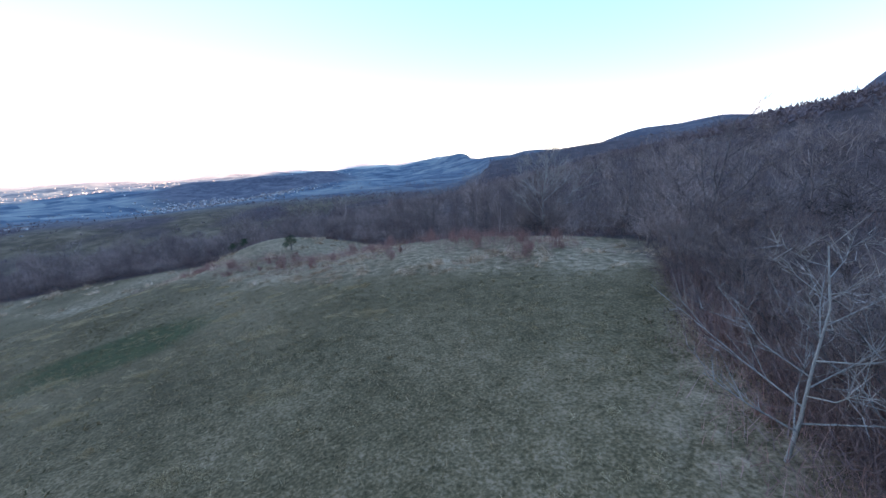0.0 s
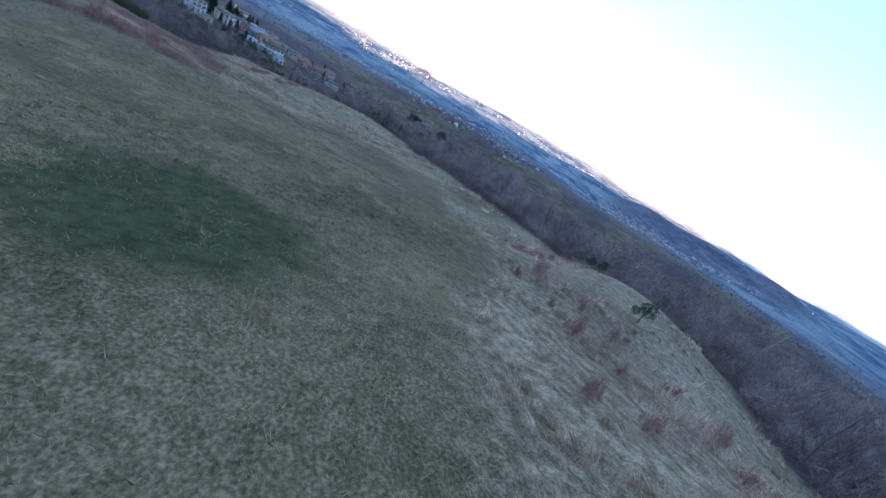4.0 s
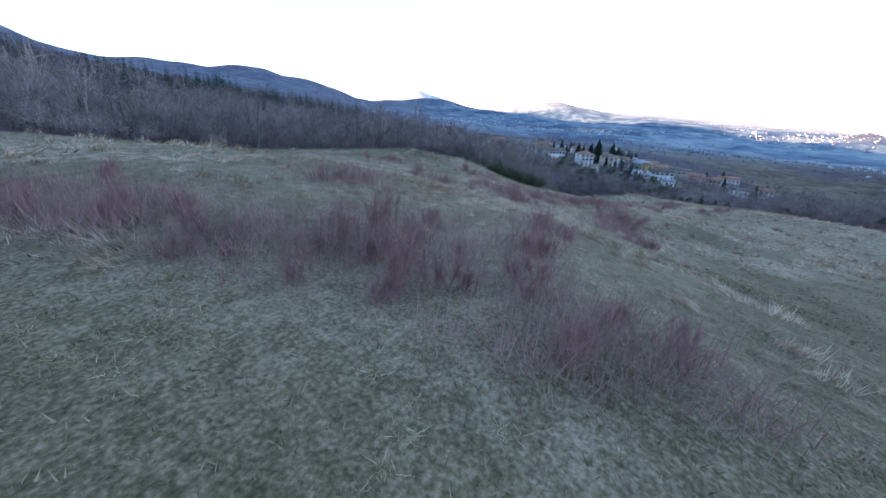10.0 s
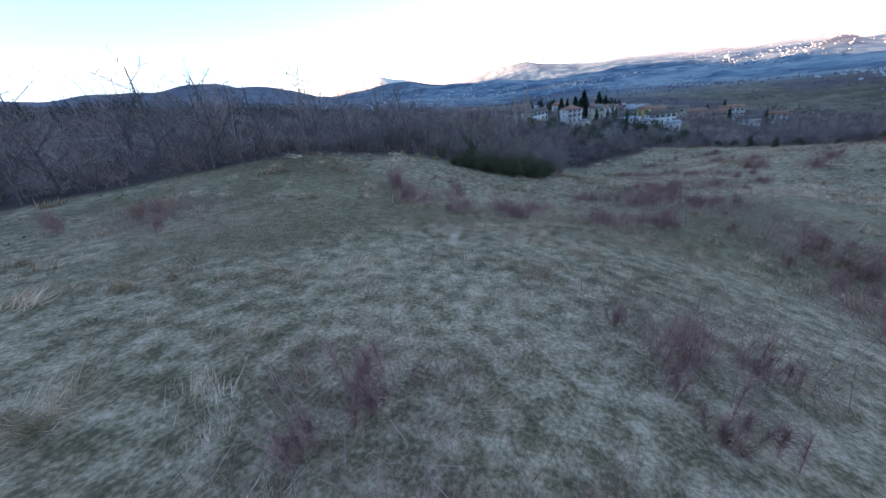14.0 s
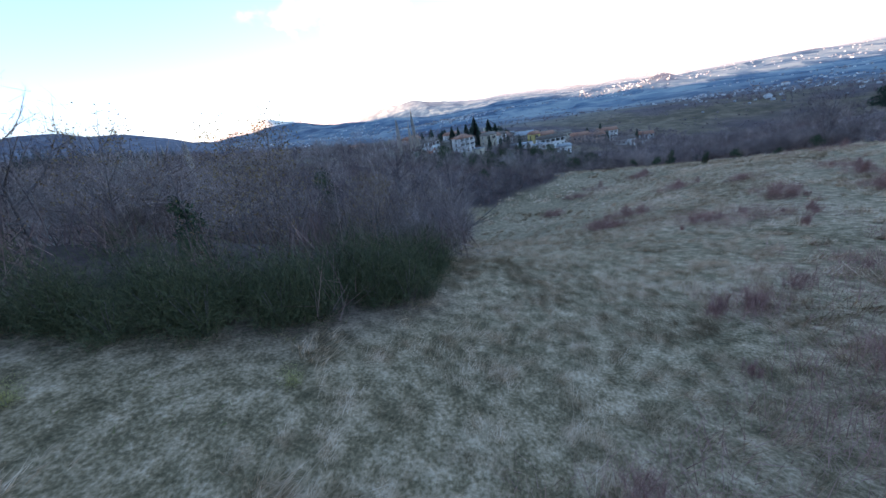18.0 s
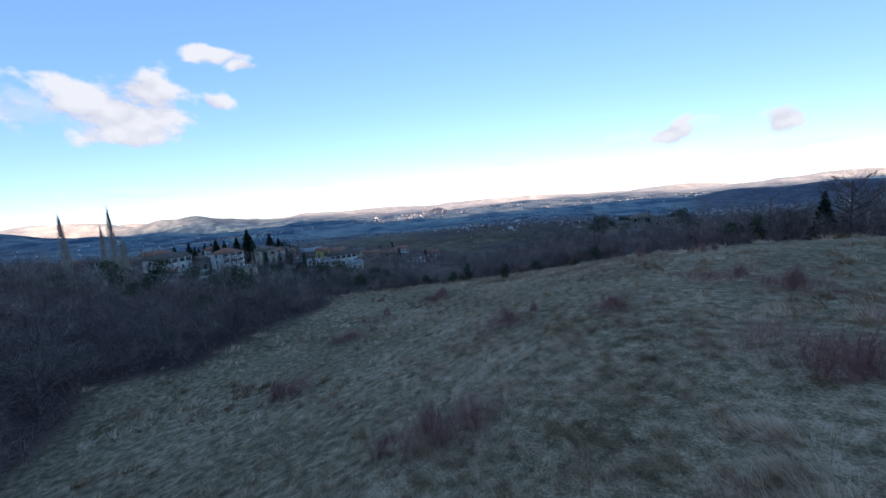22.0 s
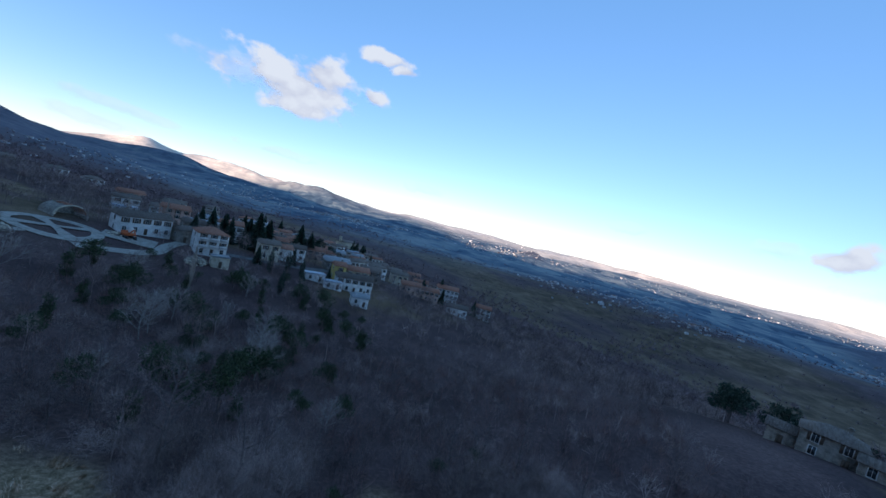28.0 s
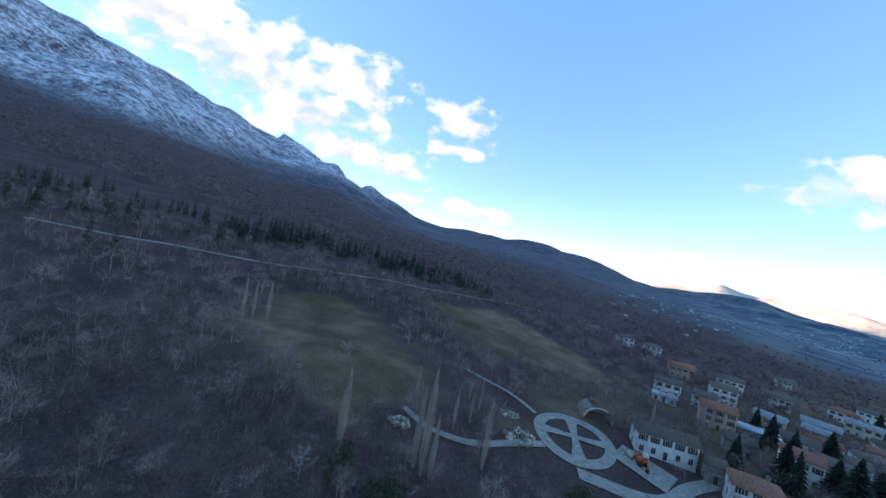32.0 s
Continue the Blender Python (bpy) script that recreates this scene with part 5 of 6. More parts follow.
def lane(points, width, mat, label, name="road", lift=0.14, step=2.5):
    p = np.array(points, float)
    for _ in range(2):
        p = np.concatenate([p[:1], np.stack([p[:-1] * 0.75 + p[1:] * 0.25, p[:-1] * 0.25 + p[1:] * 0.75], 1).reshape(-1, 2), p[-1:]])
    seg = np.hypot(*np.diff(p, axis=0).T)
    s = np.concatenate([[0], np.cumsum(seg)])
    t = np.arange(0, s[-1], step)
    q = np.column_stack([np.interp(t, s, p[:, 0]), np.interp(t, s, p[:, 1])])
    d = np.gradient(q, axis=0)
    d /= np.linalg.norm(d, axis=1)[:, None] + 1e-9
    nrm = np.column_stack([-d[:, 1], d[:, 0]]) * (width / 2)
    return drape(name, q - nrm, q + nrm, mat, label, lift)


# the gravel court: an outer ring walk and two crossing walks round four beds
CX, CY = -315.5, -27.0
turns_ = np.radians(np.arange(0, 361, 8))


def oval(r, k=0.8, tilt=0.45):
    u, v_ = r * np.cos(turns_), r * k * np.sin(turns_)
    return np.column_stack([CX + u * math.cos(tilt) - v_ * math.sin(tilt), CY + u * math.sin(tilt) + v_ * math.cos(tilt)])


drape("ring_path", oval(9.6), oval(13.2), M_GRAVEL, "pale gravel ring walk round the court", 0.2)
for a0 in (0.95, 2.75):
    u = np.array([math.cos(a0), math.sin(a0)])
    w_ = np.array([-u[1], u[0]])
    t_ = np.linspace(-9.8, 9.8, 21)
    bow = 1.3 + 1.5 * (np.abs(t_) / 9.8) ** 2
    mid_ = np.array([CX, CY]) + t_[:, None] * u
    drape("court_path", mid_ - bow[:, None] * w_ * 0.75, mid_ + bow[:, None] * w_ * 0.75, M_GRAVEL, "gravel walk crossing the court", 0.26)
lane(((-302.5, -24), (-293.3, -24.0), (-285.1, -23.2), (-279.4, -23.6), (-275.5, -25.1), (-270.6, -27.4), (-267.5, -33.6)), 1.9, M_GRAVEL, "gravel track to the court", "track", 0.22, 1.5)
lane(((-309.7, -37), (-308.6, -45.7), (-303.6, -53.2), (-298.7, -61.6)), 1.7, M_GRAVEL, "stony track climbing beside the meadow", "track", 0.22, 1.5)
lane(((-306, -15.5), (-312, -11.5), (-318, -7.5), (-325, -5.5), (-334, -8), (-346, -8)), 3.6, M_GRAVEL, "gravel lane below the court", "track", 0.22, 1.5)
lane(((-326, -22), (-328.5, -16), (-331, -9)), 9.5, M_GRAVEL, "gravel yard in front of the houses", "yard", 0.3, 1.5)
lane(((-345, -2), (-352, 12), (-366, 30), (-384, 40), (-410, 50), (-432, 75), (-440, 105), (-425, 125)), 4.0, M_ASPHALT, "narrow asphalt lane through the village")
lane(((-430, -62), (-455, -85), (-470, -112), (-486, -132), (-512, -128), (-560, -100), (-640, -80)), 5.5, M_ASPHALT, "asphalt road that bends above the village")
lane(((-400, -70), (-430, -62), (-450, -40), (-455, -10), (-450, 20), (-430, 40)), 4.0, M_ASPHALT, "narrow asphalt lane through the village")
lane(((-150, -140), (-188, -147), (-230, -158), (-255, -166), (-300, -178), (-348, -184), (-420, -200), (-480, -205)), 2.2, M_GRAVEL, "pale forest track along the mountain foot", "track", 0.3)

# a small orange digger on the yard
digger = tagged(new("excavator"), "small orange excavator parked on the gravel yard", "excavator")
digger.matrix_basis = pose(-328.5, -16.5, float(land(-328.5, -16.5)) + 0.3, 0, 0, 60)
for s in (-1, 1):
    fix("track", solid("track", join_arrays([box_arrays(-1.5, 1.5, -0.25, 0.25, 0.1, 0.75), box_arrays(-1.8, 1.8, -0.25, 0.25, 0.25, 0.6)]), M_IRON), digger, 0, s * 0.9, 0)
part("body", solid("body", join_arrays([box_arrays(-1.6, 1.0, -1.1, 1.1, 0.85, 1.8), box_arrays(-1.7, -0.8, -1.0, 1.0, 1.8, 2.1)]), M_ORANGE), digger)
part("cab", solid("cab", join_arrays([box_arrays(-0.3, 1.1, 0.1, 1.05, 1.8, 3.0), box_arrays(-0.4, 1.2, 0.05, 1.1, 3.0, 3.12)]), M_PLASTER["white"]), digger, "white cab")
part("arm", solid("arm", limb_arrays([((1.0, -0.3, 1.5), (3.0, -0.3, 3.2), 0.22, 0.2), ((3.0, -0.3, 3.2), (4.3, -0.3, 1.2), 0.2, 0.15)], 4), M_ORANGE), digger)
part("bucket", solid("bucket", join_arrays([box_arrays(4.1, 4.9, -0.75, 0.15, 0.4, 0.5), box_arrays(4.1, 4.2, -0.75, 0.15, 0.5, 1.2)]), M_IRON), digger)

# stone farmhouse on its own knoll
house(-250, 147, 8.6, 7.2, 4.8, -58, "stone", "brown", "stone farmhouse with a lichen-stained hipped tile roof among pines", floors=2, hip=True)
house(-255.6, 143.4, 4.4, 5, 3.2, -58, "stone", "brown", "small stone wing with a tiled roof", floors=1, chimney=False, ribs=True)
house(-242, 147, 6.5, 4.2, 2.4, -62, "stone", "brown", "long low stone shed with a tiled roof", floors=1, chimney=False, ribs=True)


# ---- the winter woods further off, uncountable ----
def crown_arrays(seed, tall, wide, count, width, length, low=0.3):
    """A rounded crown: fine twigs that fan outwards and up from the inside of an uneven dome."""
    rng = np.random.RandomState(seed)
    d = rng.normal(0, 1, (count, 3))
    d[:, 2] = np.abs(d[:, 2]) * 0.9 - 0.35
    d /= np.linalg.norm(d, axis=1)[:, None]
    lobe = 1 + 0.22 * np.sin(3 * np.arctan2(d[:, 1], d[:, 0]) + seed) + 0.15 * np.sin(5 * d[:, 2] + 2 * seed)
    r = np.cbrt(rng.uniform(0.08, 1, count)) * lobe
    mid, half = tall * (low + 1) / 2, tall * (1 - low) / 2
    root = np.stack([d[:, 0] * r * wide, d[:, 1] * r * wide, mid + d[:, 2] * r * half], -1)
    way = d * np.array([0.8, 0.8, 0.6]) + np.array([0, 0, 0.45]) + rng.normal(0, 0.4, (count, 3))
    way /= np.linalg.norm(way, axis=1)[:, None]
    return blade_arrays(root - way * length * 0.5, root + way * length * rng.uniform(0.4, 0.8, count)[:, None], width * rng.uniform(0.6, 1.4, count), rng)


def stems(seed, tall, wide, count, thick):
    """A forked stem under a crown."""
    rng = np.random.RandomState(seed)
    segs = [((0, 0, 0), (0.03 * tall, 0, tall * 0.5), thick, thick * 0.7)]
    for k in range(count):
        a = k * 6.283 / count + rng.uniform(0, 1)
        f = rng.uniform(0.2, 0.5)
        segs.append(((0.03 * tall * f * 2, 0, tall * f), (math.cos(a) * wide * 0.7, math.sin(a) * wide * 0.7, tall * rng.uniform(0.65, 0.92)), thick * 0.5, thick * 0.12))
    return limb_arrays(segs, 3)


wood_kinds = [join_arrays([crown_arrays(s, h, w, 230, 0.03, 1.5, 0.22), stems(s, h, w, 6, 0.075)]) for s, h, w in ((21, 7.5, 2.3), (22, 9.0, 2.2), (23, 6.0, 2.2), (24, 8.0, 1.8), (25, 5.0, 2.0))]
brush_kinds = []
for s in range(3):
    rng_ = np.random.RandomState(60 + s)
    n_ = 34
    root = np.concatenate([rng_.normal(0, 0.5, (n_, 2)), rng_.uniform(0, 0.9, (n_, 1))], 1)
    brush_kinds.append(blade_arrays(root, root + np.stack([rng_.normal(0, 0.7, n_), rng_.normal(0, 0.7, n_), rng_.uniform(0.6, 2.4, n_)], -1), np.full(n_, 0.05), rng_))
fx, fy = wood_spots(16000, (-520, -190), (120, 260), 2, 400, wrng, lambda x, y: np.hypot(x - MID[0], y - MID[1]) < 390)
clear_ = flight_gap(fx, fy) > 17
fx, fy = fx[clear_], fy[clear_]
close_ = edge_gap(fx, fy, OPEN) > -75
ax_, ay_, cx_, cy_ = fx[close_][:1600], fy[close_][:1600], fx[~close_][:4200], fy[~close_][:4200]
bush_kinds = [join_arrays([crown_arrays(70 + s, h, w, 100, 0.065, 1.6, 0.15), stems(70 + s, h, w, 3, 0.1)]) for s, h, w in ((0, 6.5, 2.5), (1, 5.0, 2.3), (2, 7.5, 2.4), (3, 4.0, 2.2))]
haze_kinds = [crown_arrays(75 + s, h, w, 70, 0.04, 1.3, 0.05) for s, h, w in ((0, 4.2, 1.6), (1, 3.2, 1.5), (2, 5.0, 1.6), (3, 2.6, 1.6))]
zx_, zy_ = wood_spots(15000, (-330, -110), (50, 190), 2.5, 75, wrng, lambda x, y: (flight_gap(x, y) > 13) & ~((x > -144) & (x < -129) & (y > -9)))
zx_, zy_ = zx_[:4300], zy_[:4300]

# fine brush where the woods meet the grass: finest beside the camera's line of flight
rim_kinds = [join_arrays([crown_arrays(95 + s, h, w, 250, 0.012, 0.8, 0.04), stems(95 + s, h, w, 5, 0.03)]) for s, h, w in ((0, 2.6, 1.2), (1, 3.6, 1.3), (2, 4.6, 1.4))]
rx_, ry_ = wood_spots(60000, (-240, -40), (20, 100), 0.4, 15, wrng, lambda x, y: (flight_gap(x, y) > 7) & (flight_gap(x, y) < 24) & ~((x > -147) & (x < -129) & (y > -11)))
rx_, ry_ = rx_[:950], ry_[:950]
ox_, oy_ = wood_spots(30000, (-240, -60), (40, 110), 0.4, 10, wrng, lambda x, y: flight_gap(x, y) > 24)
ox_, oy_ = ox_[:2200], oy_[:2200]
stuff("wood_rim", join_arrays([scatter(rim_kinds, rx_, ry_, wrng.uniform(0.6, 1.3, len(rx_)), wrng), scatter(haze_kinds, ox_, oy_, wrng.uniform(0.45, 0.95, len(ox_)), wrng)]), M_TWIG, "dense leafless brush along the rim of the woods", "brush")


def low_wood(x, y):
    """The gully's trees are scaled down so that the camera sees the village over them."""
    return np.where((x < -212) & (x > -345) & (y > -22) & (y < 115), 0.68, 1.0)


stuff("winter_wood", join_arrays([scatter(haze_kinds, zx_, zy_, wrng.uniform(0.7, 1.25, len(zx_)) * low_wood(zx_, zy_), wrng), scatter(wood_kinds, ax_, ay_, wrng.uniform(0.7, 1.35, len(ax_)) * low_wood(ax_, ay_), wrng), scatter(bush_kinds, cx_, cy_, wrng.uniform(0.8, 1.4, len(cx_)) * low_wood(cx_, cy_), wrng)]), M_TWIG, "leafless purple-grey winter wood covering the slopes", "woods")
bx, by = wood_spots(26000, (-300, -80), (40, 150), 0.2, 60, wrng)
bx, by = bx[:5000], by[:5000]
n_ = 420
by2 = wrng.uniform(1.5, 19, n_)
bx2 = np.interp(by2, (1.5, 9, 19), (6.2, 8.4, 13.5)) + np.abs(wrng.normal(0, 2.0, n_))
bramble_kinds = []
for s in range(3):
    rng_ = np.random.RandomState(65 + s)
    root = np.concatenate([rng_.normal(0, 0.45, (90, 2)), rng_.uniform(0, 0.9, (90, 1))], 1)
    bramble_kinds.append(blade_arrays(root, root + np.stack([rng_.normal(0, 0.5, 90), rng_.normal(0, 0.5, 90), rng_.uniform(0.1, 1.1, 90)], -1), np.full(90, 0.012), rng_))
stuff("undergrowth", join_arrays([scatter(bramble_kinds, bx2, by2, wrng.uniform(0.6, 1.3, n_), wrng), scatter(brush_kinds, bx, by, wrng.uniform(0.6, 1.3, len(bx)), wrng)]), M_BRAMBLE, "bare brambles and saplings under the trees", "undergrowth")
# far slopes: coarse crowns only
far_kinds = [crown_arrays(80 + s, h, w, 14, 0.8, 2.6, 0.1) for s, h, w in ((0, 6.5, 2.4), (1, 5.0, 2.6), (2, 7.5, 2.2), (3, 4.2, 2.4))]
n_ = 30000
ang, rad = np.radians(wrng.uniform(-70, 300, n_)), 320 * np.power(1500.0 / 320, wrng.uniform(0, 1, n_))
qx, qy = MID[0] - rad * np.sin(ang), MID[1] + rad * np.cos(ang)
# denser on the open slopes north and west of the village
m_ = 9000
ang2, rad2 = np.radians(wrng.uniform(-10, 118, m_)), wrng.uniform(290, 1000, m_)
ang, rad, n_ = np.concatenate([ang, ang2]), np.concatenate([rad, rad2]), n_ + m_
qx, qy = MID[0] - rad * np.sin(ang), MID[1] + rad * np.cos(ang)
az_ = (np.degrees(ang) + 180) % 360 - 180
open_side = np.interp(az_, (-25, 0, 108, 130), (0, 1, 1, 0))
copse = rough(qx, qy, 91, 75.0) + 0.7 * rough(qx, qy, 93, 28.0)
keep = wrng.uniform(0, 1, n_) < np.where(open_side * smooth(450, 800, rad) > 0.5, np.where(copse > 0.1, 0.9, 0.1), 0.75)
for poly in MEADOWS:
    keep &= edge_gap(qx, qy, poly) < -3
for hx, hy in HOUSE_SPOTS:
    keep &= (qx - hx) ** 2 + (qy - hy) ** 2 > 120
keep &= (edge_gap(qx, qy, VILLAGE) < 0) | (wrng.uniform(0, 1, n_) < 0.5)
qx, qy = qx[keep], qy[keep]
vx_, vy_ = wrng.uniform(-560, -335, 1500), wrng.uniform(-90, 140, 1500)
k_ = edge_gap(vx_, vy_, VILLAGE) > 0
for hx, hy in HOUSE_SPOTS:
    k_ &= (vx_ - hx) ** 2 + (vy_ - hy) ** 2 > 64
k_ &= rough(vx_, vy_, 97, 16.0) > -0.25
stuff("garden_trees", scatter(bush_kinds, vx_[k_], vy_[k_], wrng.uniform(0.45, 0.9, int(k_.sum())), wrng), M_TWIG, "bare garden and hedge trees among the village houses", "trees")
stuff("hillside_woods", scatter(far_kinds, qx, qy, wrng.uniform(0.6, 1.2, len(qx)), wrng), M_FARTWIG, "far bare woods on the mountain foot and in the valley", "woods")


# ---- single trees: poplars, pale trees, conifers, ivy-clad and evergreen things ----
trng = np.random.RandomState(9)
rng_ = np.random.RandomState(31)
n_ = 1000
f_ = rng_.uniform(0.03, 1.0, n_)
a_ = rng_.uniform(0, 6.283, n_)
r_ = 0.78 * np.sin(np.pi * np.clip(0.1 + 0.86 * f_, 0, 1)) * np.sqrt(rng_.uniform(0.02, 1, n_)) * (1 + 0.25 * np.sin(a_ * 3))
root_ = np.stack([np.cos(a_) * r_, np.sin(a_) * r_, f_ * 15.4], -1)
tip_ = root_ + np.stack([np.cos(a_) * r_ * 0.12 + rng_.normal(0, 0.1, n_), np.sin(a_) * r_ * 0.12 + rng_.normal(0, 0.1, n_), rng_.uniform(0.9, 3.4, n_)], -1)
forks_ = limb_arrays([((0, 0, 1.0 + 0.5 * k), (0.7 * math.cos(2.4 * k), 0.7 * math.sin(2.4 * k), 4.6 + 0.5 * k), 0.06, 0.02) for k in range(16)], 4)
tw = join_arrays([blade_arrays(root_, tip_, np.full(n_, 0.038), rng_), forks_])
tr = limb_arrays([((0, 0, 0), (0.1, 0, 6), 0.26, 0.16), ((0.1, 0, 6), (0, 0.1, 16), 0.16, 0.03)], 5)
POPLAR = thing_of("poplar", "tall narrow leafless poplar with pale upright branches", "tree", "poplars", [("trunk", solid("trunk", tr, M_PALEBARK), ""), ("crown", solid("crown", tw, M_POPLAR), "")])
for x, y, s in ((-265.5, -14.5, 1.1), (-264.5, -16, 0.9), (-267, -13.5, 0.8), (-250.5, -17.5, 0.95), (-278, -27, 0.55), (-284, -30, 0.45), (-290, -36, 0.5), (-272, -37, 0.5), (-307, 12, 0.8), (-280.3, -16.7, 0.9), (-236, -80, 0.8), (-232, -76, 0.7), (-229, -81, 0.75),
                (-384, -34, 0.7), (-350, -30, 0.65), (-104, -110, 0.75), (-106, -113, 0.7), (-101, -112, 0.65)):
    plant(POPLAR, x, y, trng.uniform(0, 360), s, 0.3)
for x, y, s in ((16, 46, 1.15), (-275, 19.6, 0.85), (-285.5, 18.6, 0.8), (-270, 41.5, 0.8), (-270.5, 20.5, 0.9), (-265, 42, 0.9), (-300, 2, 0.8), (-284, 38, 0.85), (-276, -6, 0.8), (-316, 24, 0.7), (-331, 17, 0.6), (-240, -40, 0.8), (-256, 2, 0.5), (-290, 14, 0.5), (-247, 28, 0.5), (-258, 34, 0.5), (-296, 26, 0.5), (-250, 56, 0.5), (-302, 36, 0.5), (-244, -12, 0.55), (-256, -52, 0.6)):
    plant(PALE, x, y, trng.uniform(0, 360), s, 0.3)

for s, h, w, where in ((41, 18.0, 7.5, ((-373, -6, 0.72), (-370.5, 8.5, 0.95), (-377, 3, 0.8), (-386, 9, 0.9), (-394, 6, 0.7), (-411, 19, 0.95), (-416, 24, 0.8), (-424, -14, 0.8), (-436, 96, 0.6))), (42, 13.0, 4.2, ((-409, -30, 1.0), (-398, -14, 1.0), (-365, -14, 0.8), (-455, 112, 1.15), (-432, 132, 0.85), (-427, 108, 0.8), (-402, -22, 1.1),
                                                              (-370, -2, 0.9), (-560, -40, 1.2), (-580, -30, 1.1), (-350, 16, 0.6), (-180.2, 90.5, 0.6), (-520, 60, 0.9), (-602, 40, 1.2), (-612, 44, 1.1), (-622, 50, 1.2), (-650, 52, 1.2), (-660, 40, 1.3)))):
    tr, nd = conifer_arrays(s, h, w, 3600, 0.12 if w > 6 else 0.25)
    fir = thing_of("conifer", "dark green conifer rising over the village roofs", "tree", "village conifers", [("trunk", solid("trunk", tr, M_BARK), ""), ("needles", solid("needles", nd, M_PINE), "")])
    for x, y, k in where:
        plant(fir, x, y, trng.uniform(0, 360), k, 0.3)
    drop(fir)


def round_tree(seed, tall, wide, count, leaf, mat, name, label, group, lumps=14):
    rng = np.random.RandomState(seed)
    c = np.column_stack([rng.normal(0, wide * 0.42, lumps), rng.normal(0, wide * 0.42, lumps), tall * rng.uniform(0.42, 0.92, lumps)])
    r = wide * rng.uniform(0.22, 0.42, lumps)
    segs = [((0, 0, 0), (0, 0, tall * 0.45), tall * 0.03, tall * 0.022)] + [((0, 0, tall * 0.35), tuple(p * 0.9), tall * 0.015, 0.02) for p in c[:7]]
    return thing_of(name, label, "tree", group, [("trunk", solid("trunk", limb_arrays(segs, 5), M_BARK), ""), ("crown", solid("crown", clump_arrays(rng, c, r, count, leaf), mat), "")])


PINE = round_tree(51, 9.0, 4.2, 2600, 0.4, M_PINE, "stone_pine", "broad dark evergreen pine beside the farmhouse", "farm pines")
for x, y, s in ((-266, 143, 1.0), (-271, 150, 1.05), (-262, 153, 0.9), (-241, 156, 0.85), (-246, 158, 0.8), (-429, 26, 1.3), (-418, 20, 1.1), (-436, 34, 1.1), (-196, 124, 0.6), (-200, 121, 0.55)):
    plant(PINE, x, y, trng.uniform(0, 360), s, 0.2)
drop(PINE)
HOLM = round_tree(52, 3.4, 1.7, 1500, 0.16, M_IVY, "evergreen_tree", "small dense evergreen tree among dry grass", "evergreens of the ridge", 12)
for x, y, s in ((-190.5, 87.5, 1.1), (-20.9, 59.7, 0.75), (-31, 66, 0.6), (-34, 68, 0.55), (-214.5, 47, 0.62), (-212.5, 46, 0.55), (-202, 55.5, 0.7), (-205, 72, 0.8), (-225, 46, 0.7), (-232, 58, 0.6), (-199, 61, 0.45), (-240, 70, 0.8), (-244, 76, 0.7), (-221, 100, 0.9), (-254, 52, 0.9), (-262, 30, 1.0), (-250, 14, 1.1), (-272, 16, 1.2), (-290, 20, 1.1), (-310, 6, 1.1), (-318, -4, 1.0), (-325, 26, 1.3), (-338, 30, 1.3), (-235, -4, 1.0), (-222, 8, 1.0)):
    plant(HOLM, x, y, trng.uniform(0, 360), s, 0.1)
for k in range(48):
    x, y = trng.uniform(-330, -242), trng.uniform(-14, 66)
    if min((x - ux) ** 2 + (y - uy) ** 2 for ux, uy in HOUSE_SPOTS) > 60 and edge_gap(np.array([x]), np.array([y]), COURT_CLEARING)[0] < -4:
        plant(HOLM, x, y, trng.uniform(0, 360), trng.uniform(0.9, 2.3), 0.1)
drop(HOLM)

# ivy-clad trunks with bare tops
rng_ = np.random.RandomState(61)
tr, tw, ends, _r = bare_arrays(61, 5.6, 1.9, 9, 3, 420, 5, 0.018, 0.4, 0.7, 0.016)
ivy_c = np.column_stack([rng_.normal(0, 0.22, 12), rng_.normal(0, 0.22, 12), np.linspace(0.3, 3.2, 12)])
IVYTREE = thing_of("ivy_tree", "bare tree whose trunk is wrapped in dark ivy", "tree", "ivy-clad trees",
                   [("trunk", solid("trunk", tr, M_BARK), ""), ("crown", solid("crown", tw, M_TWIG), ""), ("ivy", solid("ivy", clump_arrays(rng_, ivy_c, np.linspace(0.62, 0.4, 12), 1700, 0.16), M_IVY), "dark green ivy leaves")])
for x, y, s in ((-187.5, 88.5, 1.35), (-190.5, -20.8, 2.6), (-207, 53, 0.85), (-216.5, 51, 1.0), (-183, 92, 1.0), (-186, 95, 1.15), (-180, 97, 1.0), (-240, 36, 1.2), (-248, 44, 1.1), (-230, 74, 0.9), (-168, 100, 0.9), (-300, 60, 1.6), (-312, 48, 1.7), (-296, 44, 1.5), (-322, 40, 1.7), (-140, -6, 0.8), (-152, -2, 0.9), *((-258 - 7.3 * k % 68, -8 + 17.7 * k % 66, 1.2 + 0.1 * (k % 5)) for k in range(18))):
    plant(IVYTREE, x, y, trng.uniform(0, 360), s, 0.1)
drop(IVYTREE)

# spreading oaks on the northern skyline
tr, tw, ends, _r = bare_arrays(71, 8.5, 4.6, 12, 5, 1300, 6, 0.03, 0.3, 0.45, 0.026)
OAK = thing_of("oak_tree", "old spreading leafless oak on the skyline", "tree", "skyline oaks", [("trunk", solid("trunk", tr, M_BARK), ""), ("crown", solid("crown", tw, M_TWIG), "")])
for x, y, s in ((-177.2, 90, 1.15), (-171.5, 92, 0.9), (-167.5, 94, 0.8), (-184, 90, 0.7), (-140, 124, 0.8), (-127, 122, 0.8), (-172.7, -3.5, 1.95)):
    plant(OAK, x, y, trng.uniform(0, 360), s, 0.2)
drop(OAK)
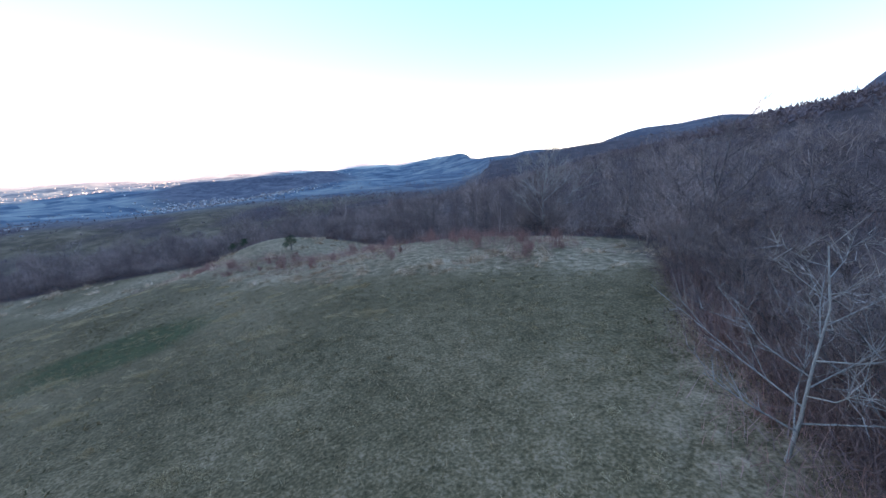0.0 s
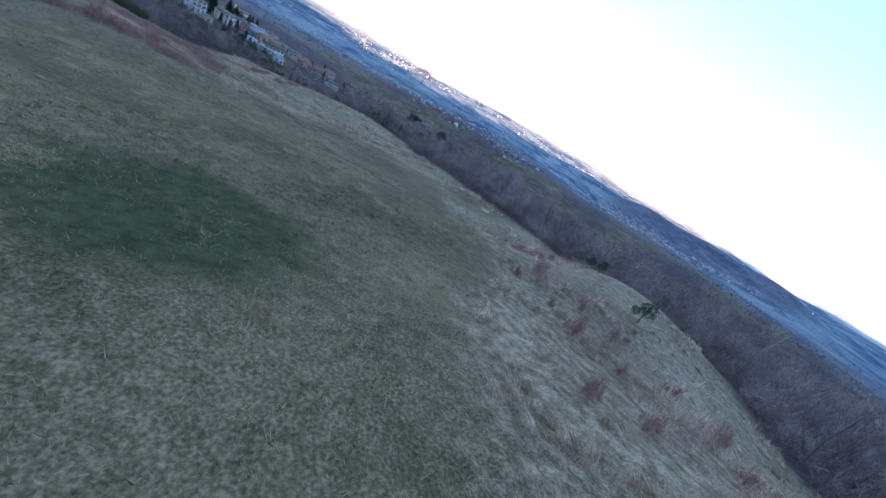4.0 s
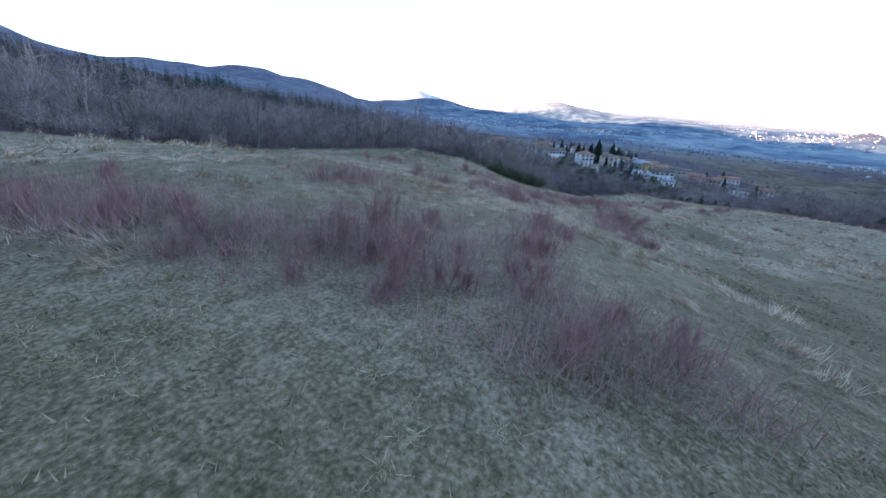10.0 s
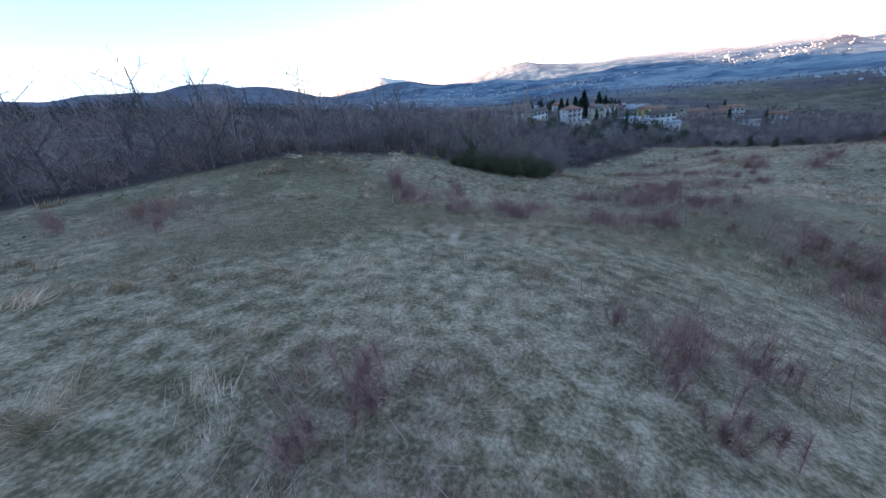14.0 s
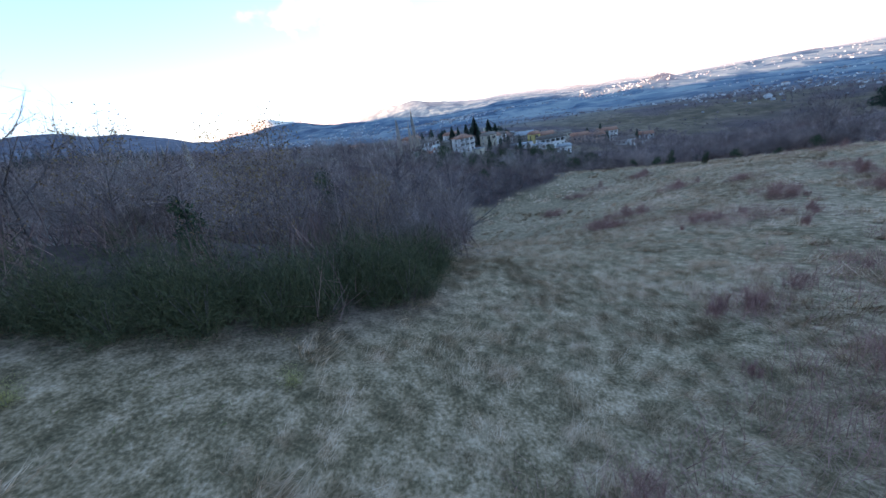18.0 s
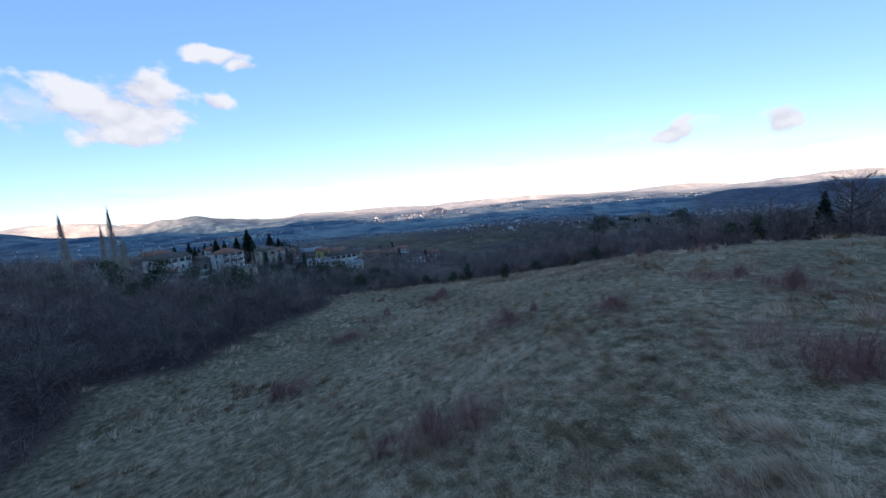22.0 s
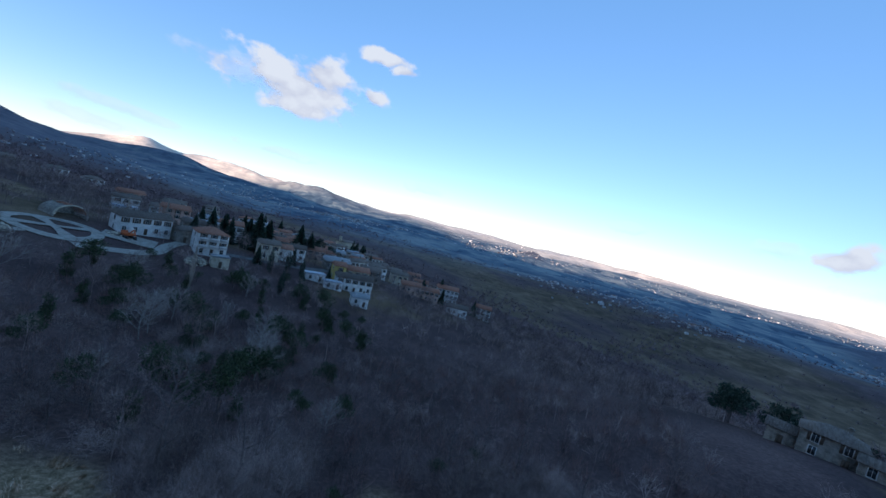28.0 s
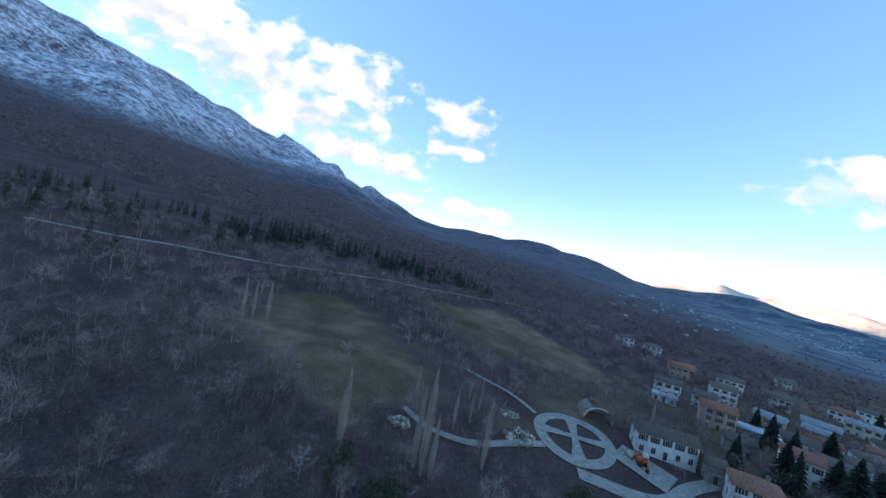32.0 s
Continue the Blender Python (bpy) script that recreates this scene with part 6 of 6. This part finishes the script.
rng_ = np.random.RandomState(62)
cyp_c = np.column_stack([rng_.normal(0, 0.12, 16), rng_.normal(0, 0.12, 16), np.linspace(0.6, 7.6, 16)])
CYPRESS = thing_of("cypress", "slim dark cypress-shaped column", "tree", "cypresses", [("trunk", solid("trunk", limb_arrays([((0, 0, 0), (0, 0, 6), 0.14, 0.05)], 5), M_BARK), ""),
                                                                              ("crown", solid("crown", clump_arrays(rng_, cyp_c, 0.75 * np.sin(np.linspace(0.5, 3.0, 16)) + 0.15, 1900, 0.22), M_PINE), "")])
# the first one, on the skyline, stands in for an ivy-clad trunk
for x, y, s in ((-165.8, 92.5, 0.75), (-345, 22, 1.1), (-352, 27, 1.2), (-349, 33, 1.1), (-366, 60, 0.9), (-336, 36, 1.0), (-327, 31, 1.2)):
    plant(CYPRESS, x, y, trng.uniform(0, 360), s, 0.1)
drop(CYPRESS)

# broom thicket along the edge of the southern wood
BROOM_X, BROOM_Y = (-132.4, -133.9, -136.2, -138.3, -142.5), (-6.2, -2.2, 0.6, 3.4, 3.6)
rng_ = np.random.RandomState(63)


def broom_arrays(rng, count):
    """Fine upright green rods fanning from the foot, as broom grows."""
    a, f = rng.uniform(0, 6.283, count), rng.uniform(0.15, 1.0, count)
    lean = np.abs(rng.normal(0, 0.6, count))
    top = rng.uniform(0.5, 1.4, count) / (0.8 + 0.6 * lean)
    stalk = np.stack([np.cos(a) * lean, np.sin(a) * lean, np.ones(count)], -1) * top[:, None]
    root = stalk * f[:, None] + np.concatenate([rng.normal(0, 0.22, (count, 2)), np.zeros((count, 1))], 1)
    tip = root + stalk * 0.1 + rng.normal(0, 0.1, (count, 3))
    return blade_arrays(root, tip, np.full(count, 0.009), rng)


BROOM = thing_of("broom_bush", "dark green broom bush at the foot of the wood", "bush", "broom thicket",
                 [("stem", solid("stem", limb_arrays([((0, 0, 0), (0.3 * math.cos(a), 0.3 * math.sin(a), 0.9), 0.02, 0.008) for a in range(7)], 3), M_BARK), ""), ("foliage", solid("foliage", broom_arrays(rng_, 3200), M_BROOM), "")])
for k in range(40):
    f = k / 40
    bx_ = np.interp(f, (0, 0.25, 0.5, 0.75, 1), BROOM_X) - abs(trng.normal(0, 1.2))
    by_ = np.interp(f, (0, 0.25, 0.5, 0.75, 1), BROOM_Y) - abs(trng.normal(0, 1.0))
    plant(BROOM, bx_, by_, trng.uniform(0, 360), trng.uniform(0.9, 1.9), 0.05)
drop(BROOM)
YELLOW = thing_of("withered_bush", "small withered yellow bush in the tall grass", "bush", "yellow bushes",
                  [("stem", solid("stem", limb_arrays([((0, 0, 0), (0.25 * math.cos(a), 0.25 * math.sin(a), 0.7), 0.015, 0.006) for a in range(6)], 3), M_BARK), ""), ("foliage", solid("foliage", broom_arrays(rng_, 1200), M_YELLOWBUSH), "")])
for x, y, s in ((-131.3, -10.1, 0.6), (-132.9, -8.3, 0.75), (-133.0, -6.6, 0.7), (-133.2, 0.9, 0.42), (-130.3, -11.5, 0.6), (-131.2, -3.6, 0.5), (-224, 60, 0.6), (-221, 52, 0.5)):
    plant(YELLOW, x, y, trng.uniform(0, 360), s, 0.05)
drop(YELLOW)

# the wood's edge close to the start of the field, with a dead pale tree
tr, tw, ends, _r = bare_arrays(91, 8.0, 2.6, 15, 6, 700, 6, 0.016, 0.1, 0.5, 0.009)
tr2, tw2, _e, _r = bare_arrays(92, 8.5, 2.8, 16, 5, 3400, 5, 0.012, 0.03, 0.6, 0.011, 0.35, 0.75)
EDGE = thing_of("bare_tree", "leafless tree with a dense haze of fine twigs", "tree", "bare trees of the wood", [("trunk", solid("trunk", tr2, M_BARK), ""), ("crown", solid("crown", tw2, M_TWIG), "")])
DEAD = thing_of("dead_tree", "dead tree with bleached crooked branches", "tree", "", [("trunk", solid("trunk", tr, M_PALEBARK), ""), ("crown", solid("crown", tw, M_PALETWIG), "")])
plant(DEAD, 6.6, 5.4, 40, 0.62, 0.1, 0)
plant(DEAD, 8.2, 4.6, 150, 0.66, 0.1, -4)
drop(DEAD)
for k in range(26):
    x, y = 7.3 + abs(trng.normal(0, 1.6)) + 0.26 * k, 3.6 + 0.6 * k + trng.normal(0, 0.8)
    plant(EDGE, x, y, trng.uniform(0, 360), trng.uniform(0.4, 0.6), 0.15)
# trees among the houses
tr, nd = conifer_arrays(44, 9.0, 2.6, 900)
YARDFIR = thing_of("conifer", "dark green conifer in a village garden", "tree", "village conifers", [("trunk", solid("trunk", tr, M_BARK), ""), ("needles", solid("needles", nd, M_PINE), "")])
for k, (hx, hy) in enumerate(HOUSE_SPOTS):
    for _ in range(2 if k < 60 else 0):
        a = trng.uniform(0, 6.283)
        x, y = hx + math.cos(a) * trng.uniform(8, 13), hy + math.sin(a) * trng.uniform(8, 13)
        if min((x - ux) ** 2 + (y - uy) ** 2 for ux, uy in HOUSE_SPOTS) < 50 or edge_gap(np.array([x]), np.array([y]), COURT_CLEARING)[0] > -2:
            continue
        pick = trng.uniform()
        plant(YARDFIR if pick < 0.13 else OAKS[trng.randint(5)], x, y, trng.uniform(0, 360), trng.uniform(0.5, 1.0), 0.2)
drop(YARDFIR)
# slim saplings and rust-leaved oaks where the southern wood meets the grass
for x, y, s in ((-147, -14.5, 1.0), (-151.5, -18, 1.1), (-143, -20, 0.95), (-149, -24, 1.05)):
    plant(PALE, x, y, trng.uniform(0, 360), s * 0.55, 0.2)
for x, y, s in ((-165.4, 1.2, 1.25), (-138.7, -2.4, 0.8), (-144, 0.5, 0.75), (-158.6, 2.2, 0.8), (-140, -9, 0.9), (-150, -1, 0.8)):
    plant(RUST, x, y, trng.uniform(0, 360), s, 0.2)
for ob in (*OAKS, RUST, PALE, POPLAR, EDGE):
    drop(ob)

# the dark fir stand under the mountain
tr, nd = conifer_arrays(43, 13.0, 2.6, 220)
fir_kind = [nd]
frx = np.concatenate([np.interp(trng.uniform(0, 1, 260), (0, 1), (-206, -400)), np.interp(trng.uniform(0, 1, 60), (0, 1), (-120, -215))])
fry = np.interp(frx, (-400, -330, -255, -206, -120), (-228, -236, -238, -196, -190)) + trng.normal(0, 20, len(frx))
stuff("fir_stand", scatter(fir_kind, frx, fry, trng.uniform(0.6, 1.1, len(frx)), trng), M_PINE, "dark stand of firs on the mountain foot", "woods")


# ---- towns in the plain, and clouds ----
M_TOWN = material("distant_walls", [(0.2, 0.21, 0.23), (0.34, 0.35, 0.36), (0.56, 0.55, 0.54)], 0.02, 0.9, 0.0, island=0.6)
M_TOWNROOF = material("distant_roofs", [(0.16, 0.09, 0.07), (0.28, 0.17, 0.13), (0.4, 0.38, 0.37)], 0.02, 0.9, 0.0, island=0.5)
frng = np.random.RandomState(17)
TOWNS = ((22, 1480, 9, 100, 520), (14, 1500, 5, 90, 160), (26, 1600, 6, 90, 240), (44, 1000, 4, 60, 90), (52, 1300, 8, 200, 160), (60, 1100, 7, 90, 90), (72, 2300, 9, 260, 260), (84, 1900, 8, 130, 380), (95, 1700, 9, 120, 520), (106, 2100, 7, 160, 360),
         (65, 2900, 6, 300, 200), (38, 3300, 16, 400, 420), (66, 3600, 20, 420, 420), (12, 3300, 10, 300, 220), (120, 1500, 8, 300, 120))
bx, by, bs = [], [], []
for taz, tr_, wa, wr, n_ in TOWNS:
    n_ = int(n_ * 0.85)
    a = np.radians(taz + frng.normal(0, wa * 0.5, n_))
    r = tr_ + frng.normal(0, wr, n_)
    bx.append(MID[0] - r * np.sin(a))
    by.append(MID[1] + r * np.cos(a))
    bs.append(frng.uniform(0.7, 1.5, n_) * np.where(frng.uniform(0, 1, n_) < 0.04, 2.2, 1.0) * (0.32 + tr_ / 9000 if tr_ < 2500 else 0.5))
bx, by, bs = np.concatenate(bx), np.concatenate(by), np.concatenate(bs)
block = box_arrays(-4.5, 4.5, -3.5, 3.5, -2.5, 5.0)
cap = roof_arrays(9.0, 7.0, 5.0, 1.4, True, 0.4, 0.2)
srng = np.random.RandomState(3)
walls_ = scatter([block], bx, by, bs, srng)
srng = np.random.RandomState(3)
caps_ = scatter([cap], bx, by, bs, srng)
stuff("distant_town", walls_, M_TOWN, "pale houses of far towns in the valley and plain", "town")
stuff("distant_roofs", caps_, M_TOWNROOF, "tiled roofs of the far towns", "town")


def cloud_material(name, thick):
    m = bpy.data.materials.new(name)
    m.use_nodes = True
    nt = m.node_tree
    n, l = nt.nodes, nt.links
    n.remove(n["Principled BSDF"])
    pos = n.new("ShaderNodeTexCoord")
    info = n.new("ShaderNodeObjectInfo")
    shift = n.new("ShaderNodeVectorMath")
    shift.operation = "MULTIPLY_ADD"
    shift.inputs[1].default_value = (40, 40, 40)
    l.new(info.outputs["Random"], shift.inputs[0])
    scaled = n.new("ShaderNodeVectorMath")
    scaled.operation = "MULTIPLY"
    scaled.inputs[1].default_value = (0.0034, 0.0034, 0.0050)
    l.new(pos.outputs["Object"], scaled.inputs[0])
    l.new(scaled.outputs[0], shift.inputs[2])
    puff = n.new("ShaderNodeTexNoise")
    puff.inputs["Scale"].default_value, puff.inputs["Detail"].default_value, puff.inputs["Roughness"].default_value = 1.0, 5.0, 0.52
    l.new(shift.outputs[0], puff.inputs["Vector"])
    gen = n.new("ShaderNodeVectorMath")
    gen.operation = "MULTIPLY_ADD"
    gen.inputs[1].default_value, gen.inputs[2].default_value = (2, 0, 2), (-1, 0, -1)
    l.new(pos.outputs["Generated"], gen.inputs[0])
    rad = n.new("ShaderNodeVectorMath")
    rad.operation = "LENGTH"
    l.new(gen.outputs[0], rad.inputs[0])
    body = n.new("ShaderNodeMath")
    body.operation = "MULTIPLY_ADD"
    body.inputs[1].default_value, body.inputs[2].default_value = -0.95, 0.62
    l.new(rad.outputs["Value"], body.inputs[0])
    add = n.new("ShaderNodeMath")
    add.operation = "ADD"
    l.new(body.outputs[0], add.inputs[0])
    lumpy = n.new("ShaderNodeMath")
    lumpy.operation = "MULTIPLY_ADD"
    lumpy.inputs[1].default_value, lumpy.inputs[2].default_value = 1.7, -0.85
    l.new(puff.outputs["Fac"], lumpy.inputs[0])
    l.new(lumpy.outputs[0], add.inputs[1])
    edge = n.new("ShaderNodeMapRange")
    edge.interpolation_type = "SMOOTHSTEP"
    edge.inputs["From Min"].default_value, edge.inputs["From Max"].default_value = 0.06, 0.42
    edge.inputs["To Max"].default_value = thick
    l.new(add.outputs[0], edge.inputs["Value"])
    sep = n.new("ShaderNodeSeparateXYZ")
    l.new(pos.outputs["Generated"], sep.inputs[0])
    # shading put into the glow: grey towards the base, white at the top
    tone = n.new("ShaderNodeMath")
    tone.operation = "MULTIPLY_ADD"
    tone.inputs[1].default_value = 0.5
    l.new(sep.outputs["Z"], tone.inputs[0])
    l.new(puff.outputs["Fac"], tone.inputs[2])
    ramp = n.new("ShaderNodeValToRGB")
    ramp.color_ramp.elements[0].position, ramp.color_ramp.elements[0].color = 0.5, (0.55, 0.6, 0.7, 1)
    ramp.color_ramp.elements[1].position, ramp.color_ramp.elements[1].color = 0.85, (0.9, 0.97, 0.95, 1)
    l.new(tone.outputs[0], ramp.inputs["Fac"])
    glow = n.new("ShaderNodeEmission")
    glow.inputs["Strength"].default_value = CLOUD_GLOW
    l.new(ramp.outputs["Color"], glow.inputs["Color"])
    clear = n.new("ShaderNodeBsdfTransparent")
    mix = n.new("ShaderNodeMixShader")
    l.new(edge.outputs["Result"], mix.inputs[0])
    l.new(clear.outputs[0], mix.inputs[1])
    l.new(glow.outputs[0], mix.inputs[2])
    l.new(mix.outputs[0], n["Material Output"].inputs["Surface"])
    return m


CLOUD_GLOW = 0.4
M_CLOUD, M_WISP = cloud_material("cloud", 1.0), cloud_material("thin_cloud", 0.35)


def cloud(bearing, up, wide, tall, bank=0.0, label="white fair-weather cloud low over the plain"):
    """A far cloud bank: bearing and height above the horizon, width and height, all in degrees."""
    dist = 4500.0
    half, high = dist * math.tan(radians(wide * 0.7)), dist * math.tan(radians(tall * 0.7))
    xs, zs = np.linspace(-half, half, 9), np.linspace(-high, high, 5)
    v = np.array([(x, 90.0 * (x / half) ** 2, z) for z in zs for x in xs])
    q = [(r * 9 + c, r * 9 + c + 1, r * 9 + c + 10, r * 9 + c + 9) for r in range(4) for c in range(8)]
    me = raw_mesh("cloud", v, q)
    me.materials.append(M_WISP if ("thin" in label or "faint" in label) else M_CLOUD)
    ob = new("cloud", me)
    a, e = radians(bearing), radians(up)
    way = Vector((-math.sin(a) * math.cos(e), math.cos(a) * math.cos(e), math.sin(e)))
    ob.matrix_basis = Matrix.Translation(Vector((MID[0], MID[1], -10)) + way * dist) @ pose(0, 0, 0, 0, 0, bearing) @ pose(0, 0, 0, 0, -bank, 0)
    ob.visible_shadow = False
    return tagged(ob, label, "cloud", "clouds", "structure")


cloud(112.5, 12.9, 14, 4.0, -5, "long white cloud drawn out to a thin tail")
cloud(105.0, 13.6, 21, 7.6, -4, "long white cloud with a flat base")
cloud(100.8, 15.8, 11.5, 7.6, -8, "rising top of the long white cloud")
cloud(103.4, 11.1, 11.5, 4.6, 0, "grey underside of the long white cloud")
cloud(94.0, 15.1, 5.0, 3.2, 0, "small torn piece of cloud")
cloud(93.4, 20.5, 8.5, 2.8, 8, "small white wisp of cloud")
cloud(90.2, 19.6, 5.5, 1.7, 8, "small white wisp of cloud")
cloud(32.5, 7.1, 6.5, 4.2, 0, "small puffy white cloud")
cloud(29.2, 7.8, 5.0, 2.3, 0, "thin shred of white cloud")
cloud(22.3, 6.8, 5.0, 4.6, 0, "small puffy white cloud")
cloud(38.3, 6.6, 7.0, 2.6, 0, "faint pinkish cloud low over the plain")
cloud(53.6, 5.9, 7.5, 2.0, 0, "faint pinkish cloud low over the plain")
cloud(83.8, 4.8, 9, 2.4, 0, "faint pinkish cloud low over the plain")
cloud(103.5, 4.1, 17, 1.6, 0, "thin grey streak of cloud")
cloud(22, 3.8, 24, 2.4, 0, "thin grey streak of cloud")
cloud(121.5, 4.0, 18, 1.9, -4, "thin grey streak of cloud")
cloud(123.5, 1.9, 14, 2.2, -3, "thin grey streak of cloud")
cloud(155.3, 18.3, 13.5, 9.0, 0, "bright puffy white cloud")
cloud(155.3, 14.0, 14.5, 2.8, 0, "flat white cloud below the puffy one")
cloud(173.5, 20.2, 21, 10.5, 4, "bright towering cloud over the mountain")
cloud(177.0, 15.8, 19, 7.5, 6, "bright towering cloud over the mountain")
cloud(168.5, 15.6, 6.0, 3.8, 0, "small torn piece of bright cloud")
cloud(-173.5, 19.5, 24, 15.0, 8, "bright cloud over the mountain top")
cloud(-165.0, 20.5, 22, 12.0, 8, "bright cloud over the mountain top")
cloud(171.0, 11.2, 20, 7.0, 8, "bright cloud bank along the mountain flank")
cloud(179.6, 13.4, 16, 8.5, 8, "bright cloud bank along the mountain flank")
cloud(164.0, 9.8, 12, 6.5, 4, "bright cloud bank along the mountain flank")
cloud(160.4, 5.4, 9.5, 3.2, 2, "white cloud low beside the mountain")
cloud(153.2, 6.1, 10, 4.8, 2, "white cloud low beside the mountain")
cloud(149.2, 5.6, 9.5, 4.4, 2, "white cloud low beside the mountain")
cloud(-39, 3.1, 6, 2.6, 0, "small clouds over the wooded skyline")
cloud(-43, 2.9, 7, 3.8, 0, "small clouds over the wooded skyline")
